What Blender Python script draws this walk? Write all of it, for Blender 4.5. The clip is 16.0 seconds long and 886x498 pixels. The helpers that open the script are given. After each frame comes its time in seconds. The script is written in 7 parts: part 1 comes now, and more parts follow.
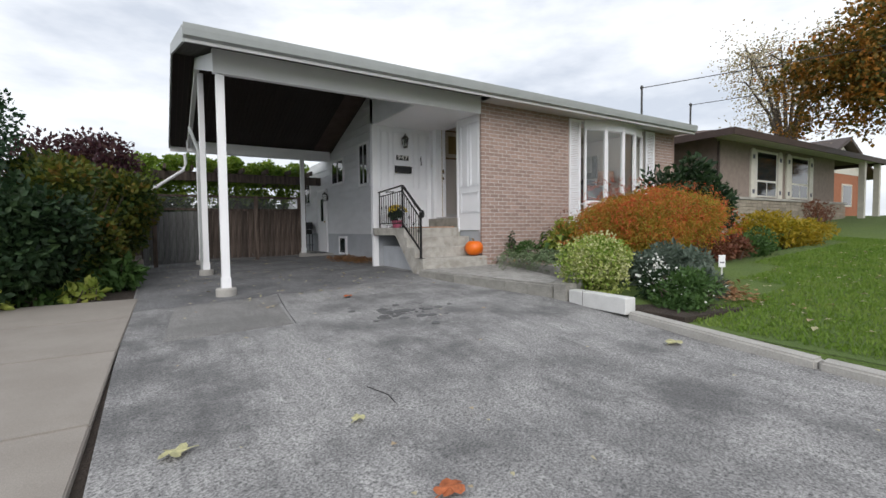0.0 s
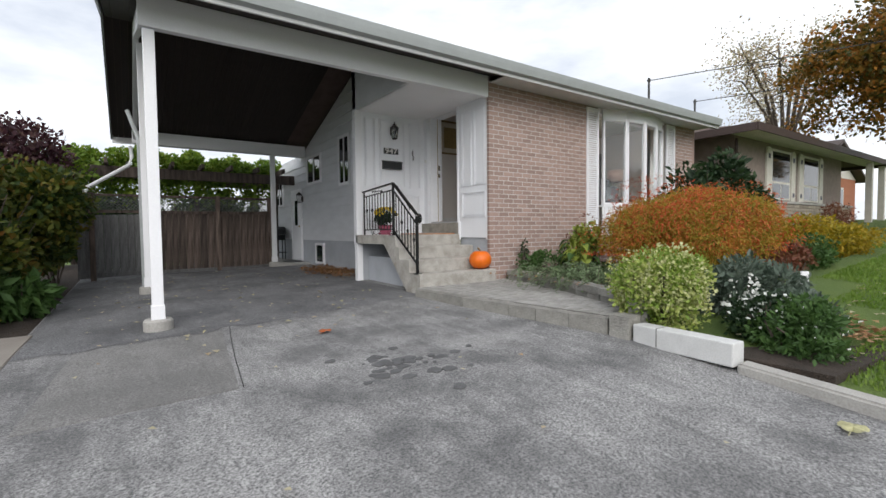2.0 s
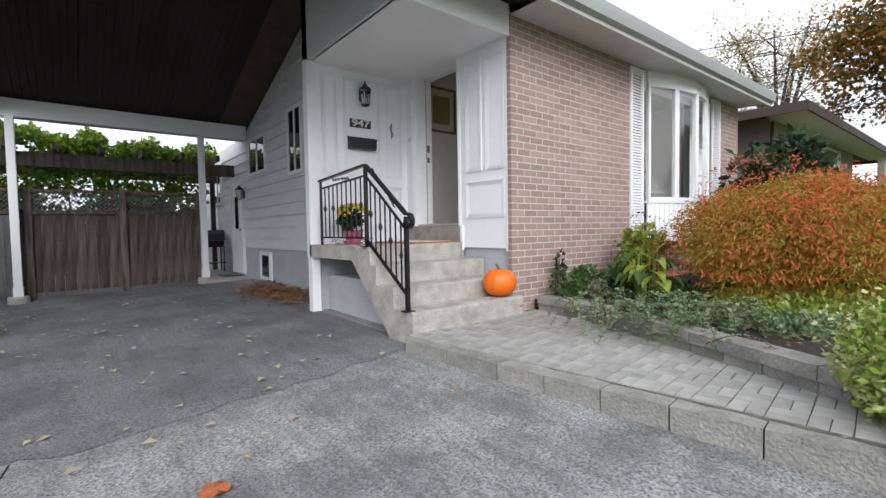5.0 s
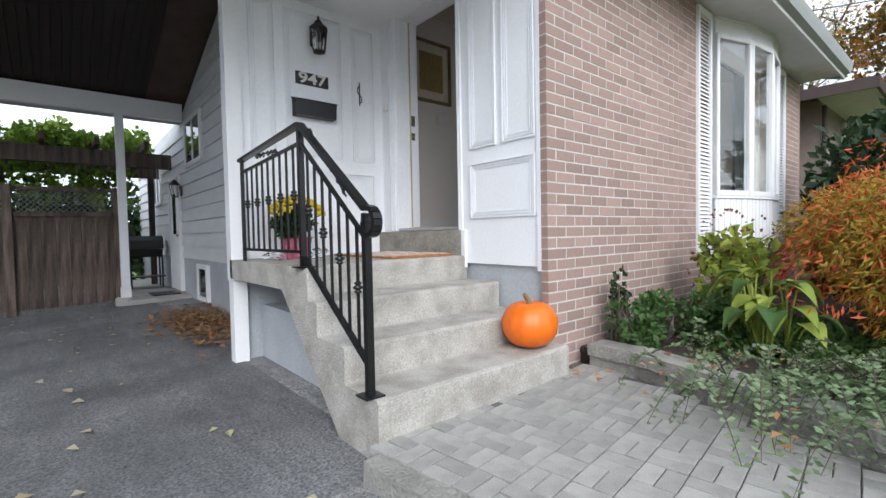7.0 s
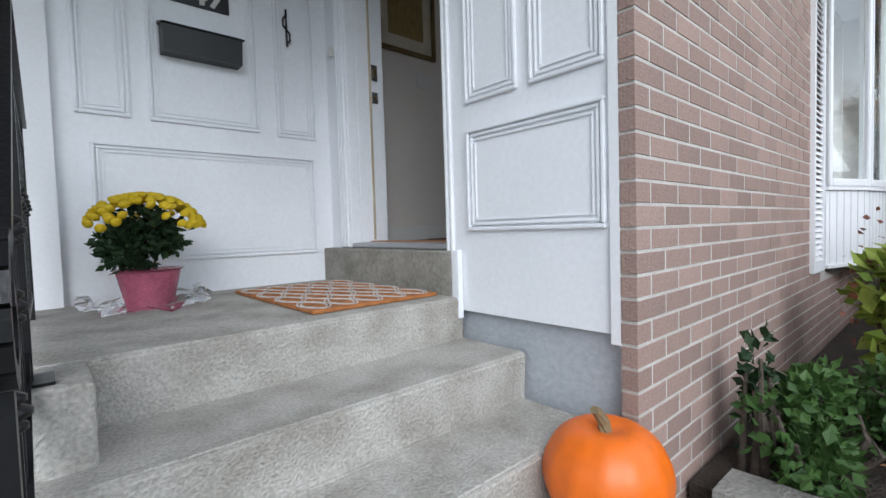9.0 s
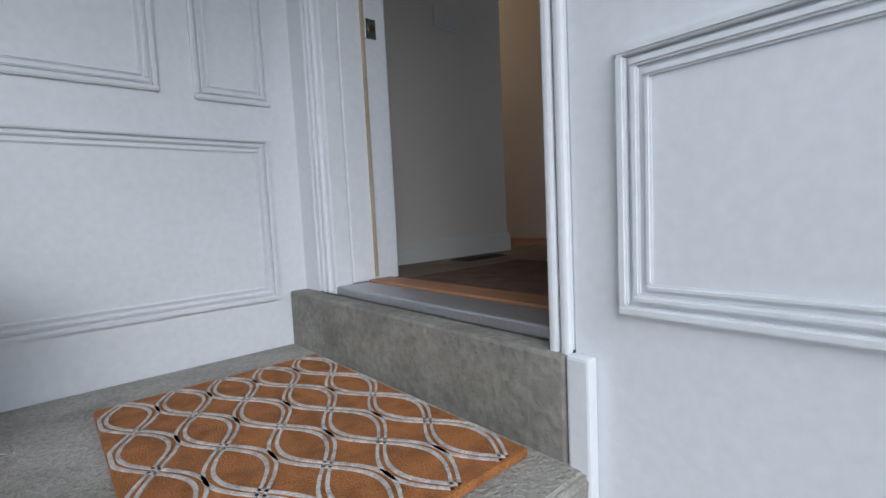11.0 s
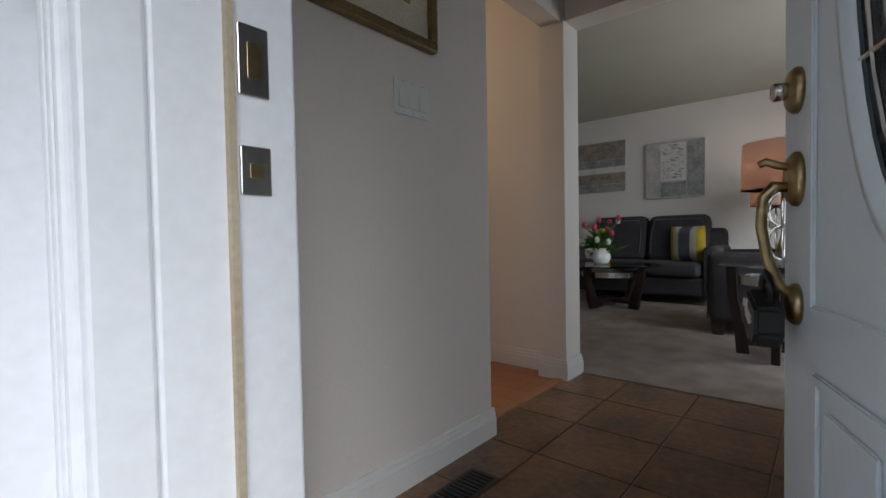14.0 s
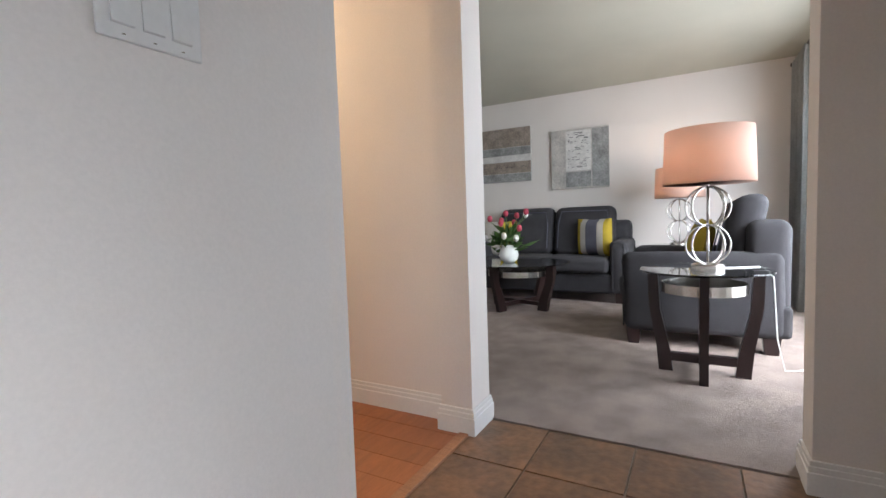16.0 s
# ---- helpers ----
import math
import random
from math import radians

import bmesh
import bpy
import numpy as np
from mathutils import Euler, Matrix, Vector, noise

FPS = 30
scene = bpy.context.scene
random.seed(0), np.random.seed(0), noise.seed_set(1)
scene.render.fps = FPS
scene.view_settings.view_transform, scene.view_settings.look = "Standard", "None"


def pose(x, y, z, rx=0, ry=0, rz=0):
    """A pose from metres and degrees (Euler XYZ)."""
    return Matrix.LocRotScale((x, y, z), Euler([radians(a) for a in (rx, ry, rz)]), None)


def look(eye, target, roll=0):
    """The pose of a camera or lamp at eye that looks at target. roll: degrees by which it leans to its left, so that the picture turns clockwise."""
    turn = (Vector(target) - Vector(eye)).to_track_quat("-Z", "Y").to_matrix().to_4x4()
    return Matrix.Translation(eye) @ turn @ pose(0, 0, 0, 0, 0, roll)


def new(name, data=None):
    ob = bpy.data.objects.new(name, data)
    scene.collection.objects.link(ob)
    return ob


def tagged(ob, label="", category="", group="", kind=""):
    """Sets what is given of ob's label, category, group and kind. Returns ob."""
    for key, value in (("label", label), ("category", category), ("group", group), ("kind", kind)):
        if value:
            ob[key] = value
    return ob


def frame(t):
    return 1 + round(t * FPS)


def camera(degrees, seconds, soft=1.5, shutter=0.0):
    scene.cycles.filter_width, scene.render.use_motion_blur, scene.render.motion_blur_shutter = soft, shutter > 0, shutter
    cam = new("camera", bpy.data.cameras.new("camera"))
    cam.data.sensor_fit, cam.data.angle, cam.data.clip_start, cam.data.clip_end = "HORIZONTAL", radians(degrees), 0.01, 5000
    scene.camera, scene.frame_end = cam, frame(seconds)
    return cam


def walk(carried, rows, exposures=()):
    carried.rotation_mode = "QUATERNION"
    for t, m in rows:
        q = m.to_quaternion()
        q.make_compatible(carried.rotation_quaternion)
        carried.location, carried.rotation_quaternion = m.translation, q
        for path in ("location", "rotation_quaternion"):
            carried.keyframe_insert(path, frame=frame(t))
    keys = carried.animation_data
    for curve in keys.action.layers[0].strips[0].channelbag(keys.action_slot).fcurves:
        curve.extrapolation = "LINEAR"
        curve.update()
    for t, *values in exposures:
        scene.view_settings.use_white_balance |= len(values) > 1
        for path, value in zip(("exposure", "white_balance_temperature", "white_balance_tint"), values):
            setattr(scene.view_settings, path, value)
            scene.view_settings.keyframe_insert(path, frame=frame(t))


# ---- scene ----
cam = camera(88.5, 16.0)
PATH = [
    (0, (-5.466, -7.206, 0.737), (-4.401, -5.515, 0.645), -0.6),
    (0.5, (-5.324, -6.808, 0.762), (-4.24, -5.13, 0.675), -0.5),
    (1, (-5.158, -6.436, 0.779), (-4.06, -4.766, 0.697), -0.6),
    (1.5, (-5.007, -6.038, 0.797), (-3.898, -4.376, 0.712), -0.6),
    (2, (-4.878, -5.673, 0.818), (-3.738, -4.031, 0.736), -0.6),
    (2.5, (-4.675, -5.3, 0.836), (-3.52, -3.669, 0.755), -0.6),
    (3, (-4.568, -4.884, 0.876), (-3.387, -3.273, 0.786), -0.7),
    (3.5, (-4.367, -4.499, 0.871), (-3.164, -2.904, 0.779), -0.9),
    (4, (-4.182, -4.116, 0.906), (-2.961, -2.536, 0.811), -0.9),
    (6.5, (-2.801, -2.251, 0.922), (-1.513, -0.722, 0.849), -1.1),
    (7, (-2.509, -1.859, 0.934), (-1.215, -0.336, 0.863), -1.1),
    (7.5, (-2.211, -1.539, 0.944), (-0.905, -0.026, 0.877), -1.1),
    (8, (-1.893, -1.235, 0.969), (-0.585, 0.277, 0.904), -1.1),
    (10.5, (-0.859, 0.15, 1.181), (0.469, 1.637, 1.03), -2.9),
    (11, (-0.717, 0.37, 1.224), (0.598, 1.868, 1.062), -2.8),
    (11.5, (-0.68, 0.442, 1.335), (0.632, 1.942, 1.166), -2.8),
    (12, (-0.6, 0.655, 1.462), (0.739, 2.13, 1.288), -2.5),
    (12.5, (-0.455, 0.775, 1.535), (0.88, 2.258, 1.43), -2.0),
    (13, (-0.294, 0.877, 1.59), (1.039, 2.368, 1.554), -1.6),
    (13.5, (-0.185, 1.047, 1.666), (1.237, 2.453, 1.614), -1.0),
    (14, (-0.095, 1.163, 1.793), (1.429, 2.457, 1.736), -1.0),
    (14.5, (0.053, 1.264, 1.812), (1.666, 2.444, 1.733), -1.5),
    (15, (0.222, 1.343, 1.831), (1.896, 2.435, 1.735), -1.6),
    (15.5, (0.397, 1.4, 1.832), (2.103, 2.437, 1.728), -1.7),
    (16, (0.561, 1.453, 1.899), (2.308, 2.419, 1.772), -1.9),
]
walk(cam, [(t, look(eye, target, roll)) for t, eye, target, roll in PATH], [(0, 0.5, 6500, 10), (2, 0.6, 6500, 10), (4, 0.85, 6400, 10), (7, 1.15, 6100, 9), (8, 1.05, 6000, 8), (10.5, 0.6, 5800, 7), (12.5, 0.55, 5800, 7), (13.5, 1.1, 6000, 8), (14, 1.5, 6000, 9), (15, 3.0, 5900, 10), (16, 3.0, 5900, 11)])

# ---- light ----
world = bpy.data.worlds.new("overcast_sky")
scene.world = world
world.use_nodes = True
wn, wl = world.node_tree.nodes, world.node_tree.links
wn.clear()
sky = wn.new("ShaderNodeTexSky")
sky.sky_type, sky.sun_disc = "NISHITA", False
sky.sun_elevation, sky.sun_rotation = radians(32), radians(210)
wtex = wn.new("ShaderNodeTexCoord")
wmap = wn.new("ShaderNodeMapping")
wmap.inputs["Scale"].default_value = (1.2, 1.2, 3.5)
wnoise = wn.new("ShaderNodeTexNoise")
wnoise.inputs["Scale"].default_value, wnoise.inputs["Detail"].default_value = 2.2, 7
wnoise.inputs["Roughness"].default_value = 0.55
wramp = wn.new("ShaderNodeValToRGB")
wramp.color_ramp.elements[0].position, wramp.color_ramp.elements[0].color = 0.35, (5.0, 5.4, 6.1, 1)
wramp.color_ramp.elements[1].position, wramp.color_ramp.elements[1].color = 0.6, (8.3, 8.5, 8.8, 1)
wmix = wn.new("ShaderNodeMix")
wmix.data_type = "RGBA"
wmix.inputs["Factor"].default_value = 0.93
wbg = wn.new("ShaderNodeBackground")
wbg.inputs["Strength"].default_value = 0.1
wout = wn.new("ShaderNodeOutputWorld")
wl.new(wtex.outputs["Generated"], wmap.inputs["Vector"])
wl.new(wmap.outputs["Vector"], wnoise.inputs["Vector"])
wl.new(wnoise.outputs["Fac"], wramp.inputs["Fac"])
wl.new(sky.outputs["Color"], wmix.inputs["A"])
wl.new(wramp.outputs["Color"], wmix.inputs["B"])
wl.new(wmix.outputs["Result"], wbg.inputs["Color"])
wl.new(wbg.outputs["Background"], wout.inputs["Surface"])
sun = new("sun", bpy.data.lights.new("sun", "SUN"))
sun.data.energy, sun.data.angle, sun.data.color = 1.3, radians(40), (1, 0.97, 0.93)
sun.matrix_world = look((-8, -14, 10), (0, 0, 0))

window_sky = new("window_sky_light", bpy.data.lights.new("window_sky_light", "AREA"))
window_sky.data.shape, window_sky.data.size, window_sky.data.size_y = "RECTANGLE", 2.1, 1.7
window_sky.data.energy, window_sky.data.color = 11, (0.93, 0.97, 1)
window_sky.matrix_world = look((4.08, 0.18, 2.2), (4.08, 3, 1.2))


# ---- materials ----
def mat(name, color, rough=0.7, metal=0.0, var=0.12, scale=6.0, fine=90.0, bump=0.15, tint=None, piece=0.0, island=0.0, stretch=(1, 1, 1), spec=0.5, coat=0.0, dist=0.01):
    """A surface with broad stains, fine grain and relief; piece and island vary it from piece to piece."""
    m = bpy.data.materials.new(name)
    m.use_nodes = True
    n, l = m.node_tree.nodes, m.node_tree.links
    b = n["Principled BSDF"]
    b.inputs["Roughness"].default_value, b.inputs["Metallic"].default_value = rough, metal
    b.inputs["Specular IOR Level"].default_value = spec
    b.inputs["Coat Weight"].default_value = coat
    tc = n.new("ShaderNodeTexCoord")
    mp = n.new("ShaderNodeMapping")
    mp.inputs["Scale"].default_value = stretch
    l.new(tc.outputs["Object"], mp.inputs["Vector"])
    big, small = n.new("ShaderNodeTexNoise"), n.new("ShaderNodeTexNoise")
    for t, s, d in ((big, scale, 5), (small, fine, 3)):
        t.inputs["Scale"].default_value, t.inputs["Detail"].default_value = s, d
        l.new(mp.outputs["Vector"], t.inputs["Vector"])
    c2 = tint or tuple(v * 0.62 for v in color)
    mix = n.new("ShaderNodeMix")
    mix.data_type = "RGBA"
    mix.inputs["A"].default_value, mix.inputs["B"].default_value = (*color, 1), (*c2, 1)
    mr = n.new("ShaderNodeMapRange")
    mr.inputs["From Min"].default_value, mr.inputs["From Max"].default_value = 0.38, 0.68
    mr.inputs["To Max"].default_value = min(1.0, var * 4)
    l.new(big.outputs["Fac"], mr.inputs["Value"])
    l.new(mr.outputs["Result"], mix.inputs["Factor"])
    hsv = n.new("ShaderNodeHueSaturation")
    l.new(mix.outputs["Result"], hsv.inputs["Color"])
    fr = n.new("ShaderNodeMapRange")
    fr.inputs["From Min"].default_value, fr.inputs["From Max"].default_value = 0.25, 0.75
    fr.inputs["To Min"].default_value, fr.inputs["To Max"].default_value = 1 - var, 1 + var
    l.new(small.outputs["Fac"], fr.inputs["Value"])
    value = fr.outputs["Result"]
    for amount, src in ((piece, "o"), (island, "i")):
        if not amount:
            continue
        node = n.new("ShaderNodeObjectInfo") if src == "o" else n.new("ShaderNodeNewGeometry")
        pr = n.new("ShaderNodeMapRange")
        pr.inputs["To Min"].default_value, pr.inputs["To Max"].default_value = 1 - amount, 1 + amount
        l.new(node.outputs["Random" if src == "o" else "Random Per Island"], pr.inputs["Value"])
        mu = n.new("ShaderNodeMath")
        mu.operation = "MULTIPLY"
        l.new(value, mu.inputs[0])
        l.new(pr.outputs["Result"], mu.inputs[1])
        value = mu.outputs["Value"]
    l.new(value, hsv.inputs["Value"])
    l.new(hsv.outputs["Color"], b.inputs["Base Color"])
    if bump:
        bp = n.new("ShaderNodeBump")
        bp.inputs["Strength"].default_value, bp.inputs["Distance"].default_value = bump, dist
        l.new(small.outputs["Fac"], bp.inputs["Height"])
        l.new(bp.outputs["Normal"], b.inputs["Normal"])
    return m


def leafmat(name, colors, rough=0.55):
    """Leaves: each island takes a colour from the list."""
    m = bpy.data.materials.new(name)
    m.use_nodes = True
    n, l = m.node_tree.nodes, m.node_tree.links
    b = n["Principled BSDF"]
    b.inputs["Roughness"].default_value = rough
    b.inputs["Specular IOR Level"].default_value = 0.3
    g = n.new("ShaderNodeNewGeometry")
    r = n.new("ShaderNodeValToRGB")
    e = r.color_ramp.elements
    while len(e) < len(colors):
        e.new(0.5)
    for i, c in enumerate(colors):
        e[i].position, e[i].color = i / max(1, len(colors) - 1), (*c, 1)
    tc, t = n.new("ShaderNodeTexCoord"), n.new("ShaderNodeTexNoise")
    t.inputs["Scale"].default_value = 2.2
    l.new(tc.outputs["Object"], t.inputs["Vector"])
    m1 = n.new("ShaderNodeMix")
    m1.inputs["Factor"].default_value = 0.5
    mr = n.new("ShaderNodeMapRange")
    mr.inputs["From Min"].default_value, mr.inputs["From Max"].default_value = 0.3, 0.7
    l.new(t.outputs["Fac"], mr.inputs["Value"])
    l.new(mr.outputs["Result"], m1.inputs["A"])
    l.new(g.outputs["Random Per Island"], m1.inputs["B"])
    l.new(m1.outputs["Result"], r.inputs["Fac"])
    l.new(r.outputs["Color"], b.inputs["Base Color"])
    tr = n.new("ShaderNodeBsdfTranslucent")
    l.new(r.outputs["Color"], tr.inputs["Color"])
    sh = n.new("ShaderNodeMixShader")
    sh.inputs["Fac"].default_value = 0.25
    l.new(b.outputs["BSDF"], sh.inputs[1])
    l.new(tr.outputs["BSDF"], sh.inputs[2])
    l.new(sh.outputs["Shader"], n["Material Output"].inputs["Surface"])
    return m


def glassmat(name, color=(0.9, 0.95, 0.95)):
    m = bpy.data.materials.new(name)
    m.use_nodes = True
    b = m.node_tree.nodes["Principled BSDF"]
    b.inputs["Base Color"].default_value = (*color, 1)
    b.inputs["Roughness"].default_value, b.inputs["Transmission Weight"].default_value = 0.02, 1
    b.inputs["IOR"].default_value = 1.45
    return m


def glowmat(name, color, strength):
    m = bpy.data.materials.new(name)
    m.use_nodes = True
    b = m.node_tree.nodes["Principled BSDF"]
    b.inputs["Emission Color"].default_value, b.inputs["Emission Strength"].default_value = (*color, 1), strength
    return m


def asphaltmat(name, binder, stone, wear, seed):
    """Asphalt: pale stones showing in a dark binder, worn in streaks and blotches."""
    m = bpy.data.materials.new(name)
    m.use_nodes = True
    n, l = m.node_tree.nodes, m.node_tree.links
    b = n["Principled BSDF"]
    b.inputs["Roughness"].default_value, b.inputs["Specular IOR Level"].default_value = 0.85, 0.35
    tc = n.new("ShaderNodeTexCoord")

    def tex(scale, stretch, detail, rough=0.6):
        mp = n.new("ShaderNodeMapping")
        mp.inputs["Scale"].default_value, mp.inputs["Location"].default_value = stretch, (seed, seed, 0)
        mp.inputs["Rotation"].default_value = (0, 0, radians(-24))
        l.new(tc.outputs["Object"], mp.inputs["Vector"])
        t = n.new("ShaderNodeTexNoise")
        t.inputs["Scale"].default_value, t.inputs["Detail"].default_value, t.inputs["Roughness"].default_value = scale, detail, rough
        l.new(mp.outputs["Vector"], t.inputs["Vector"])
        return t.outputs["Fac"]

    def ranged(v, a, c, lo=0.0, hi=1.0):
        mr = n.new("ShaderNodeMapRange")
        for k, x in (("From Min", a), ("From Max", c), ("To Min", lo), ("To Max", hi)):
            mr.inputs[k].default_value = x
        l.new(v, mr.inputs["Value"])
        return mr.outputs["Result"]

    def times(a, c):
        mu = n.new("ShaderNodeMath")
        mu.operation = "MULTIPLY"
        l.new(a, mu.inputs[0])
        l.new(c, mu.inputs[1])
        return mu.outputs["Value"]

    grain = tex(70, (1, 1, 1), 6, 0.75)
    wearing = times(ranged(tex(1.1, (1, 1, 1), 6, 0.65), 0.36, 0.58, 1 - wear, 1), ranged(tex(2.2, (4.5, 0.6, 1), 6, 0.7), 0.34, 0.56, 1 - wear * 0.5, 1))
    mix = n.new("ShaderNodeMix")
    mix.data_type = "RGBA"
    mix.inputs["A"].default_value, mix.inputs["B"].default_value = (*binder, 1), (*stone, 1)
    l.new(times(ranged(grain, 0.36, 0.64), wearing), mix.inputs["Factor"])
    l.new(mix.outputs["Result"], b.inputs["Base Color"])
    bp = n.new("ShaderNodeBump")
    bp.inputs["Strength"].default_value, bp.inputs["Distance"].default_value = 0.8, 0.01
    l.new(grain, bp.inputs["Height"])
    l.new(bp.outputs["Normal"], b.inputs["Normal"])
    return m


ASPHALT = asphaltmat("asphalt", (0.075, 0.075, 0.078), (0.56, 0.55, 0.54), 0.7, 3.0)
# same asphalt, its colour darkened to carry the shade under the carport
ASPHALT_SHADED = asphaltmat("carport_shade_asphalt", (0.06, 0.06, 0.063), (0.33, 0.33, 0.335), 0.55, 8.0)
ASPHALT_PATCH = asphaltmat("asphalt_patch", (0.11, 0.108, 0.105), (0.37, 0.36, 0.35), 0.45, 5.0)
OIL = mat("oil_stain", (0.12, 0.12, 0.123), 0.8, var=0.2, scale=8, fine=160, bump=0.4)
CRACK = mat("crack_fill", (0.03, 0.03, 0.03), 0.9)
CONCRETE = mat("concrete", (0.40, 0.385, 0.36), 0.85, var=0.16, scale=3, fine=70, bump=0.35, tint=(0.27, 0.26, 0.24))
STEPCON = mat("worn_step_concrete", (0.45, 0.43, 0.395), 0.88, var=0.26, scale=6, fine=110, bump=0.7, tint=(0.31, 0.29, 0.255), dist=0.012)
CURBCON = mat("threshold_concrete", (0.30, 0.285, 0.25), 0.8, var=0.24, scale=6, fine=50, bump=0.4, tint=(0.20, 0.19, 0.165))
SLABCON = mat("walk_concrete", (0.29, 0.262, 0.232), 0.85, var=0.16, scale=2.2, fine=150, bump=0.35, tint=(0.23, 0.205, 0.18))
WHITEBLOCK = mat("pale_block", (0.62, 0.62, 0.61), 0.8, var=0.08, scale=5, fine=90, bump=0.3)
PAVER = mat("grey_paver", (0.35, 0.34, 0.32), 0.88, var=0.14, scale=7, fine=120, bump=0.5, piece=0.14)
JOINT = mat("paver_joint", (0.13, 0.125, 0.11), 0.95, var=0.3, scale=9, fine=120, bump=0.5)
WALLSTONE = mat("garden_wall_stone", (0.29, 0.28, 0.255), 0.9, var=0.2, scale=6, fine=60, bump=0.8, piece=0.12, dist=0.015)
BRICK = mat("brown_pink_brick", (0.335, 0.23, 0.195), 0.85, var=0.12, scale=9, fine=110, bump=0.5, tint=(0.27, 0.20, 0.178), piece=0.16, island=0.14)
MORTAR = mat("mortar", (0.56, 0.525, 0.49), 0.95, var=0.1, scale=8, fine=150, bump=0.5)
WHITE = mat("white_paint", (0.82, 0.82, 0.84), 0.5, var=0.03, scale=1.5, fine=60, bump=0.05)
WALLWHITE = mat("porch_white_paint", (0.83, 0.84, 0.87), 0.42, var=0.035, scale=2, fine=45, bump=0.06)
DOORWHITE = mat("door_bluish_white", (0.70, 0.76, 0.80), 0.4, var=0.02, scale=2, fine=80, bump=0.03)
SIDING = mat("white_siding", (0.66, 0.67, 0.69), 0.6, var=0.06, scale=2, fine=40, bump=0.1, stretch=(1, 1, 3))
FOUNDATION = mat("grey_foundation_paint", (0.42, 0.44, 0.47), 0.8, var=0.08, scale=3, fine=40, bump=0.4)
SOFFIT_WHITE = mat("soffit_white", (0.66, 0.66, 0.66), 0.6, var=0.05)
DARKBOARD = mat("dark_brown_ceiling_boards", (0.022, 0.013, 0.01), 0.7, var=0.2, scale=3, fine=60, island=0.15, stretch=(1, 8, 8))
SHINGLE = mat("dark_shingle", (0.11, 0.075, 0.062), 0.9, var=0.2, scale=4, fine=80, bump=0.6)
GUTTER = mat("gutter_grey_white", (0.36, 0.38, 0.38), 0.45, var=0.05)
FENCEWOOD = mat("weathered_fence_wood", (0.12, 0.09, 0.074), 0.85, var=0.35, scale=3, fine=50, bump=0.5, tint=(0.035, 0.024, 0.019), piece=0.35, stretch=(6, 6, 0.6))
FENCEGREY = mat("grey_fence_wood", (0.15, 0.15, 0.15), 0.85, var=0.4, scale=5, fine=50, bump=0.5, piece=0.15, stretch=(6, 6, 0.6))
IRON = mat("black_iron", (0.012, 0.012, 0.013), 0.32, 0.3, var=0.1, bump=0.1)
BLACK = mat("black_plastic", (0.015, 0.016, 0.018), 0.4, bump=0.05)
BRONZE = mat("dark_bronze", (0.035, 0.028, 0.024), 0.4, 0.6, bump=0.1)
BRASS = mat("antique_brass", (0.42, 0.32, 0.17), 0.3, 1.0, var=0.15, scale=30, bump=0.05)
STEEL = mat("brushed_nickel", (0.62, 0.59, 0.55), 0.25, 1.0, var=0.08, bump=0.03)
ALU = mat("aluminium_threshold", (0.5, 0.5, 0.52), 0.4, 0.8, var=0.1, stretch=(40, 1, 1))
THRESH_WOOD = mat("threshold_wood", (0.38, 0.18, 0.085), 0.5, var=0.15, stretch=(8, 1, 8))
GLASS = glassmat("clear_glass")
LEADGLASS = mat("leaded_glass", (0.10, 0.115, 0.115), 0.1, var=0.2, scale=18, bump=0.3, spec=0.8)
DARKGLASS = mat("dark_window_glass", (0.02, 0.024, 0.028), 0.04, var=0.1, bump=0.0, spec=0.9)
SOIL = mat("dark_soil", (0.055, 0.04, 0.03), 0.95, var=0.3, scale=8, fine=60, bump=1.0, dist=0.03)
GRASS_GROUND = mat("grass_ground", (0.11, 0.165, 0.03), 0.95, var=0.25, scale=1.5, fine=70, bump=1.0, tint=(0.085, 0.14, 0.028), dist=0.03)
GRASS = leafmat("grass_blades", [(0.09, 0.17, 0.022), (0.14, 0.23, 0.03), (0.20, 0.27, 0.06)])
PUMPKIN = mat("pumpkin_skin", (0.76, 0.15, 0.006), 0.4, var=0.08, scale=5, fine=40, bump=0.1)
STALK = mat("dry_stalk", (0.20, 0.15, 0.08), 0.8)
COIR = mat("orange_coir_mat", (0.52, 0.20, 0.06), 0.95, var=0.25, scale=20, fine=260, bump=0.9)
MATLINE = mat("white_mat_print", (0.72, 0.66, 0.62), 0.95, var=0.25, scale=40, fine=200, bump=0.6)
INWALL = mat("warm_white_wall_paint", (0.74, 0.69, 0.645), 0.7, var=0.03, scale=1.5, fine=130, bump=0.05)
TRIM = mat("interior_trim_paint", (0.72, 0.71, 0.69), 0.45, var=0.03, bump=0.03)
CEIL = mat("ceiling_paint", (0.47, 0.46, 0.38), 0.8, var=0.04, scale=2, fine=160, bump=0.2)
TILE = mat("brown_slate_tile", (0.21, 0.115, 0.062), 0.42, var=0.25, scale=5, fine=30, bump=0.25, tint=(0.12, 0.075, 0.048), piece=0.18)
GROUT = mat("tile_grout", (0.36, 0.30, 0.24), 0.9, var=0.1)
CARPET = mat("beige_carpet", (0.42, 0.335, 0.29), 0.98, var=0.2, scale=5, fine=320, bump=0.9, dist=0.015)
LAMINATE = mat("red_brown_laminate", (0.36, 0.13, 0.045), 0.35, var=0.15, scale=3, fine=30, piece=0.1, stretch=(1, 9, 9), bump=0.05)
RUG = mat("brown_rug", (0.22, 0.12, 0.08), 0.98, var=0.25, scale=14, fine=300, bump=0.9)
SOFA = mat("charcoal_fabric", (0.036, 0.034, 0.038), 0.92, var=0.16, scale=6, fine=300, bump=0.3)
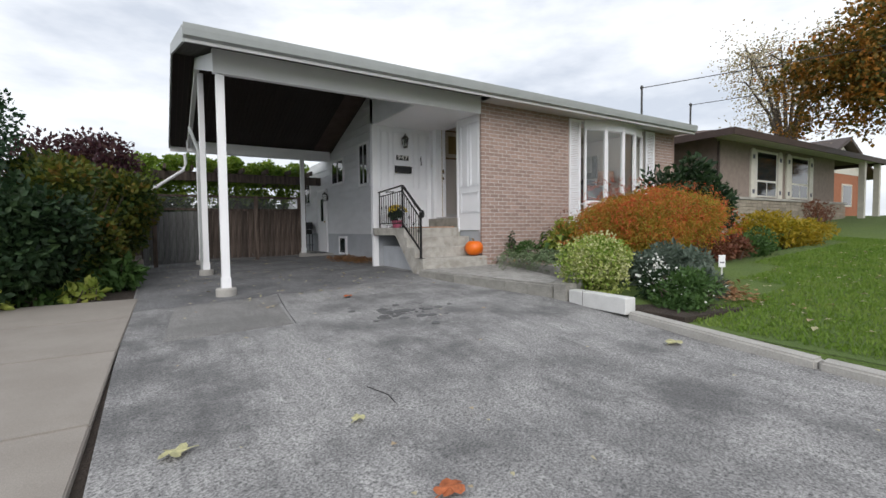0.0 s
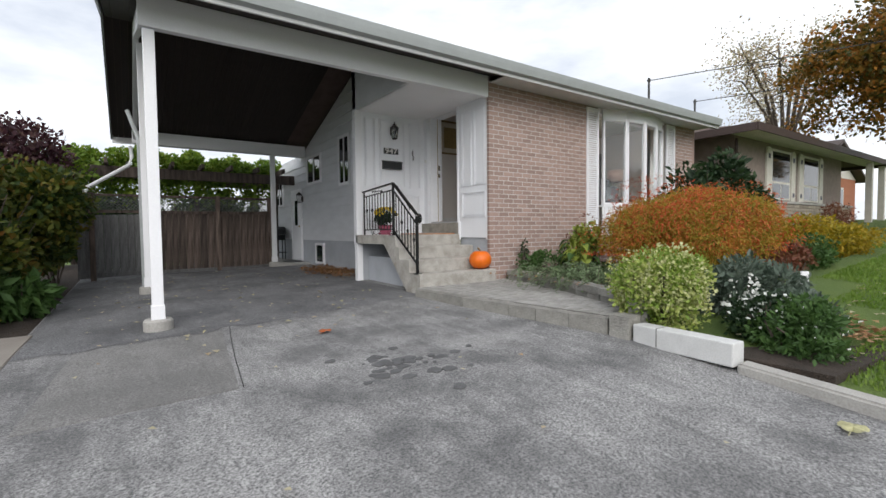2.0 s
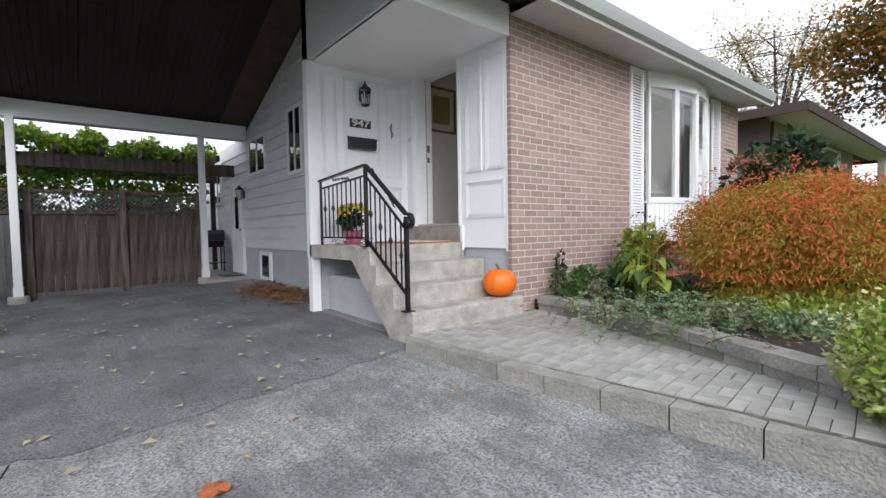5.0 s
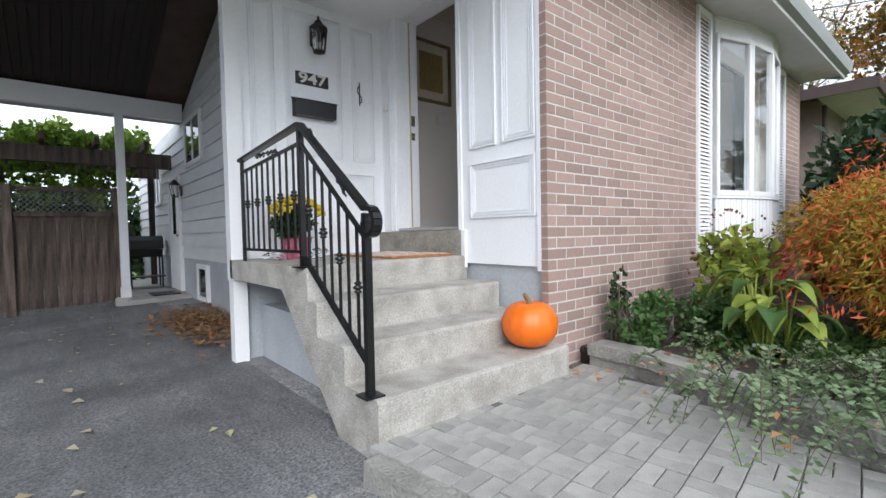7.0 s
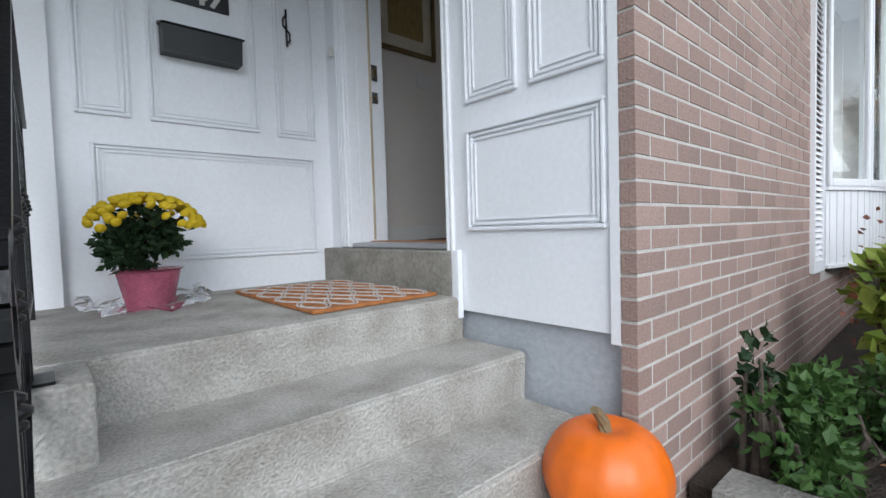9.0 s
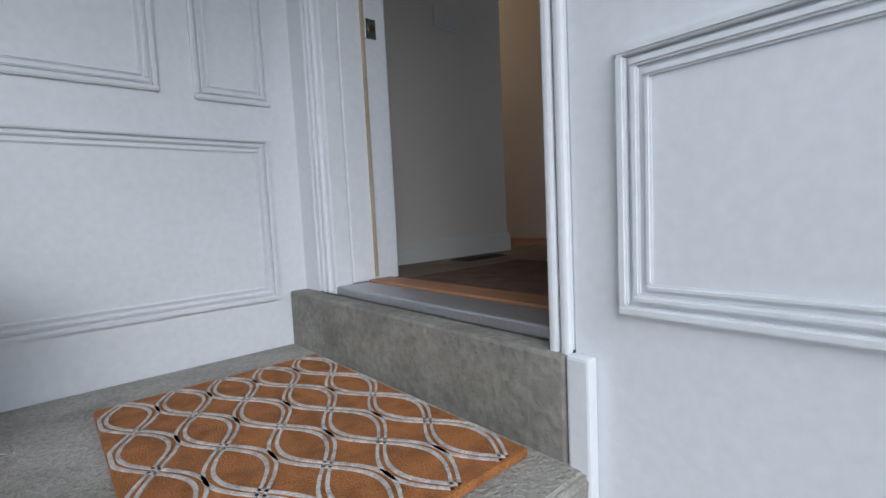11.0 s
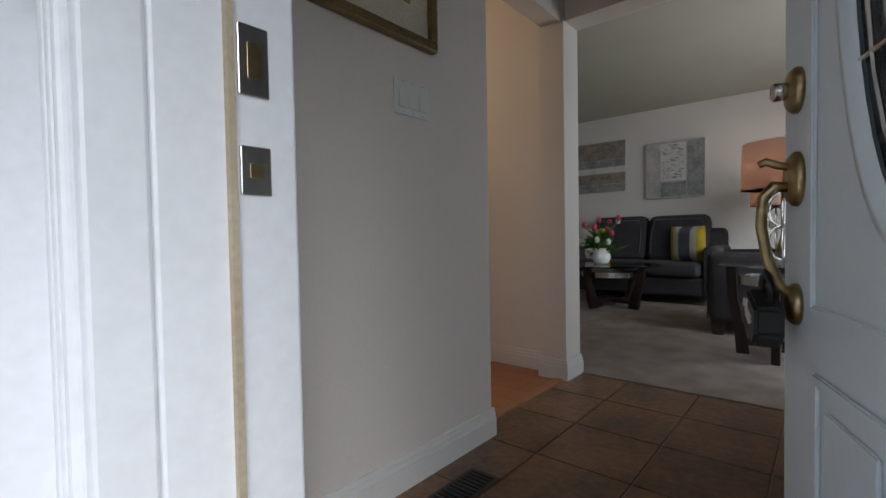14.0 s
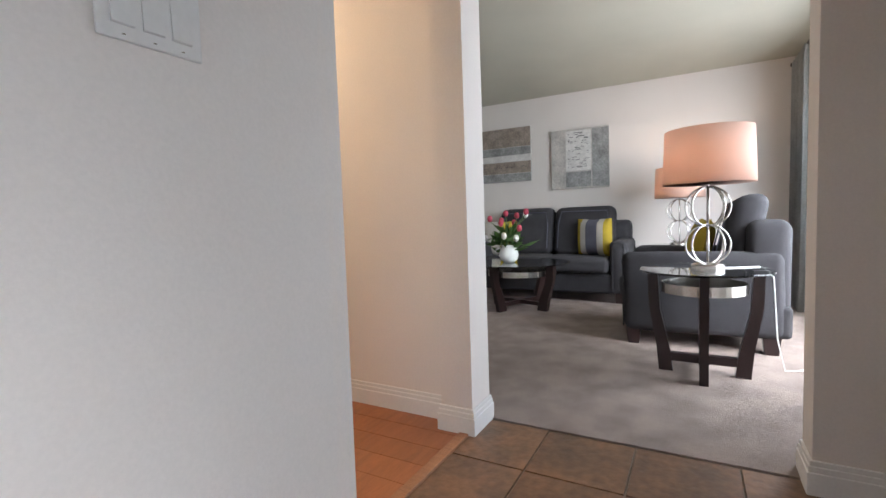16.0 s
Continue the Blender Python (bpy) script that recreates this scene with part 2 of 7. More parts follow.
ESPRESSO = mat("espresso_wood", (0.022, 0.010, 0.009), 0.3, var=0.2, stretch=(6, 6, 1), bump=0.03)
MUSTARD = mat("mustard_cushion", (0.40, 0.29, 0.02), 0.9, var=0.1, fine=250, bump=0.3)
STRIPE_GREY = mat("grey_cushion_stripe", (0.10, 0.10, 0.13), 0.9, var=0.1, fine=250, bump=0.3)
STRIPE_PALE = mat("pale_cushion_stripe", (0.45, 0.42, 0.36), 0.9, var=0.1, fine=250, bump=0.3)
SHADE = leafmat("lampshade_cloth", [(0.60, 0.47, 0.41), (0.62, 0.49, 0.43)], 0.9)
SHADE.node_tree.nodes["Mix Shader"].inputs["Fac"].default_value = 0.5
BULB = glowmat("lamp_bulb", (1, 0.72, 0.42), 10)
CERAMIC = mat("white_ceramic", (0.75, 0.76, 0.74), 0.15, var=0.03)
CURTAIN = mat("pale_grey_curtain", (0.50, 0.52, 0.50), 0.9, var=0.12, scale=9, fine=60, bump=0.2, tint=(0.36, 0.38, 0.36))
ART_PALE = mat("pale_canvas", (0.52, 0.49, 0.45), 0.85, var=0.2, scale=9, fine=60, tint=(0.36, 0.34, 0.32))
ART_GREY = mat("grey_canvas", (0.33, 0.33, 0.32), 0.85, var=0.25, scale=10, fine=50)
ART_TAUPE = mat("taupe_canvas", (0.34, 0.28, 0.23), 0.85, var=0.25, scale=10, fine=50)
ART_WHITE = mat("white_canvas_paint", (0.68, 0.66, 0.63), 0.85, var=0.12, scale=12, fine=50)
INK = mat("dark_ink", (0.10, 0.10, 0.10), 0.8)
GILT = mat("gilt_frame", (0.27, 0.19, 0.085), 0.4, 0.5, var=0.2)
PAPER = mat("cream_paper", (0.66, 0.60, 0.48), 0.8, var=0.1, scale=8)
NBRICK = mat("neighbour_taupe_brick", (0.27, 0.215, 0.19), 0.9, var=0.12, scale=6, fine=60, bump=0.4)
NSTONE = mat("neighbour_stone_veneer", (0.33, 0.285, 0.23), 0.9, var=0.15, scale=6, fine=40, bump=0.5, island=0.2)
FARBRICK = mat("far_orange_brick", (0.36, 0.14, 0.075), 0.9, var=0.12, scale=5, fine=50)
NTRIM = mat("cream_shutter_paint", (0.62, 0.59, 0.53), 0.6, var=0.08, scale=6)
NROOF = mat("brown_fascia", (0.055, 0.034, 0.028), 0.6, var=0.1)
BARK = mat("bark", (0.09, 0.07, 0.055), 0.95, var=0.3, scale=12, fine=50, bump=0.8)
STEM = mat("green_stem", (0.10, 0.15, 0.05), 0.7)
REDFOIL = mat("red_pot_foil", (0.40, 0.10, 0.16), 0.25, var=0.2, scale=12)
CLEARWRAP = glassmat("clear_wrap", (1, 1, 1))
CLEARWRAP.node_tree.nodes["Principled BSDF"].inputs["IOR"].default_value = 1.08
POLE = mat("dark_pole", (0.06, 0.06, 0.06), 0.7)
L_DARK = leafmat("deep_green_leaves", [(0.008, 0.02, 0.01), (0.02, 0.045, 0.016), (0.05, 0.085, 0.03)])
L_MIX = leafmat("autumn_hedge_leaves", [(0.01, 0.026, 0.009), (0.035, 0.065, 0.012), (0.12, 0.13, 0.018), (0.19, 0.075, 0.02)])
L_PLUM = leafmat("plum_leaves", [(0.025, 0.012, 0.018), (0.06, 0.022, 0.03), (0.09, 0.05, 0.03)])
L_COTO = leafmat("cotoneaster_leaves", [(0.10, 0.16, 0.07), (0.17, 0.24, 0.12), (0.26, 0.33, 0.20)])
L_VINE = leafmat("vine_leaves", [(0.05, 0.11, 0.015), (0.13, 0.22, 0.02), (0.24, 0.30, 0.04)])
L_CEDAR = leafmat("cedar_sprays", [(0.012, 0.035, 0.018), (0.028, 0.07, 0.03), (0.05, 0.10, 0.045)])
L_MAPLE = leafmat("laceleaf_maple_leaves", [(0.13, 0.15, 0.016), (0.26, 0.23, 0.025), (0.40, 0.22, 0.03), (0.55, 0.14, 0.035)])
L_VARI = leafmat("variegated_leaves", [(0.10, 0.18, 0.02), (0.22, 0.32, 0.05), (0.38, 0.42, 0.12), (0.60, 0.60, 0.32)])
L_GREY = leafmat("grey_green_leaves", [(0.05, 0.075, 0.055), (0.10, 0.135, 0.10), (0.19, 0.22, 0.19)])
L_YELLOW = leafmat("yellow_spirea_leaves", [(0.14, 0.15, 0.012), (0.32, 0.24, 0.015), (0.42, 0.26, 0.02)])
L_GREEN = leafmat("mid_green_leaves", [(0.03, 0.07, 0.02), (0.06, 0.12, 0.03), (0.10, 0.18, 0.05)])
L_LIME = leafmat("lime_leaves", [(0.12, 0.20, 0.03), (0.28, 0.34, 0.06), (0.42, 0.42, 0.10)])
L_TREE = leafmat("turning_tree_leaves", [(0.03, 0.05, 0.014), (0.10, 0.09, 0.018), (0.34, 0.16, 0.025), (0.48, 0.16, 0.025)])
L_RUST = leafmat("rust_leaves", [(0.10, 0.03, 0.02), (0.19, 0.07, 0.04), (0.14, 0.10, 0.05)])
L_LITTER = leafmat("fallen_leaves", [(0.20, 0.09, 0.04), (0.34, 0.18, 0.085), (0.48, 0.33, 0.18)])
L_LITTER_PALE = leafmat("pale_fallen_leaves", [(0.38, 0.36, 0.18), (0.45, 0.40, 0.28), (0.35, 0.20, 0.10)])
L_RED = leafmat("red_maple_leaves", [(0.30, 0.10, 0.02), (0.50, 0.10, 0.03), (0.60, 0.09, 0.05)])
L_CREAM = leafmat("cream_leaves", [(0.42, 0.45, 0.16), (0.66, 0.64, 0.40)])
L_WHITE = leafmat("white_petals", [(0.65, 0.66, 0.62), (0.78, 0.78, 0.75)])
L_YPETAL = leafmat("yellow_petals", [(0.60, 0.42, 0.01), (0.75, 0.55, 0.02)])
L_PINK = leafmat("pink_petals", [(0.50, 0.06, 0.10), (0.60, 0.12, 0.15)])


# ---- mesh helpers ----
def part(name, bm, material, parent=None, label="", smooth=False):
    me = bpy.data.meshes.new(name)
    bmesh.ops.recalc_face_normals(bm, faces=bm.faces)
    bm.to_mesh(me)
    bm.free()
    me.materials.append(material)
    if smooth:
        for p in me.polygons:
            p.use_smooth = True
    ob = new(name, me)
    ob.parent = parent
    if label:
        ob["label"] = label
    return ob


def thing(name, label, category, at=(0, 0, 0), rz=0, group="", kind=""):
    ob = new(name)
    ob.empty_display_size = 0.1
    ob.matrix_world = pose(*at, 0, 0, rz)
    return tagged(ob, label, category, group, kind)


def hexa(bm, corners):
    v = [bm.verts.new(c) for c in corners]
    for f in ((0, 3, 2, 1), (4, 5, 6, 7), (0, 1, 5, 4), (1, 2, 6, 5), (2, 3, 7, 6), (3, 0, 4, 7)):
        bm.faces.new([v[i] for i in f])
    return v


def box(x0, x1, y0, y1, z0, z1, bm=None, bevel=0.0):
    bm = bm or bmesh.new()
    v = hexa(bm, [(x0, y0, z0), (x1, y0, z0), (x1, y1, z0), (x0, y1, z0), (x0, y0, z1), (x1, y0, z1), (x1, y1, z1), (x0, y1, z1)])
    if bevel:
        es = {e for q in v for e in q.link_edges}
        bmesh.ops.bevel(bm, geom=list(es), offset=bevel, segments=2, affect="EDGES", profile=0.5)
    return bm


def prism(pts, axis, a, b, bm=None):
    """A closed outline swept from a to b along an axis; pts are the other two coordinates in order."""
    bm = bm or bmesh.new()
    put = {"x": lambda p, t: (t, p[0], p[1]), "y": lambda p, t: (p[0], t, p[1]), "z": lambda p, t: (p[0], p[1], t)}[axis]
    lo, hi = [bm.verts.new(put(p, a)) for p in pts], [bm.verts.new(put(p, b)) for p in pts]
    n = len(pts)
    bm.faces.new(lo)
    bm.faces.new(hi[::-1])
    for i in range(n):
        bm.faces.new((lo[i], lo[(i + 1) % n], hi[(i + 1) % n], hi[i]))
    return bm


def lathe(profile, seg=24, bm=None, at=(0, 0, 0)):
    """Profile of (radius, z) turned about z."""
    bm = bm or bmesh.new()
    rings = []
    for r, z in profile:
        rings.append([bm.verts.new((at[0] + r * math.cos(2 * math.pi * i / seg), at[1] + r * math.sin(2 * math.pi * i / seg), at[2] + z)) for i in range(seg)])
    for a, b in zip(rings, rings[1:]):
        for i in range(seg):
            bm.faces.new((a[i], a[(i + 1) % seg], b[(i + 1) % seg], b[i]))
    if profile[0][0] > 1e-5:
        bm.faces.new(rings[0][::-1])
    if profile[-1][0] > 1e-5:
        bm.faces.new(rings[-1])
    return bm


def tube(points, r, seg=8, bm=None, taper=1.0):
    bm = bm or bmesh.new()
    pts = [Vector(p) for p in points]
    rings = []
    up = Vector((0.13, 0.31, 0.94))
    for i, p in enumerate(pts):
        d = (pts[min(i + 1, len(pts) - 1)] - pts[max(i - 1, 0)]).normalized()
        s = d.cross(up)
        if s.length < 0.05:
            s = d.cross(Vector((1, 0, 0)))
        s.normalize()
        w = s.cross(d)
        rr = r * (1 + (taper - 1) * i / max(1, len(pts) - 1))
        rings.append([bm.verts.new(p + (s * math.cos(2 * math.pi * k / seg) + w * math.sin(2 * math.pi * k / seg)) * rr) for k in range(seg)])
    for a, b in zip(rings, rings[1:]):
        for k in range(seg):
            bm.faces.new((a[k], a[(k + 1) % seg], b[(k + 1) % seg], b[k]))
    bm.faces.new(rings[0][::-1])
    bm.faces.new(rings[-1])
    return bm


def soft(bm, cuts=2):
    """Rounded, cushion-like: subdivided smooth."""
    bmesh.ops.subdivide_edges(bm, edges=bm.edges, cuts=cuts, use_grid_fill=True, smooth=0.35)
    return bm


def cushion(x0, x1, y0, y1, z0, z1, r=0.05):
    bm = box(x0, x1, y0, y1, z0, z1)
    bmesh.ops.bevel(bm, geom=list(bm.edges), offset=r, segments=4, affect="EDGES", profile=0.5)
    cx, cy, cz = (x0 + x1) / 2, (y0 + y1) / 2, (z0 + z1) / 2
    for v in bm.verts:
        v.co += Vector((0.006 * math.sin(v.co.y * 17 + v.co.z * 9), 0.006 * math.sin(v.co.x * 15), 0.006 * math.sin(v.co.x * 13 + v.co.y * 11)))
    return bm


def mesh_np(name, verts, quads, material, parent=None, label="", kind=""):
    me = bpy.data.meshes.new(name)
    me.from_pydata(verts.reshape(-1, 3).tolist(), [], quads.tolist())
    me.materials.append(material)
    ob = new(name, me)
    ob.parent = parent
    return tagged(ob, label, kind=kind)


def leaf_quads(pts, out, size, rng, long=1.6, spread=0.9, droop=0.0):
    """A folded leaf of two triangles' width at each point, facing roughly outwards."""
    n = len(pts)
    d = out + rng.normal(0, spread, (n, 3))
    d[:, 2] -= droop
    d /= np.linalg.norm(d, axis=1)[:, None] + 1e-9
    s = np.cross(d, rng.normal(0, 1, (n, 3)))
    s /= np.linalg.norm(s, axis=1)[:, None] + 1e-9
    k = (size * rng.uniform(0.6, 1.3, n))[:, None]
    a, c = pts, pts + d * k * long
    m = pts + d * k * long * 0.5
    nn = np.cross(d, s) * k * 0.12
    v = np.stack([a, m + s * k * 0.5 + nn, c, m - s * k * 0.5 + nn], 1)
    return v.reshape(-1, 3), np.arange(4 * n).reshape(-1, 4)


def blob_points(n, center, radii, rng, lumps=9, shell=0.55, flat=0.0):
    """Points in an uneven crown made of overlapping lumps, thicker towards the outside."""
    c, r = np.array(center), np.array(radii)
    lc = rng.normal(0, 1, (lumps, 3))
    lc /= np.linalg.norm(lc, axis=1)[:, None]
    lc *= rng.uniform(0.25, 0.68, (lumps, 1))
    lr = rng.uniform(0.32, 0.52, lumps)
    i = rng.integers(0, lumps, n)
    d = rng.normal(0, 1, (n, 3))
    d /= np.linalg.norm(d, axis=1)[:, None]
    q = lc[i] + d * (lr[i] * rng.uniform(shell, 1.08, n))[:, None]
    if flat:
        q[:, 2] = np.maximum(q[:, 2], -flat)
    return c + q * r, d


def shrub(name, label, center, radii, n, size, material, seed, lumps=10, long=1.6, group="", shell=0.5, droop=0.0, category="shrub", ground=None, extra=()):
    """A woody plant: stems from the ground and a crown of separate leaves."""
    rng = np.random.default_rng(seed)
    gx, gy = center[0], center[1]
    gz0 = ground if ground is not None else center[2] - radii[2]
    t = thing(name, label, category, (gx, gy, gz0), group=group)
    bm = bmesh.new()
    rel = np.array(center) - np.array((gx, gy, gz0))
    for k in range(7):
        a = rng.uniform(0, 6.28)
        e = rel + np.array((math.cos(a) * radii[0] * 0.6, math.sin(a) * radii[1] * 0.6, rng.uniform(0, 0.5) * radii[2]))
        b = np.array((math.cos(a) * 0.06, math.sin(a) * 0.06, -0.02))
        mid = (b + e) / 2 + rng.normal(0, 0.05, 3)
        tube([b, mid, e], 0.018, 6, bm, 0.35)
    part("stems", bm, BARK, t)
    p, d = blob_points(n, rel, radii, rng, lumps, shell)
    p[:, 2] = np.maximum(p[:, 2], 0.01)
    v, q = leaf_quads(p, d, size, rng, long, droop=droop)
    mesh_np("foliage", v, q, material, t, kind="stuff")
    for nm, mt, count, sz, lift in extra:
        p, d = blob_points(count, rel + np.array((0, 0, lift)), np.array(radii) * 1.03, rng, lumps, 0.95)
        p[:, 2] = np.maximum(p[:, 2], rel[2] * 0.6)
        v, q = leaf_quads(p, d, sz, rng, 1.0 if nm != "red_foliage" else 4.2, droop=droop)
        mesh_np(nm, v, q, mt, t, kind="stuff")
    return t


def gz(x, y):
    """Height of the drive: it falls to the street and away from the house."""
    if y > 0:
        s = 0.005 * y
    elif y > -3:
        s = 0.02 * y
    else:
        s = -0.06 + 0.07 * (y + 3) if y > -5 else -0.2 + 0.02 * (y + 5)
    return -0.10 + 0.036 * (min(x, 0) + 1.4) + s


def lz(x, y):
    """Height of the lawn: it rises towards the neighbour's house."""
    edge = gz(-1.3, y) + 0.05
    return edge + 0.05 * max(0, min(x, 22) + 1.0) * (1 if y > -9 else max(0, 1 + (y + 9) / 8))


# ---- ground ----
def sheet(name, x0, x1, y0, y1, nx, ny, height, material, inside=None):
    bm = bmesh.new()
    g = [[bm.verts.new((x0 + (x1 - x0) * i / nx, y0 + (y1 - y0) * j / ny, 0)) for j in range(ny + 1)] for i in range(nx + 1)]
    for row in g:
        for v in row:
            v.co.z = height(v.co.x, v.co.y)
    for i in range(nx):
        for j in range(ny):
            bm.faces.new((g[i][j], g[i + 1][j], g[i + 1][j + 1], g[i][j + 1]))
    return part(name, bm, material, smooth=True)


def ground_z(x, y):
    far = max(abs(x), abs(y))
    return -0.85 if far < 40 else -0.85 - 0.0


tagged(sheet("ground", -900, 900, -900, 900, 20, 20, ground_z, GRASS_GROUND), "wide grassy ground that runs out to the horizon", "ground", kind="structure")
tagged(sheet("road", -60, 60, -24, -14, 30, 6, lambda x, y: -0.62, ASPHALT), "grey asphalt street in front of the houses", "road", kind="structure")


def drive_z(x, y):
    return gz(x, y) + 0.0015 * noise.noise((x * 0.8, y * 0.8, 3))


drive = tagged(sheet("driveway", -5.78, -0.2, -15.0, 10.0, 60, 240, drive_z, ASPHALT), "worn grey asphalt driveway with dark stains", "driveway", kind="structure")
lawn = tagged(sheet("lawn", -1.12, 30, -14.5, 12, 60, 60, lambda x, y: lz(x, y) - (0.4 if y > -2.9 and x < 7.5 else 0), GRASS_GROUND), "mown green lawn strewn with fallen leaves", "lawn", kind="structure")
left_bed = tagged(sheet("soil_bed", -16, -5.74, -15, 14, 20, 40, lambda x, y: gz(-5.8, y) - 0.02 + 0.02 * noise.noise((x * 2, y * 2, 0)), SOIL), "dark soil bed under the hedge", "soil", kind="structure")


def flat_patch(name, pts, lift, material, label, category, kind="structure"):
    bm = bmesh.new()
    top = [bm.verts.new((x, y, gz(x, y) + lift)) for x, y in pts]
    low = [bm.verts.new((x, y, gz(x, y) - 0.01)) for x, y in pts]
    bm.faces.new(top)
    for i in range(len(pts)):
        j = (i + 1) % len(pts)
        bm.faces.new((low[i], low[j], top[j], top[i]))
    return tagged(part(name, bm, material), label, category, kind=kind)


# thin sheet over the drive: carport shade painted in as darker asphalt, ragged front edge
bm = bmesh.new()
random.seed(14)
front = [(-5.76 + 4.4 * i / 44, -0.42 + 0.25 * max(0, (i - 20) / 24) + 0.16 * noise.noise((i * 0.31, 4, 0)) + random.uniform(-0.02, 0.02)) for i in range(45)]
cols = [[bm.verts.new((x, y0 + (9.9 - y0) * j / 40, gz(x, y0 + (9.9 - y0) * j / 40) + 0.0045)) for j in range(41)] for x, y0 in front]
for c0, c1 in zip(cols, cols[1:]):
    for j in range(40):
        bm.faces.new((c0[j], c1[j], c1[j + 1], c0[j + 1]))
tagged(part("carport_floor", bm, ASPHALT_SHADED, smooth=True), "asphalt under the carport with the roof shade put into its colour", "driveway", kind="structure")
flat_patch("asphalt_patch", [(-5.3, -0.5), (-4.1, -0.5), (-4.28, -2.35), (-5.45, -2.3)], 0.006, ASPHALT_PATCH, "lighter square patch of newer asphalt beside the post", "patch")
random.seed(4)
for i in range(44):
    a, r = random.uniform(0, 6.28), abs(random.gauss(0, 0.28))
    cx, cy, s = -3.2 + r * math.cos(a) * 1.1, -2.6 + r * math.sin(a), random.uniform(0.012, 0.05)
    pts = [(cx + s * math.cos(k * 0.6283) * random.uniform(0.7, 1.3) * 1.3, cy + s * math.sin(k * 0.6283) * random.uniform(0.7, 1.3)) for k in range(10)]
    flat_patch("oil_stain", pts, 0.005 + 0.0002 * i, OIL, "dark oil stain on the asphalt drive", "stain")
for pts, w in (([(-4.25, -2.35), (-4.17, -1.6), (-4.08, -0.9), (-4.0, -0.36)], 0.005), ([(-4.27, -4.3), (-4.2, -4.5), (-4.21, -4.62)], 0.005)):
    bm = bmesh.new()
    for (x0, y0), (x1, y1) in zip(pts, pts[1:]):
        n = Vector((y1 - y0, x0 - x1)).normalized() * w / 2
        hexa(bm, [(x0 + n.x, y0 + n.y, gz(x0, y0)), (x1 + n.x, y1 + n.y, gz(x1, y1)), (x1 - n.x, y1 - n.y, gz(x1, y1)), (x0 - n.x, y0 - n.y, gz(x0, y0)),
                  (x0 + n.x, y0 + n.y, gz(x0, y0) + 0.006), (x1 + n.x, y1 + n.y, gz(x1, y1) + 0.006), (x1 - n.x, y1 - n.y, gz(x1, y1) + 0.006), (x0 - n.x, y0 - n.y, gz(x0, y0) + 0.006)])
    tagged(part("asphalt_crack", bm, CRACK), "thin dark crack in the asphalt", "crack", kind="structure")

# concrete walk beside the drive
walkway = tagged(new("walkway"), "pale concrete walk of large slabs beside the drive", "walkway", kind="structure")
for k in range(9):
    y1 = 0.68 - k * 1.55
    y0 = y1 - 1.535
    bm = bmesh.new()
    a = -5.72 - 0.022 * (0.68 - y1)
    b = -5.72 - 0.022 * (0.68 - y0)
    za, zb = gz(-5.8, y1), gz(-5.8, y0)
    hexa(bm, [(-7.25, y0, zb - 0.1), (b, y0, zb - 0.1), (a, y1, za - 0.1), (-7.25, y1, za - 0.1), (-7.25, y0, zb + 0.02), (b, y0, zb + 0.02), (a, y1, za + 0.02), (-7.25, y1, za + 0.02)])
    bmesh.ops.bevel(bm, geom=list(bm.edges), offset=0.008, segments=2, affect="EDGES")
    part("slab", bm, SLABCON, walkway)

# kerb along the lawn
kerb = tagged(new("kerb"), "low concrete kerb between drive and lawn", "kerb", kind="structure")
y = -4.2
while y > -14:
    y0 = max(y - 1.7, -14.2)
    xa, xb = -1.27 + 0.13 * (y + 4.2) * 0.8, -1.27 + 0.13 * (y0 + 4.2) * 0.8
    za, zb = gz(xa, y), gz(xb, y0)
    bm = bmesh.new()
    hexa(bm, [(xb, y0 + 0.012, zb - 0.1), (xb + 0.16, y0 + 0.012, zb - 0.1), (xa + 0.16, y, za - 0.1), (xa, y, za - 0.1), (xb, y0 + 0.012, zb + 0.07), (xb + 0.16, y0 + 0.012, zb + 0.07), (xa + 0.16, y, za + 0.07), (xa, y, za + 0.07)])
    bmesh.ops.bevel(bm, geom=list(bm.edges), offset=0.018, segments=3, affect="EDGES")
    part("kerbstone", bm, CONCRETE, kerb)
    y = y0
lawn_fill = tagged(sheet("lawn_edge", -2.35, -1.12, -14.2, -4.25, 6, 30, lambda x, y: lz(-1.12, y) - 0.004 if x > -1.15 + 0.104 * (y + 4.2) + 0.05 else gz(x, y) - 0.12, GRASS_GROUND), "strip of lawn along the kerb", "lawn", kind="structure")

# planting bed beside the house
tagged(part("garden_bed", prism([(0.34, -0.02), (9.0, -0.02), (9.0, -1.9), (5.0, -3.0), (-0.6, -3.05), (-0.4, -2.5), (0.22, -0.95), (0.34, -0.45)], "z", -0.4, 0.1), SOIL), "dark soil of the front garden bed", "garden bed", kind="structure")
tagged(part("flower_bed", prism([(-1.1, -3.1), (4.6, -3.1), (2.0, -3.85), (0.75, -4.45), (-0.1, -4.8), (-1.1, -4.72)], "z", -0.4, -0.165), SOIL), "dark soil of the flower bed along the kerb", "garden bed", kind="structure")


# ---- the house ----
def wall(name, x0, x1, y0, y1, z0, z1, material, label, category="wall", bevel=0.0):
    return tagged(part(name, box(x0, x1, y0, y1, z0, z1, bevel=bevel), material), label, category, kind="structure")


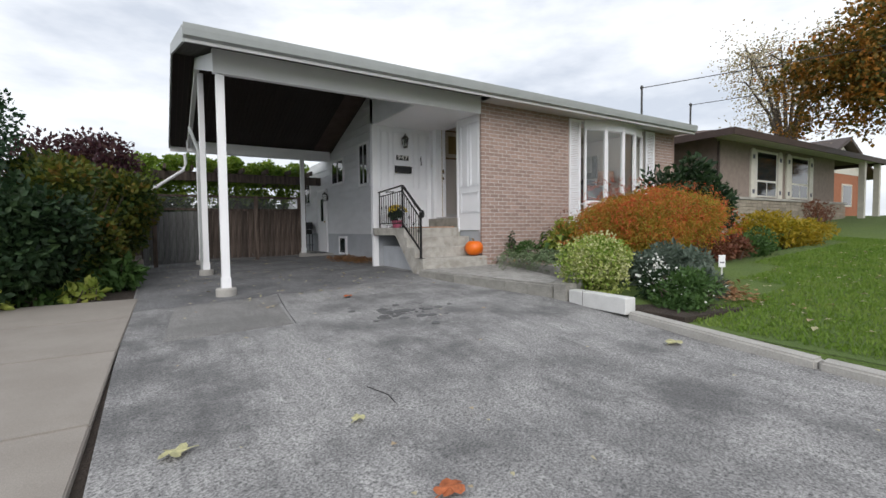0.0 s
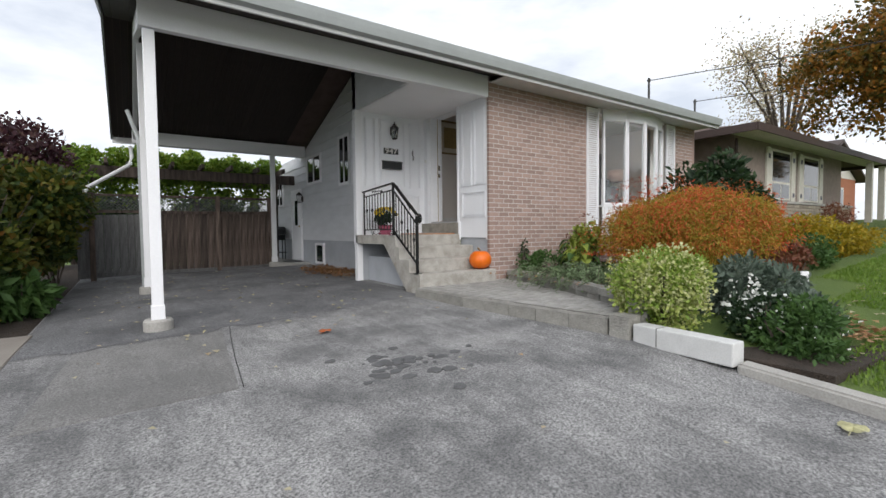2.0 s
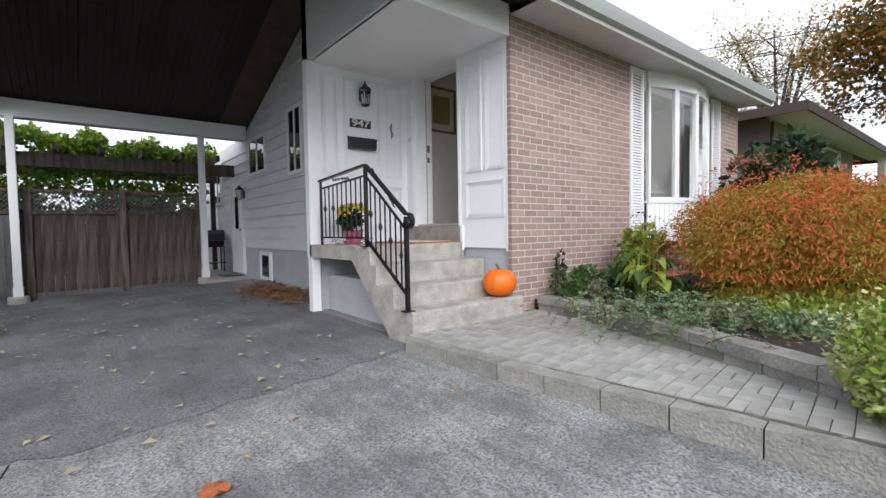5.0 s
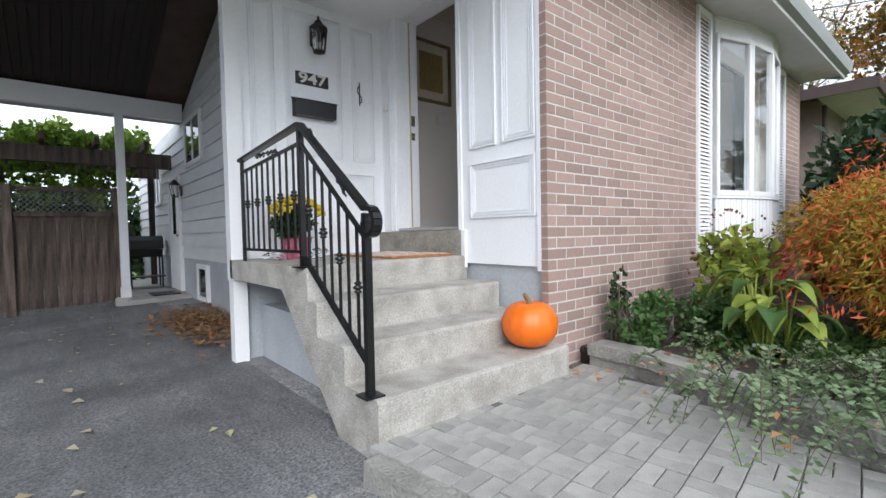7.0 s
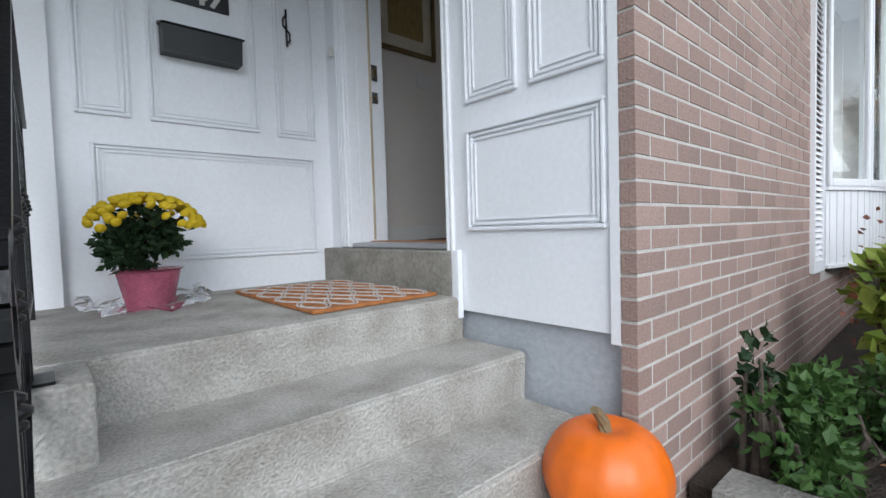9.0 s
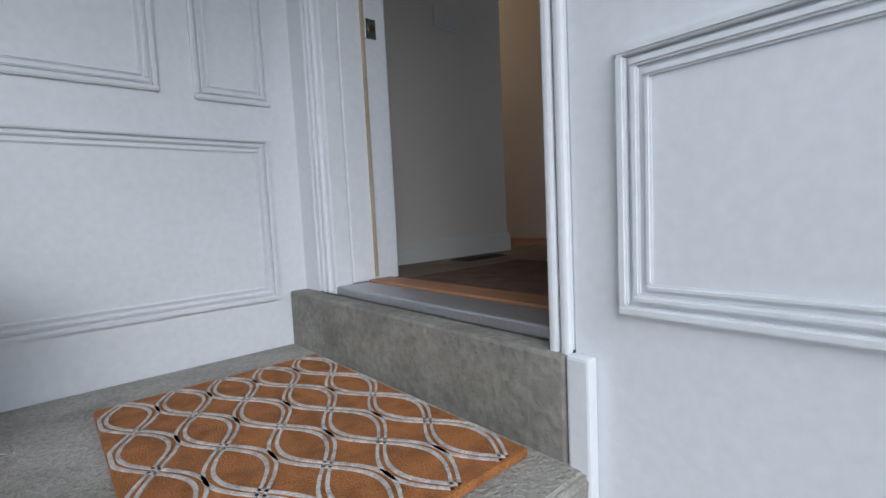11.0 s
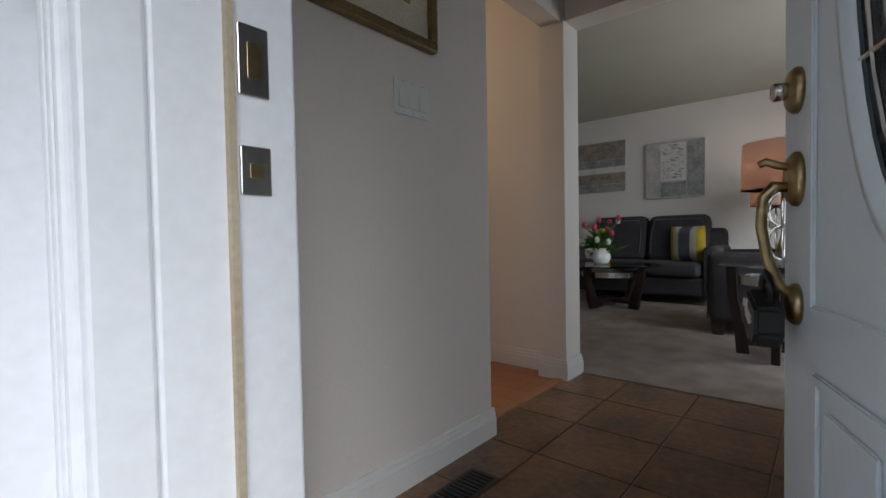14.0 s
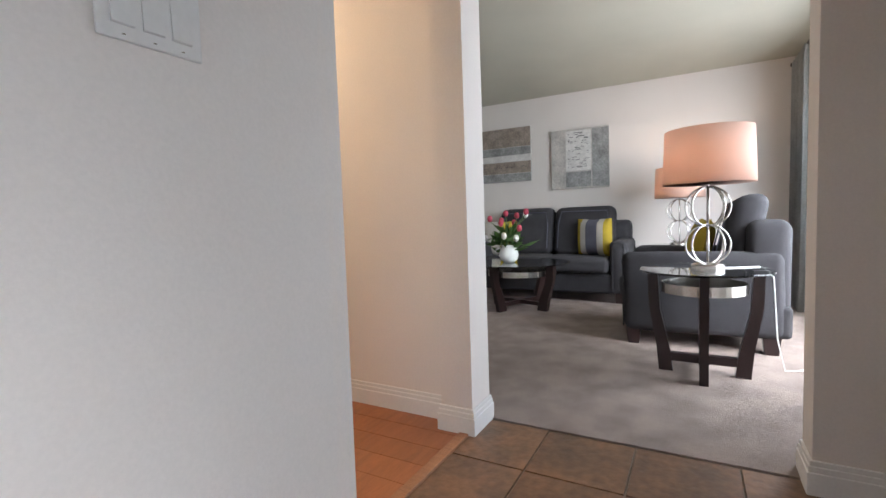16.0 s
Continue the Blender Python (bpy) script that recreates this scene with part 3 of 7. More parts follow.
TOP, FLOOR, CEILZ = 3.22, 0.97, 3.40
WX0, WX1, WZ0, WZ1 = 2.80, 5.25, 0.68, 3.16
wall("wall_front_1", -0.010, WX0, -0.0018, 0.054, -0.3, TOP, MORTAR, "mortar bed of the front brick wall")
wall("wall_front_2", WX1, 6.45, -0.0018, 0.2, -0.3, TOP, MORTAR, "mortar bed of the front brick wall")
wall("wall_front_3", WX0, WX1, -0.0018, 0.2, -0.3, WZ0, MORTAR, "mortar bed of the front brick wall")
wall("wall_front_core", 0.2, WX0, 0.055, 0.2, -0.3, TOP, MORTAR, "core of the front wall behind the brickwork")
wall("wall_front_4", WX0, WX1, 0.03, 0.2, WZ1, TOP, WHITE, "white board over the bow window")
wall("wall_front_lining_1", 0.3, 2.98, 0.2, 0.34, FLOOR, CEILZ, INWALL, "warm white inner wall beside the window")
wall("wall_front_lining_2", 5.2, 6.3, 0.2, 0.34, FLOOR, CEILZ, INWALL, "warm white inner wall beside the window")
wall("wall_front_lining_3", 2.98, 5.2, 0.2, 0.34, FLOOR, 1.28, INWALL, "warm white inner wall under the window")
wall("wall_front_lining_4", 2.98, 5.2, 0.2, 0.34, 3.1, CEILZ, INWALL, "warm white inner wall over the window")
wall("wall_east", 6.3, 6.45, 0.2, 7.0, -0.3, CEILZ, INWALL, "warm white end wall of the living room")
wall("wall_east_outer", 6.453, 6.55, 0.0, 7.0, -0.3, TOP, BRICK, "brown brick end wall of the house")

# wall of the front door: moulded panels beside the porch
wall("wall_porch_panel", 0.0, 0.2, 0.055, 0.83, 0.69, 3.02, WALLWHITE, "white painted panelled wall beside the front door")
wall("wall_porch_base", 0.03, 0.2, 0.055, 0.83, -0.3, 0.687, FOUNDATION, "grey painted foundation under the panelled wall")
wall("wall_porch_left_of_door", 0.04, 0.3, 1.92, 2.05, 0.94, 3.02, WALLWHITE, "white painted wall strip beside the front door")
wall("wall_porch_over_door", 0.04, 0.3, 0.95, 1.79, 3.02, 3.35, WALLWHITE, "white painted wall over the front door")
wall("wall_door_right", 0.2, 0.3, 0.2, 0.93, 0.9, 3.4, INWALL, "inner wall behind the open door")
wall("wall_over_door_inner", 0.302, 0.33, 0.93, 2.22, 3.05, 3.4, INWALL, "inner wall over the front door")
wall("wall_947", -1.41, 0.32, 2.05, 2.2, 0.6, 3.86, WALLWHITE, "white painted porch wall with the house number")
wall("wall_947_base", -1.39, 0.32, 2.07, 2.2, -0.3, 0.597, FOUNDATION, "grey painted foundation under the porch wall")
wall("porch_ceiling", -1.38, 0.2, 0.1, 2.05, 3.0, 3.06, WHITE, "white boarded porch ceiling", "ceiling")
wall("porch_corner_post", -1.45, -1.33, 2.0, 2.12, 0.58, 3.0, WHITE, "white corner trim of the porch wall", "trim")
wall("porch_corner_base", -1.44, -1.33, 2.01, 2.12, -0.3, 0.577, WHITE, "white painted base of the porch corner", "trim")
wall("door_corner_trim", -0.032, -0.003, 0.785, 0.832, 0.655, 0.957, WALLWHITE, "white trim board at the foot of the door casing", "trim", bevel=0.006)
wall("corner_trim_brick", -0.014, -0.002, 0.052, 0.085, 0.66, 3.02, WHITE, "white corner trim beside the brickwork", "trim")


def frame_moulding(parent, plane, at, a0, a1, z0, z1, sign, width=0.075):
    """A raised picture-frame moulding on a wall: three stepped beads, mitred by overlap."""
    for inset, w, h in ((0.0, 0.016, 0.015), (0.022, 0.013, 0.010), (0.042, 0.012, 0.007)):
        bm = bmesh.new()
        o0, o1, p0, p1 = a0 + inset, a1 - inset, z0 + inset, z1 - inset
        for q0, q1, r0, r1 in ((o0, o1, p0, p0 + w), (o0, o1, p1 - w, p1), (o0, o0 + w, p0 + w, p1 - w), (o1 - w, o1, p0 + w, p1 - w)):
            d0, d1 = sorted((at - sign * 0.002, at + sign * h))
            if plane == "x":
                box(d0, d1, q0, q1, r0, r1, bm)
            else:
                box(q0, q1, d0, d1, r0, r1, bm)
        bmesh.ops.bevel(bm, geom=list(bm.edges), offset=0.0035, segments=2, affect="EDGES")
        part("bead", bm, WALLWHITE, parent, smooth=False)


def panel_moulding(plane, at, a0, a1, z0, z1, sign):
    t = tagged(new("panel_moulding"), "white raised rectangular panel moulding on the porch wall", "moulding", group="porch wall mouldings", kind="structure")
    frame_moulding(t, plane, at, a0, a1, z0, z1, sign)


for a0, a1, z0, z1 in ((0.10, 0.74, 1.04, 1.47), (0.46, 0.74, 1.58, 2.86), (0.10, 0.40, 1.58, 2.86)):
    panel_moulding("x", 0.0, a0, a1, z0, z1, -1)
for a0, a1, z0, z1 in ((-1.20, -0.07, 0.93, 1.52), (-0.95, -0.40, 1.645, 2.92), (-0.30, -0.05, 1.635, 2.92), (-1.25, -1.03, 1.645, 2.92)):
    panel_moulding("y", 2.05, a0, a1, z0, z1, -1)

# door casing
casing = tagged(new("door_casing"), "white moulded casing round the front door", "door frame", kind="structure")
for nm, x0, x1, y0, y1, z0, z1 in (("jamb", 0.10, 0.30, 1.79, 1.835, 0.985, 3.02), ("jamb", 0.05, 0.158, 0.832, 0.905, 0.955, 3.02), ("door_stop", 0.16, 0.30, 0.905, 0.95, 0.985, 3.02), ("head_jamb", 0.10, 0.30, 0.95, 1.79, 2.99, 3.02),
                                   ("casing_board", 0.03, 0.10, 1.79, 1.92, 0.955, 3.06), ("casing_board", 0.0, 0.048, 0.832, 0.88, 0.955, 3.06), ("head_board", 0.03, 0.1, 0.95, 1.79, 3.02, 3.12)):
    bm = box(x0, x1, y0, y1, z0, z1, bevel=0.006)
    part(nm, bm, WALLWHITE, casing)
for y0 in (1.815, 1.85, 1.885):
    part("casing_bead", box(0.016, 0.032, y0, y0 + 0.018, 0.96, 3.06, bevel=0.006), WALLWHITE, casing)
for y0 in (0.834, 0.859):
    part("casing_bead", box(-0.016, 0.002, y0, y0 + 0.02, 0.90, 3.06, bevel=0.007), WALLWHITE, casing)
part("weatherstrip", box(0.19, 0.2, 1.778, 1.792, 1.0, 2.99), mat("aged_weatherstrip", (0.5, 0.42, 0.30), 0.8), casing, "yellowed weatherstrip")
for z0, z1 in ((2.00, 2.09), (1.86, 1.92)):
    s = part("strike_plate", box(0.208, 0.254, 1.7855, 1.79, z0 - 0.005, z1 + 0.005, bevel=0.002), STEEL, casing, "nickel strike plate")
    part("latch_hole", box(0.222, 0.243, 1.7845, 1.788, z0 + 0.02, z1 - 0.02), BRASS, s)
part("threshold", box(0.03, 0.158, 0.907, 1.79, 0.955, 0.985, bevel=0.006), ALU, casing, "ribbed aluminium threshold")
part("threshold_strip", box(0.16, 0.262, 0.95, 1.79, 0.958, 0.992, bevel=0.006), THRESH_WOOD, casing, "worn wooden threshold strip")
wall("door_curb", -0.03, 0.2, 0.835, 2.048, 0.70, 0.953, CURBCON, "stained concrete curb under the front door", "step", bevel=0.008)

# front door, open
TH = 71
door = thing("front_door", "bluish white panelled front door standing open, oval leaded light", "door", (0.17, 0.955, 0), rz=-TH, kind="structure")
DW, DZ0, DZ1 = 0.83, 1.0, 2.985
bm = box(0.0, 0.045, 0.0, DW, DZ0, DZ1, bevel=0.002)
leaf = part("leaf", bm, DOORWHITE, door)


def door_panel(y0, y1, z0, z1, nm="raised_panel"):
    bm = bmesh.new()
    for q0, q1, r0, r1 in ((y0, y1, z0, z0 + 0.018), (y0, y1, z1 - 0.018, z1), (y0, y0 + 0.018, z0, z1), (y1 - 0.018, y1, z0, z1)):
        box(-0.007, 0.001, q0, q1, r0, r1, bm)
    box(-0.006, 0.001, y0 + 0.045, y1 - 0.045, z0 + 0.045, z1 - 0.045, bm)
    bmesh.ops.bevel(bm, geom=list(bm.edges), offset=0.003, segments=2, affect="EDGES")
    part(nm, bm, DOORWHITE, leaf)
    bm = bmesh.new()
    for q0, q1, r0, r1 in ((y0, y1, z0, z0 + 0.018), (y0, y1, z1 - 0.018, z1), (y0, y0 + 0.018, z0, z1), (y1 - 0.018, y1, z0, z1)):
        box(0.044, 0.051, q0, q1, r0, r1, bm)
    part(nm, bm, DOORWHITE, leaf)


door_panel(0.44, 0.68, 1.17, 1.57)
door_panel(0.12, 0.39, 1.17, 1.59)


def oval(cy, cz, ry, rz_, x, wdt, dep, material, nm, parent, seg=48, label=""):
    bm = bmesh.new()
    rings = []
    for kx, kr in ((x, 1.0), (x - dep, 1.0), (x - dep * 1.2, 0.5), (x - dep * 0.6, 0.0)):
        rings.append([bm.verts.new((kx, cy + (ry + wdt * kr) * math.cos(2 * math.pi * i / seg), cz + (rz_ + wdt * kr) * math.sin(2 * math.pi * i / seg))) for i in range(seg)])
    for a, b in zip(rings, rings[1:]):
        for i in range(seg):
            bm.faces.new((a[i], a[(i + 1) % seg], b[(i + 1) % seg], b[i]))
    return part(nm, bm, material, parent, label, smooth=True)


OC, OZ = 0.41, 2.30
ring = oval(OC, OZ, 0.145, 0.50, 0.001, 0.04, 0.016, DOORWHITE, "oval_frame", leaf)
oval(OC, OZ, 0.145, 0.50, 0.044, 0.04, -0.016, DOORWHITE, "oval_frame", leaf)
bm = bmesh.new()
vs = [bm.verts.new((-0.003, OC + 0.148 * math.cos(2 * math.pi * i / 48), OZ + 0.503 * math.sin(2 * math.pi * i / 48))) for i in range(48)]
f = bm.faces.new(vs)
bmesh.ops.solidify(bm, geom=[f], thickness=0.004)
part("oval_light", bm, LEADGLASS, leaf, "dark textured oval glass")
bm = bmesh.new()
for s in (-1, 1):
    tube([(-0.008, OC + s * (0.09 - 0.09 * abs(k / 6 - 1) ** 2 * 1.0), OZ + 0.44 * (k / 6 - 1)) for k in range(13)], 0.004, 5, bm)
    tube([(-0.008, OC + s * 0.05 * math.sin(k * math.pi / 8), OZ - 0.2 + 0.05 * k) for k in range(9)], 0.003, 5, bm)
    tube([(-0.008, OC + s * 0.12 * math.cos(a), OZ + 0.46 * math.sin(a)) for a in [i * math.pi / 12 - math.pi / 2 for i in range(13)]], 0.003, 5, bm)
tube([(-0.008, OC, OZ - 0.49), (-0.008, OC, OZ + 0.49)], 0.003, 5, bm)
for z in (-0.3, 0.3, 0.0):
    tube([(-0.008, OC - 0.12, OZ + z), (-0.008, OC + 0.12, OZ + z)], 0.003, 5, bm)
part("leading", bm, STEEL, leaf, "silver lead lines")
# moulding round the oval
bm = bmesh.new()
for y0, y1, z0, z1 in ((0.10, 0.70, 1.655, 1.675), (0.10, 0.12, 1.655, 2.9), (0.68, 0.70, 1.655, 2.9), (0.10, 0.70, 2.88, 2.9)):
    box(-0.008, 0.001, y0, y1, z0, z1, bm)
bmesh.ops.bevel(bm, geom=list(bm.edges), offset=0.003, segments=2, affect="EDGES")
part("upper_moulding", bm, DOORWHITE, leaf)
# lockset
HY = DW - 0.065


def rosette(z, r, parent_name, stretch=1.0):
    bm = lathe([(r, 0), (r, 0.006), (r * 0.8, 0.014), (r * 0.35, 0.017), (0.0, 0.017)], 24)
    for v in bm.verts:
        x, yy, zz = v.co
        v.co = (-zz, HY + x, z + yy * stretch)
    return part(parent_name, bm, BRASS, leaf, "antique brass", smooth=True)


bolt = rosette(2.03, 0.034, "deadbolt", 1.15)
bm = lathe([(0.014, 0.01), (0.016, 0.035), (0.012, 0.038), (0, 0.038)], 16)
for v in bm.verts:
    x, yy, zz = v.co
    v.co = (-zz, HY + x, 2.03 + yy)
part("key_cylinder", bm, STEEL, bolt, smooth=True)
hs = rosette(1.88, 0.036, "handle_plate", 1.3)
part("thumb_latch", tube([(-0.01, HY, 1.90), (-0.03, HY, 1.905), (-0.045, HY + 0.004, 1.913), (-0.055, HY + 0.006, 1.908)], 0.007, 8), BRASS, hs, smooth=True)
part("grip", tube([(-0.01, HY, 1.865), (-0.035, HY, 1.87), (-0.05, HY, 1.85), (-0.053, HY, 1.80), (-0.043, HY, 1.74), (-0.025, HY, 1.695), (-0.008, HY, 1.68)], 0.009, 10), BRASS, hs, smooth=True)
rosette(1.665, 0.03, "lower_plate", 1.2)
# realtor's key box hanging on the grip
ang = radians(-TH)
hx, hy = 0.17 + math.cos(ang) * -0.035 - math.sin(ang) * HY, 0.955 + math.sin(ang) * -0.035 + math.cos(ang) * HY
keybox = thing("key_lockbox", "black rubber key box hanging from the door handle", "lock box", (hx, hy, 1.60), rz=-TH)
bm = prism([(-0.045, 0.0), (0.045, 0.0), (0.052, 0.03), (0.036, 0.075), (-0.036, 0.075), (-0.052, 0.03)], "x", -0.035, 0.01)
bmesh.ops.bevel(bm, geom=list(bm.edges), offset=0.006, segments=2, affect="EDGES")
bmesh.ops.rotate(bm, cent=(0, 0, 0.07), matrix=Matrix.Rotation(radians(24), 3, "X"), verts=bm.verts)
body = part("body", bm, BLACK, keybox)
bm = tube([(-0.01, -0.022, 0.07), (-0.01, -0.026, 0.1), (-0.01, 0.0, 0.12), (-0.01, 0.026, 0.1), (-0.01, 0.022, 0.07)], 0.006, 8)
part("shackle", bm, BLACK, keybox, smooth=True)
bm = bmesh.new()
for k, (w, z) in enumerate(((0.036, 0.048), (0.044, 0.041), (0.030, 0.034))):
    box(-0.0365, -0.034, -w / 2 - 0.005, w / 2 - 0.005, z - 0.0025, z + 0.0025, bm)
bmesh.ops.rotate(bm, cent=(0, 0, 0.07), matrix=Matrix.Rotation(radians(24), 3, "X"), verts=bm.verts)
part("label_bars", bm, ART_WHITE, keybox, "white print")
bm = box(-0.0375, -0.035, 0.012, 0.034, 0.055, 0.07)
part("tag", bm, ART_WHITE, keybox, "small white tag")

# bow window
window = tagged(new("window_1"), "white bow window of tall panes on the front wall", "window", kind="structure")
NP, WD = 4, 0.32
nodes = []
for k in range(NP + 1):
    u = k / NP
    nodes.append((2.95 + 2.15 * u, 0.0 - WD * math.sin(math.pi * (0.08 + 0.84 * u)) + WD * 0.25))
for k in range(NP):
    (x0, y0), (x1, y1) = nodes[k], nodes[k + 1]
    ln, an = math.hypot(x1 - x0, y1 - y0), math.degrees(math.atan2(y1 - y0, x1 - x0))
    m = pose(x0, y0, 0, 0, 0, an)
    fr = bmesh.new()
    for a, b, c, d in ((0, 0.045, 1.28, 3.02), (ln - 0.045, ln, 1.28, 3.02), (0.045, ln - 0.045, 1.28, 1.34), (0.045, ln - 0.045, 2.96, 3.02)):
        box(a, b, -0.035, 0.035, c, d, fr)
    bmesh.ops.bevel(fr, geom=list(fr.edges), offset=0.006, segments=2, affect="EDGES")
    fo = part("window_frame", fr, WHITE, window)
    fo.matrix_world = m
    po = part("pane", box(0.045, ln - 0.045, -0.004, 0.002, 1.34, 2.96), GLASS, window)
    po.matrix_world = m
    po.visible_shadow = False
    bo = part("apron_board", box(0, ln, -0.012, 0.02, 0.70, 1.279), WHITE, window)
    bo.matrix_world = m
    ho = part("head_board", box(0, ln, -0.012, 0.02, 3.021, 3.17), WHITE, window)
    ho.matrix_world = m
    for j in range(6):
        go = part("board_joint", box(ln * (j + 0.5) / 6 - 0.003, ln * (j + 0.5) / 6 + 0.003, -0.016, -0.011, 0.71, 1.27), SOFFIT_WHITE, window)
        go.matrix_world = m
cap = [(x, y - 0.03) for x, y in nodes] + [(5.15, 0.2), (2.9, 0.2)]
part("window_sill", prism(cap, "z", 1.255, 1.285), WHITE, window)
part("window_head", prism(cap, "z", 3.17, 3.195), WHITE, window)
part("window_base", prism(cap, "z", 0.675, 0.70), WHITE, window)


def shutter(x0, x1):
    t = tagged(new("shutter"), "white louvred shutter beside the bow window", "shutter", group="bow window shutters", kind="structure")
    bm = bmesh.new()
    for a, b, c, d in ((x0, x0 + 0.045, 0.68, 3.16), (x1 - 0.045, x1, 0.68, 3.16), (x0 + 0.045, x1 - 0.045, 0.68, 0.75), (x0 + 0.045, x1 - 0.045, 3.09, 3.16)):
        box(a, b, -0.03, 0.012, c, d, bm)
    part("shutter_frame", bm, WHITE, t)
    me = None
    n = 58
    for k in range(n):
        z = 0.75 + (k + 0.5) * 2.34 / n
        if me is None:
            o = part("louvre", prism([(-0.026, -0.017), (-0.02, -0.017), (0.004, 0.02), (-0.002, 0.02)], "x", x0 + 0.045, x1 - 0.045), WHITE, t)
            me = o.data
        else:
            o = new("louvre", me)
            o.parent = t
        o.location.z = z


shutter(2.44, 2.80)
shutter(5.25, 5.62)


# side wall with lapped siding
SX = -0.85
wall("wall_side_base", SX, SX + 0.2, 2.2, 12.0, -0.3, 0.6, FOUNDATION, "grey painted foundation of the side wall")
side = tagged(new("wall_side"), "white lapped siding on the side wall", "wall", kind="structure")
core = bmesh.new()


def roof_z(y):
    return 3.30 + 0.28 * y if y < 3.3 else 3.30 + 0.28 * 3.3 - 0.335 * (y - 3.3)


prism([(2.2, 0.6), (12.0, 0.6), (12.0, 2.85), (6.9, 2.95), (3.3, 4.2), (2.2, 3.88)], "x", SX + 0.015, SX + 0.2, core)
part("sheathing", core, SIDING, side)
z = 0.6
while z < 4.15:
    z1 = min(z + 0.2, 4.18)
    lo = 2.203 if z1 < 3.8 else 3.3 - (4.25 - z1) / 0.33
    hi = 12.0 if z1 < 2.85 else (3.3 + (4.2 - z1) / 0.36)
    if hi > lo:
        bm = prism([(SX - 0.022, z), (SX + 0.016, z), (SX + 0.016, z1), (SX + 0.002, z1)], "y", lo, hi)
        part("siding_board", bm, SIDING, side)
    z += 0.2


def side_window(y0, y1, z0, z1, label):
    t = tagged(new("side_window"), label, "window", kind="structure")
    bm = bmesh.new()
    for a, b, c, d in ((y0, y0 + 0.06, z0, z1), (y1 - 0.06, y1, z0, z1), (y0 + 0.06, y1 - 0.06, z0, z0 + 0.06), (y0 + 0.06, y1 - 0.06, z1 - 0.06, z1)):
        box(SX - 0.05, SX + 0.02, a, b, c, d, bm)
    part("window_frame", bm, WHITE, t)
    part("pane", box(SX - 0.032, SX - 0.028, y0 + 0.06, y1 - 0.06, z0 + 0.06, z1 - 0.06), DARKGLASS, t)
    if y1 - y0 > 0.6:
        part("window_bar", box(SX - 0.045, SX - 0.026, (y0 + y1) / 2 - 0.02, (y0 + y1) / 2 + 0.02, z0 + 0.06, z1 - 0.06), WHITE, t)


side_window(3.58, 4.2, 1.85, 2.95, "tall narrow side window with a dark pane")
side_window(5.35, 6.4, 2.05, 2.78, "two-light side window with white frame")
side_window(5.25, 5.85, 0.0, 0.53, "small basement window in the foundation")
side_window(8.7, 9.5, 1.6, 2.6, "white framed side window behind the fence")
sd = tagged(new("side_door"), "white side door in the siding wall", "door", kind="structure")
part("leaf", box(SX - 0.045, SX, 7.0, 7.75, 0.02, 1.95, bevel=0.004), WHITE, sd)
for y0, y1, z0, z1 in ((6.94, 7.0, 0.02, 2.01), (7.75, 7.81, 0.02, 2.01), (7.0, 7.75, 1.95, 2.01)):
    part("door_frame", box(SX - 0.06, SX, y0, y1, z0, z1), WHITE, sd)
part("light", box(SX - 0.049, SX - 0.044, 7.25, 7.5, 1.0, 1.7), DARKGLASS, sd)
part("door_knob", lathe([(0, 0), (0.025, 0.01), (0.03, 0.03), (0.015, 0.05), (0, 0.05)], 12, at=(SX - 0.06, 7.08, 0.95)), BRASS, sd, smooth=True)
wall("side_landing", -1.72, SX - 0.004, 6.42, 10.5, -0.2, 0.0, CONCRETE, "low concrete landing at the side door", "step", bevel=0.01)
wall("door_mat_side", -1.35, -0.95, 6.75, 7.25, 0.0, 0.018, BLACK, "black rubber mat at the side door", "mat")

# roof over house and carport
RX0, RX1 = -5.08, 6.58
roof = tagged(new("roof"), "low gable roof over house and carport, dark shingles", "roof", kind="structure")
for nm, y0, y1 in (("front_slope", -0.5, 3.3), ("back_slope", 3.3, 7.0)):
    a, b = roof_z(y0) + 0.03, roof_z(y1) + 0.03
    part(nm, prism([(y0, a + 0.02), (y1, b + 0.02), (y1, b + 0.12), (y0, a + 0.12)], "x", RX0, RX1), SHINGLE, roof)
part("fascia", box(RX0, RX1, -0.53, -0.501, 3.13, 3.32), SOFFIT_WHITE, roof)
part("back_fascia", box(RX0, RX1, 7.0, 7.03, 2.86, 3.16), SOFFIT_WHITE, roof)
gut = part("gutter", prism([(-0.62, 3.27), (-0.60, 3.19), (-0.531, 3.17), (-0.531, 3.33), (-0.545, 3.33), (-0.545, 3.19), (-0.595, 3.205), (-0.60, 3.33), (-0.63, 3.33)], "x", RX0 - 0.02, RX1), GUTTER, roof, "pale grey metal gutter")
part("soffit", box(0.004, RX1, -0.5, 0.0, 3.188, 3.2), SOFFIT_WHITE, roof)
part("verge_board", prism([(-0.53, 3.12), (3.3, 4.19), (7.03, 2.94), (7.03, 3.16), (3.3, 4.40), (-0.53, 3.33)], "x", RX0 - 0.03, RX0), GUTTER, roof, "pale grey verge trim")
part("verge_board", prism([(-0.53, 3.12), (3.3, 4.19), (7.03, 2.94), (7.03, 3.16), (3.3, 4.40), (-0.53, 3.33)], "x", RX1, RX1 + 0.03), GUTTER, roof, "pale grey verge trim")
part("roof_vent", lathe([(0.14, 0), (0.14, 0.22), (0.17, 0.24), (0.12, 0.33), (0, 0.36)], 16, at=(5.0, 1.4, 3.62)), STEEL, roof)
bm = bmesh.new()
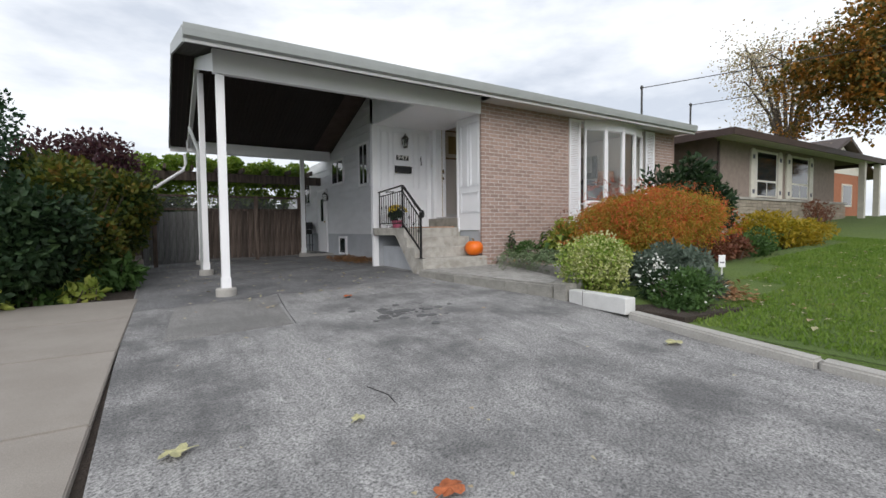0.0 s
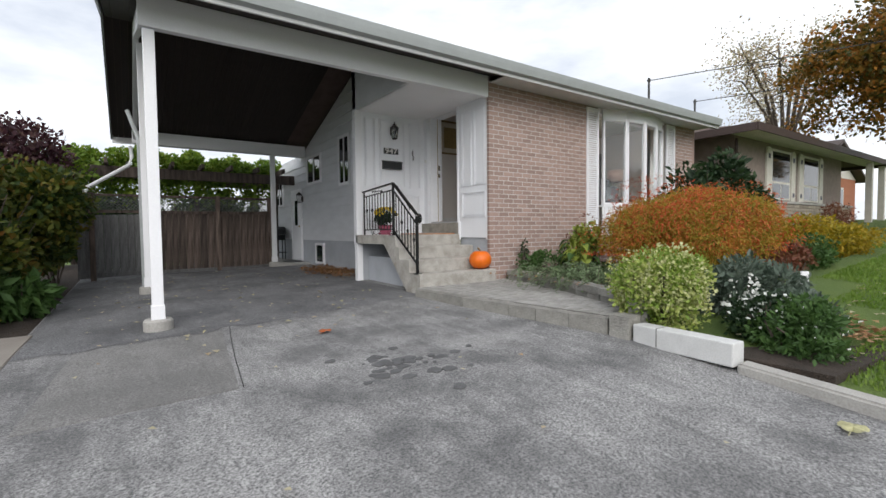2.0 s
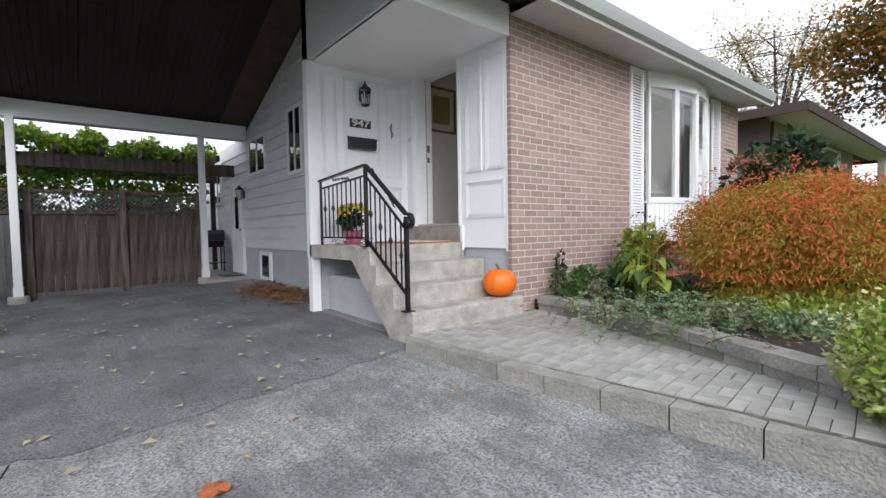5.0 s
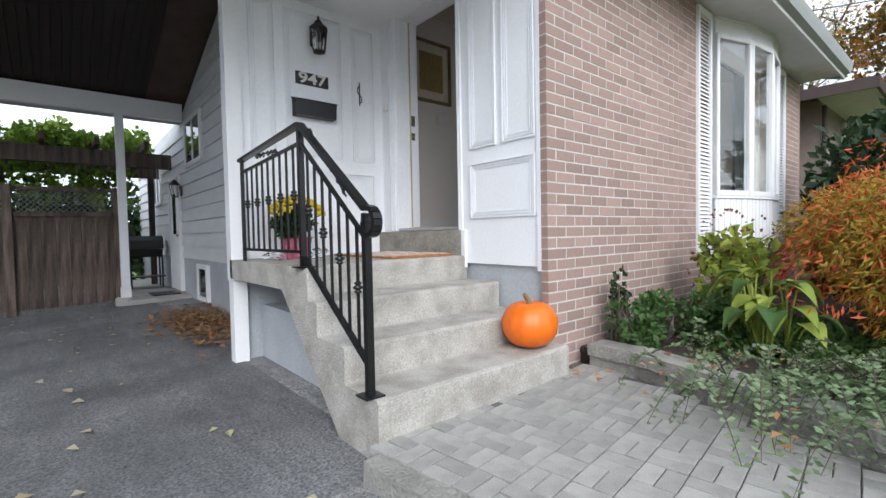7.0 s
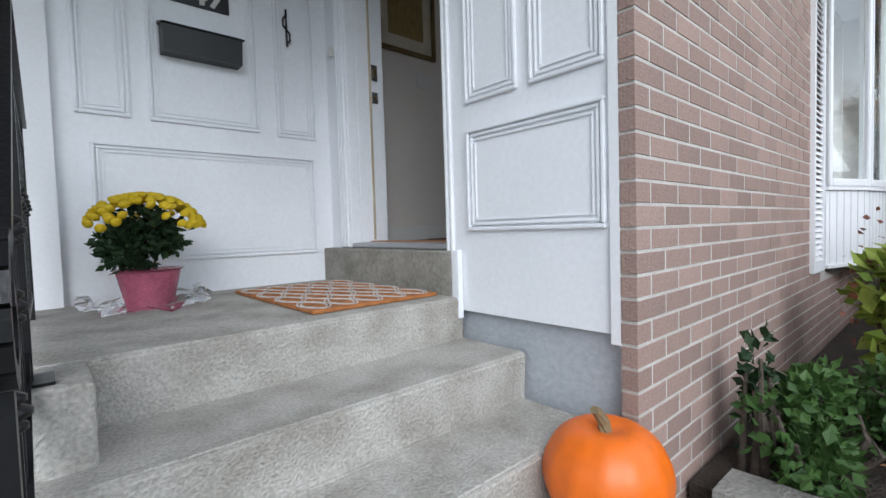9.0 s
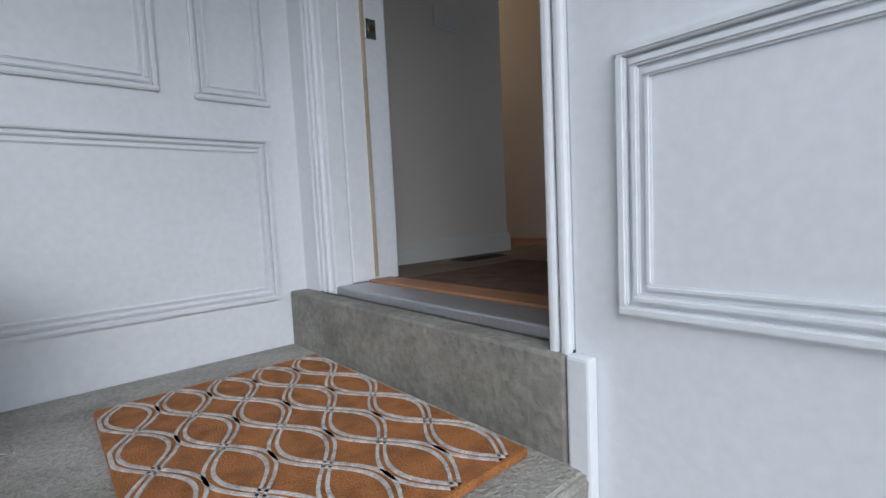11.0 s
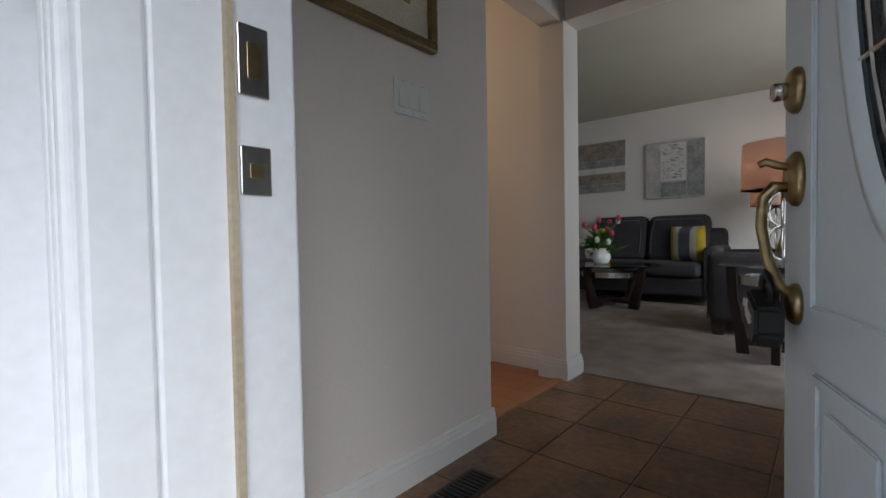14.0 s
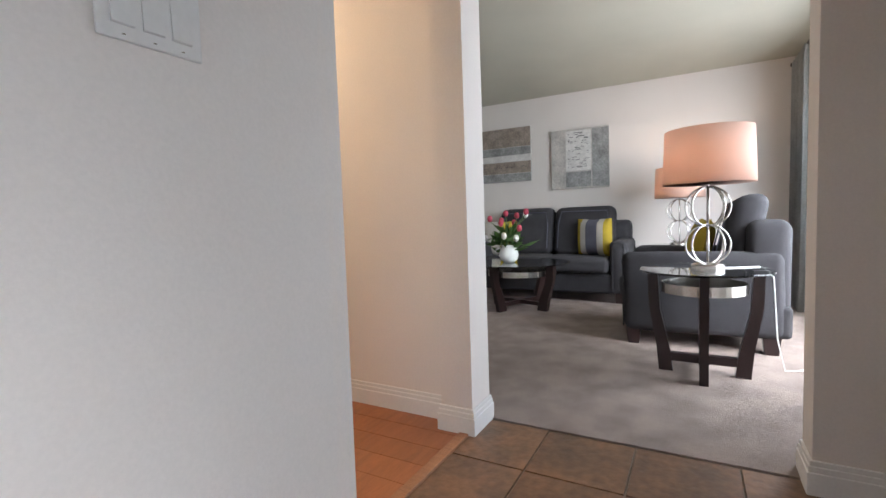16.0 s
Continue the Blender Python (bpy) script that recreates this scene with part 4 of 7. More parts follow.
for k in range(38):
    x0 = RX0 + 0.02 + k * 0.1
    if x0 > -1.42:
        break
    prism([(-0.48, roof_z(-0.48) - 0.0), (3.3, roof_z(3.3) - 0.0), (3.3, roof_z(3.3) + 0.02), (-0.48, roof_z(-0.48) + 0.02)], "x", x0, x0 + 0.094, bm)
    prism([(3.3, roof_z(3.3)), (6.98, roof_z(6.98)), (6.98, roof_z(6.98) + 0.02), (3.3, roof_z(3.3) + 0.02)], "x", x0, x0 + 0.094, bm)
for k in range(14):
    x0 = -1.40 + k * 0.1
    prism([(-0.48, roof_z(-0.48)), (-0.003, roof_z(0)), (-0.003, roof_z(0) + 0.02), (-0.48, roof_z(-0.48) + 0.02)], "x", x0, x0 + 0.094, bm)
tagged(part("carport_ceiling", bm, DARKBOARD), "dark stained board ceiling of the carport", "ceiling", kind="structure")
tagged(part("gable_infill", prism([(0.1, 3.0), (2.2, 3.0), (2.2, roof_z(2.2)), (0.1, roof_z(0.1))], "x", -1.41, -1.36), SIDING), "pale wall between porch ceiling and carport roof", "wall", kind="structure")
wall("beam_front", -4.72, -0.016, 0.0, 0.1, 2.96, 3.295, WHITE, "white painted front beam of the carport", "beam", bevel=0.004)
wall("beam_back", -4.72, SX - 0.024, 6.55, 6.65, 2.82, 3.10, WHITE, "white painted rear beam of the carport", "beam", bevel=0.004)
tagged(part("beam_side", prism([(0.1, 3.0), (3.3, 3.98), (6.55, 2.9), (6.55, 3.1), (3.3, 4.2), (0.1, 3.27)], "x", -4.70, -4.62), WHITE), "white painted side beam of the carport", "beam", kind="structure")
for px, py, top in ((-4.63, 0.05, 2.94), (-4.6, 3.45, 3.95), (-1.72, 6.6, 2.82), (-4.45, 6.6, 2.82)):
    zg = gz(px, py)
    t = thing("carport_post", "white painted square carport post on a concrete footing", "post", (px, py, zg), group="carport posts")
    part("shaft", box(-0.055, 0.055, -0.055, 0.055, 0.1, top - zg, bevel=0.006), WHITE, t)
    part("base_trim", box(-0.065, 0.065, -0.065, 0.065, 0.1, 0.27, bevel=0.008), WHITE, t)
    part("footing", lathe([(0.14, -0.05), (0.14, 0.10), (0.125, 0.12), (0, 0.12)], 20), CONCRETE, t, "round concrete footing")
dsp = thing("downspout", "white downspout slanting from the carport eave", "downspout", (-4.75, 6.9, 1.6))
part("pipe", tube([(0.0, 0, 1.2), (0.02, 0, 0.95), (-0.05, -0.1, 0.75), (-0.75, -1.0, 0.15), (-0.8, -1.05, 0.05)], 0.04, 8), WHITE, dsp)
dsp2 = thing("downspout", "pale downspout fixed to the carport post", "downspout", (-4.66, 3.55, 0))
part("pipe", tube([(0, 0.1, gz(-4.5, 3.5)), (0, 0.1, 2.4), (-0.15, 0.2, 2.9)], 0.035, 8), GUTTER, dsp2)

# concrete stair
stair = tagged(new("porch_stair"), "worn precast concrete steps and porch landing", "stair", kind="structure")
prof = [(2.048, 0.75), (0.80, 0.75), (0.79, 0.74), (0.80, 0.565), (0.46, 0.565), (0.45, 0.555), (0.46, 0.378), (0.16, 0.378), (0.15, 0.368), (0.16, 0.19), (-0.14, 0.19), (-0.15, 0.18), (-0.145, -0.2), (0.12, -0.2), (0.95, 0.60), (2.048, 0.60)]
bm = prism(prof, "x", -1.45, -0.002)
bmesh.ops.bevel(bm, geom=[e for e in bm.edges if abs(e.verts[0].co.x - e.verts[1].co.x) > 1], offset=0.006, segments=2, affect="EDGES")
part("flight", bm, STEPCON, stair)
part("landing_corner", box(-1.452, -1.32, 0.56, 0.795, 0.50, 0.751, bevel=0.01), STEPCON, stair)
wall("porch_under", -1.2, -0.02, 0.5, 2.05, -0.25, 0.36, FOUNDATION, "grey foundation under the porch landing")


# ---- interior ----
wall("wall_foyer", 0.33, 1.44, 2.22, 2.36, FLOOR - 0.05, CEILZ, INWALL, "warm white foyer wall with picture and switches")
wall("wall_hall_left", 1.30, 1.44, 2.36, 6.0, FLOOR - 0.05, CEILZ, INWALL, "warm white wall of the hall")
wall("wall_hall_right", 2.37, 2.46, 2.44, 6.0, FLOOR - 0.05, CEILZ, INWALL, "warm white wall between hall and living room")
wall("pilaster", 2.28, 2.465, 2.285, 2.437, FLOOR, CEILZ, INWALL, "warm white pilaster between hall and living room", "pilaster")
wall("header_hall", 1.44, 2.28, 2.30, 2.42, 2.97, CEILZ, INWALL, "warm white header over the hall opening", "header")
wall("header_living", 2.30, 2.46, 1.115, 2.285, 2.97, CEILZ, INWALL, "warm white header over the living room opening", "header")
wall("wall_living_west", 2.38, 2.53, 0.34, 1.115, FLOOR - 0.05, CEILZ, INWALL, "warm white wall beside the living room opening")
wall("wall_living_back", 2.46, 6.3, 5.2, 5.35, FLOOR - 0.05, CEILZ, INWALL, "warm white back wall of the living room")
wall("wall_hall_back", 1.3, 2.46, 5.9, 6.0, FLOOR - 0.05, CEILZ, INWALL, "warm white end wall of the hall")
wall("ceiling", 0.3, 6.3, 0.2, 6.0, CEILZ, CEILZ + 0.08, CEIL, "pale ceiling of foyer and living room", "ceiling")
wall("carpet_floor", 2.46, 6.3, 0.34, 5.2, FLOOR - 0.06, FLOOR + 0.006, CARPET, "beige carpet of the living room", "floor")
wall("floor_base", 0.262, 2.46, 0.2, 2.30, FLOOR - 0.08, FLOOR - 0.008, GROUT, "pale grout bed of the tiled foyer floor", "floor")
wall("floor_hall_base", 1.44, 2.37, 2.33, 6.0, FLOOR - 0.08, FLOOR - 0.006, LAMINATE, "red-brown laminate hall floor", "floor")
wall("floor_transition", 1.44, 2.30, 2.30, 2.345, FLOOR - 0.05, FLOOR + 0.008, THRESH_WOOD, "wooden strip between tiles and laminate", "trim", bevel=0.004)
tile_floor = tagged(new("floor_tiles"), "brown slate-look tiles of the foyer floor", "floor", kind="structure")
TS = 0.348
me = None
for i in range(7):
    for j in range(-5, 4):
        x1, y1 = 2.455 - i * TS, 1.652 + j * TS
        a0, a1, b0, b1 = max(x1 - TS, 0.265) + 0.004, x1 - 0.004, max(y1, 0.2) + 0.004, min(y1 + TS, 2.30) - 0.004
        if a1 - a0 < 0.02 or b1 - b0 < 0.02:
            continue
        bm = box(a0, a1, b0, b1, FLOOR - 0.02, FLOOR)
        part("tile", bm, TILE, tile_floor)
for k in range(7):
    part("plank", box(1.44 + k * 0.1335 + 0.001, 1.44 + (k + 1) * 0.1335 - 0.001, 2.345, 5.9, FLOOR - 0.02, FLOOR), LAMINATE, tile_floor)


def baseboard(x0, x1, y0, y1, side):
    """Stepped skirting along a wall; side: which way it stands off."""
    t = tagged(new("baseboard"), "white moulded baseboard", "baseboard", kind="structure")
    for d, z0, z1 in ((0.016, 0, 0.075), (0.012, 0.075, 0.095), (0.008, 0.095, 0.112)):
        a0, a1, b0, b1 = x0, x1, y0, y1
        if side == "-y":
            b0, b1 = y0 - d, y0 + 0.002
        elif side == "-x":
            a0, a1 = x0 - d, x0 + 0.002
        elif side == "+x":
            a0, a1 = x1 - 0.002, x1 + d
        elif side == "all":
            a0, a1, b0, b1 = x0 - d, x1 + d, y0 - d, y1 + d
        part("board", box(a0, a1, b0, b1, FLOOR + z0 - 0.004, FLOOR + z1, bevel=0.003), TRIM, t)


baseboard(0.33, 1.455, 2.22, 2.22, "-y")
baseboard(1.44, 1.44, 2.22, 5.9, "+x")
baseboard(2.37, 2.37, 2.455, 5.9, "-x")
baseboard(2.28, 2.465, 2.285, 2.437, "all")
baseboard(2.38, 2.53, 0.36, 1.115, "all")
baseboard(6.3, 6.3, 0.36, 5.2, "-x")

sw = thing("light_switch", "white three-gang rocker switch plate on the foyer wall", "switch", (1.0, 2.22, 2.245))
part("plate", box(-0.082, 0.082, -0.007, 0.0, -0.057, 0.057, bevel=0.003), TRIM, sw)
for k in (-1, 0, 1):
    bm = prism([(-0.011, -0.032), (-0.0075, 0.034), (-0.005, 0.034), (-0.005, -0.034), (-0.009, -0.034)], "x", k * 0.046 - 0.0165, k * 0.046 + 0.0165)
    part("rocker", bm, TRIM, sw)
for x in (-0.046, 0, 0.046):
    for z in (-0.049, 0.049):
        part("screw", lathe([(0.003, 0), (0.0025, 0.0015), (0, 0.0015)], 8, at=(x, -0.0085, z)), STEEL, sw)
pic = thing("framed_picture", "gilt framed picture with cream mount on the foyer wall", "picture", (0.82, 2.22, 2.42))
bm = bmesh.new()
for x0, x1, z0, z1 in ((-0.29, 0.29, 0, 0.035), (-0.29, 0.29, 0.66, 0.695), (-0.29, -0.255, 0.035, 0.66), (0.255, 0.29, 0.035, 0.66)):
    box(x0, x1, -0.03, 0.0, z0, z1, bm, 0.006)
part("frame", bm, GILT, pic)
part("mount", box(-0.256, 0.256, -0.012, -0.001, 0.034, 0.661), PAPER, pic)
part("print", box(-0.17, 0.17, -0.014, -0.011, 0.13, 0.56), mat("ochre_print", (0.33, 0.24, 0.09), 0.8, var=0.3, scale=14, stretch=(6, 1, 1)), pic)
vent = thing("floor_vent", "brown metal floor register beside the baseboard", "vent", (1.02, 2.06, FLOOR))
part("frame", box(-0.15, 0.15, -0.06, 0.06, 0, 0.006, bevel=0.002), mat("brown_metal", (0.10, 0.06, 0.04), 0.5, 0.4), vent)
for k in range(14):
    part("slat", box(-0.13 + k * 0.0195, -0.121 + k * 0.0195, -0.045, 0.045, 0.006, 0.011), BLACK, vent)
rug = thing("doormat_inside", "brown pile mat inside the front door", "mat", (0.62, 1.35, FLOOR))
part("pile", box(-0.33, 0.33, -0.38, 0.38, 0, 0.016, bevel=0.006), RUG, rug)


def sofa(name, label, at, rz, w, d, seats):
    """Upholstered seat: front towards local -x, width along y."""
    t = thing(name, label, "armchair" if seats == 1 else "sofa", at, rz)
    aw = 0.17
    part("base", cushion(0.06, d, -w / 2 + 0.02, w / 2 - 0.02, 0.11, 0.32, 0.03), SOFA, t)
    part("back", cushion(d - 0.24, d, -w / 2 + 0.03, w / 2 - 0.03, 0.25, 0.86, 0.07), SOFA, t, smooth=True)
    for s in (-1, 1):
        y0, y1 = sorted((s * w / 2, s * (w / 2 - aw)))
        a = part("arm", cushion(0.05, d - 0.03, y0, y1, 0.1, 0.66, 0.06), SOFA, t, smooth=True)
        part("piping", tube([(0.055, y0 + 0.03, 0.13), (0.05, y0 + 0.03, 0.6), (0.05, (y0 + y1) / 2, 0.65), (0.05, y1 - 0.03, 0.6), (0.055, y1 - 0.03, 0.13)], 0.006, 6), SOFA, a)
    inner = w - 2 * aw - 0.01
    for k in range(seats):
        y0 = -inner / 2 + k * inner / seats
        y1 = y0 + inner / seats - 0.008
        part("seat_cushion", cushion(0.0, d - 0.22, y0, y1, 0.32, 0.485, 0.055), SOFA, t, smooth=True)
        bm = cushion(d - 0.42, d - 0.2, y0, y1, 0.47, 1.03, 0.09)
        for v in bm.verts:
            v.co.x += 0.22 * (v.co.z - 0.47)
        b = part("back_cushion", bm, SOFA, t, smooth=True)
        part("seam", tube([(d - 0.42, y0 + 0.06, 0.56), (d - 0.36, y0 + 0.06, 0.82), (d - 0.31, y0 + 0.09, 0.98), (d - 0.31, y1 - 0.09, 0.98), (d - 0.36, y1 - 0.06, 0.82), (d - 0.42, y1 - 0.06, 0.56)], 0.005, 6), STRIPE_GREY, b)
    for x in (0.12, d - 0.1):
        for y in (-w / 2 + 0.08, w / 2 - 0.08):
            part("leg", prism([(x - 0.035, 0.0), (x + 0.035, 0.0), (x + 0.05, 0.12), (x - 0.05, 0.12)], "y", y - 0.04, y + 0.04), ESPRESSO, t)
    return t


sofa("loveseat", "charcoal fabric two-seat sofa against the end wall", (5.42, 2.92, FLOOR), 0, 1.75, 0.86, 2)
sofa("armchair", "charcoal fabric armchair beside the lamp table", (4.43, 1.95, FLOOR), -90, 0.9, 1.03, 1)


def throw_pillow(label, at, rx, ry, rz, mats, w=0.42):
    t = thing("throw_pillow", label, "cushion", at)
    t.matrix_world = pose(*at, rx, ry, rz)
    n = len(mats)
    for k, m in enumerate(mats):
        bm = bmesh.new()
        xs = [-w / 2 + w * (k + i / 4) / n for i in range(5)]
        zs = [-w / 2 + w * j / 10 for j in range(11)]
        for s in (-1, 1):
            g = []
            for x in xs:
                row = []
                for z in zs:
                    u, q = 2 * x / w, 2 * z / w
                    th = 0.075 * max(0, (1 - u ** 4)) ** 0.6 * max(0, (1 - q ** 4)) ** 0.6
                    pinch = 1 - 0.06 * (1 - abs(u)) * abs(q) ** 3
                    row.append(bm.verts.new((x, s * th, z * pinch)))
                g.append(row)
            for i in range(4):
                for j in range(10):
                    bm.faces.new((g[i][j], g[i + 1][j], g[i + 1][j + 1], g[i][j + 1]))
        part("panel", bm, m, t, smooth=True)


throw_pillow("mustard, grey and cream striped cushion on the sofa", (5.80, 2.42, FLOOR + 0.68), 0, 0, 68, [MUSTARD, STRIPE_PALE, STRIPE_GREY, STRIPE_GREY, STRIPE_PALE, MUSTARD])
throw_pillow("plain mustard cushion on the armchair", (4.62, 1.42, FLOOR + 0.66), 14, 0, 8, [MUSTARD, MUSTARD], 0.44)
throw_pillow("plain mustard cushion at the sofa end", (5.82, 3.55, FLOOR + 0.68), 0, 0, 110, [MUSTARD, STRIPE_PALE], 0.42)


def ring(r, z, h, th, material, parent, name):
    part(name, lathe([(r, z), (r + th, z), (r + th, z + h), (r, z + h), (r, z)], 40), material, parent, smooth=False)


def round_table(name, label, at, rtop, h, rot=0):
    t = thing(name, label, "table", at, rot)
    part("top", lathe([(rtop - 0.012, h - 0.012), (rtop, h - 0.008), (rtop, h - 0.003), (rtop - 0.006, h), (0, h)], 56), GLASS, t, "clear glass")
    ring(rtop * 0.62, h - 0.13, 0.055, 0.008, STEEL, t, "band")
    for k in range(4):
        a = k * math.pi / 2 + math.pi / 4
        bm = prism([(rtop * 0.86, h - 0.013), (rtop * 0.70, h - 0.013), (rtop * 0.66, h * 0.6), (rtop * 0.50, h * 0.2), (rtop * 0.46, 0.0), (rtop * 0.68, 0.0), (rtop * 0.72, h * 0.25), (rtop * 0.84, h * 0.65)], "y", -0.022, 0.022)
        bmesh.ops.rotate(bm, cent=(0, 0, 0), matrix=Matrix.Rotation(a, 3, "Z"), verts=bm.verts)
        part("leg", bm, ESPRESSO, t)
    for a in (math.pi / 4, 3 * math.pi / 4):
        bm = box(-rtop * 0.52, rtop * 0.52, -0.02, 0.02, h * 0.1, h * 0.18)
        bmesh.ops.rotate(bm, cent=(0, 0, 0), matrix=Matrix.Rotation(a, 3, "Z"), verts=bm.verts)
        part("stretcher", bm, ESPRESSO, t)
    return t


round_table("end_table", "round glass end table with dark legs and steel band", (3.50, 1.405, FLOOR + 0.006), 0.335, 0.60, 45)
round_table("end_table", "round glass end table behind the armchair", (5.72, 1.58, FLOOR), 0.30, 0.60, 10)
round_table("coffee_table", "round glass coffee table with dark legs before the sofa", (5.0, 3.02, FLOOR + 0.006), 0.50, 0.47, 25)


def table_lamp(at):
    t = thing("table_lamp", "lit lamp of two wire globes with drum shade", "lamp", at, group="matching table lamps")
    part("foot", lathe([(0.085, 0), (0.085, 0.022), (0.075, 0.03), (0, 0.03)], 28), STEEL, t, smooth=False)
    for nm, zc, r in (("globe", 0.138, 0.11), ("globe", 0.35, 0.11)):
        hub = part(nm, lathe([(0.012, zc - r - 0.004), (0.014, zc - r + 0.004), (0.0, zc - r + 0.008)], 12), STEEL, t, smooth=True)
        for k in range(8):
            a = k * math.pi / 4
            part("hoop", tube([(math.cos(a) * r * math.sin(u), math.sin(a) * r * math.sin(u), zc - r * math.cos(u)) for u in [math.pi * i / 12 for i in range(13)]], 0.0055, 6), STEEL, hub, smooth=True)
    part("stem", tube([(0, 0, 0.455), (0, 0, 0.56)], 0.007, 8), STEEL, t)
    bm = lathe([(0.225, 0.475), (0.228, 0.475), (0.218, 0.77), (0.215, 0.77), (0.225, 0.475)], 48)
    part("shade", bm, SHADE, t, "greyish pink drum shade", smooth=True)
    part("bulb", lathe([(0.0, 0.56), (0.02, 0.57), (0.03, 0.61), (0.018, 0.645), (0, 0.65)], 16), BULB, t, smooth=True)
    lamp = new("bulb_light", bpy.data.lights.new("bulb_light", "POINT"))
    lamp.data.energy, lamp.data.color, lamp.data.shadow_soft_size = 0.9, (1, 0.66, 0.42), 0.05
    lamp.parent = t
    lamp.location = (0, 0, 0.68)
    return t


table_lamp((3.50, 1.385, FLOOR + 0.606))
table_lamp((5.72, 1.58, FLOOR + 0.60))
hall_lamp = thing("ceiling_lamp", "lit flush dome lamp on the hall ceiling", "ceiling lamp", (1.9, 3.9, CEILZ))
part("rim", lathe([(0.16, -0.02), (0.165, -0.015), (0.165, 0.0), (0, 0.0)], 32), STEEL, hall_lamp)
part("dome", lathe([(0.0, -0.10), (0.08, -0.09), (0.13, -0.06), (0.15, -0.021), (0, -0.021)], 32), BULB, hall_lamp, smooth=True)
hall_light = new("hall_light", bpy.data.lights.new("hall_light", "POINT"))
hall_light.data.energy, hall_light.data.color, hall_light.data.shadow_soft_size = 1.0, (1, 0.74, 0.57), 0.1
hall_light.parent = hall_lamp
hall_light.location = (0, 0, -0.22)
cord = thing("lamp_cord", "thin pale cord trailing from the lamp to the floor", "cord", (3.55, 1.3, FLOOR + 0.60))
part("wire", tube([(0, 0, 0.008), (0.1, -0.17, 0.008), (0.12, -0.24, -0.05), (0.12, -0.26, -0.4), (0.13, -0.30, -0.585), (0.2, -0.42, -0.588)], 0.004, 6), TRIM, cord)
vase = thing("flower_vase", "white ceramic jug of pink and white tulips on the table", "vase", (4.92, 3.10, FLOOR + 0.476))
part("jug", lathe([(0.05, 0), (0.085, 0.03), (0.10, 0.08), (0.09, 0.13), (0.07, 0.16), (0.075, 0.18), (0.068, 0.18), (0.06, 0.15), (0, 0.10)], 28), CERAMIC, vase, smooth=True)
part("jug_handle", tube([(0, 0.09, 0.06), (0, 0.14, 0.08), (0, 0.14, 0.13), (0, 0.075, 0.155)], 0.009, 8), CERAMIC, vase, smooth=True)
random.seed(9)
for k in range(12):
    a, r, h = k * 0.55, random.uniform(0.10, 0.26), random.uniform(0.14, 0.34)
    tip = (r * math.cos(a), r * math.sin(a), 0.16 + h * (0.4 if r > 0.2 else 1))
    s = part("stem", tube([(0, 0, 0.13), (tip[0] * 0.5, tip[1] * 0.5, 0.16 + h * 0.7), tip], 0.004, 5), STEM, vase)
    part("bloom", lathe([(0.0, -0.01), (0.02, 0.0), (0.027, 0.025), (0.018, 0.055), (0, 0.06)], 10, at=tip), ART_WHITE if r > 0.19 else (mat("tulip_pink", (0.5, 0.06, 0.10), 0.6) if k == 0 else bpy.data.materials.get("tulip_pink", ART_WHITE)), s, smooth=True)
rng = np.random.default_rng(3)
p = rng.normal(0, 0.05, (60, 3)) + np.array((0, 0, 0.2))
v, q = leaf_quads(p, np.tile((0, 0, 0.8), (60, 1)), np.full(60, 0.05), rng, 3.5, 0.7)
mesh_np("leaves", v, q, L_GREEN, vase, kind="stuff")


def canvas(label, y0, y1, z0, z1, bands, writing):
    t = thing("wall_art", label, "picture", (6.3, (y0 + y1) / 2, z0), group="canvases over the sofa")
    w, h = (y1 - y0), z1 - z0
    part("canvas", box(-0.04, -0.001, -w / 2, w / 2, 0, h, bevel=0.003), ART_PALE, t)
    for a0, a1, b0, b1, m in bands:
        part("painted_band", box(-0.043, -0.039, -w / 2 + a0 * w, -w / 2 + a1 * w, b0 * h, b1 * h), m, t)
    random.seed(2)
    bm = bmesh.new()
    for a0, a1, b0, b1, n in writing:
        for k in range(n):
            u, c, l = random.uniform(a0, a1), random.uniform(b0, b1), random.uniform(0.02, 0.09)
            box(-0.0445, -0.0425, -w / 2 + u * w, -w / 2 + min(u + l, a1) * w, c * h, c * h + 0.006, bm)
    part("strokes", bm, INK, t)["kind"] = "stuff"


canvas("canvas with pale and grey blocks of script-like strokes", 2.33, 3.01, 2.23, 2.95, [(0.0, 0.28, 0.02, 0.98, ART_GREY), (0.3, 0.74, 0.3, 0.97, ART_WHITE), (0.3, 0.74, 0.03, 0.28, ART_GREY), (0.76, 1.0, 0.02, 0.98, ART_PALE)], [(0.32, 0.7, 0.34, 0.94, 60)])
canvas("canvas with horizontal taupe, grey and white bands", 3.28, 3.98, 2.37, 3.06, [(0, 1, 0.65, 1.0, ART_TAUPE), (0, 1, 0.5, 0.64, ART_GREY), (0, 1, 0.38, 0.49, ART_WHITE), (0, 1, 0.16, 0.37, ART_TAUPE), (0, 1, 0.0, 0.15, ART_GREY)], [(0.05, 0.95, 0.26, 0.28, 14)])

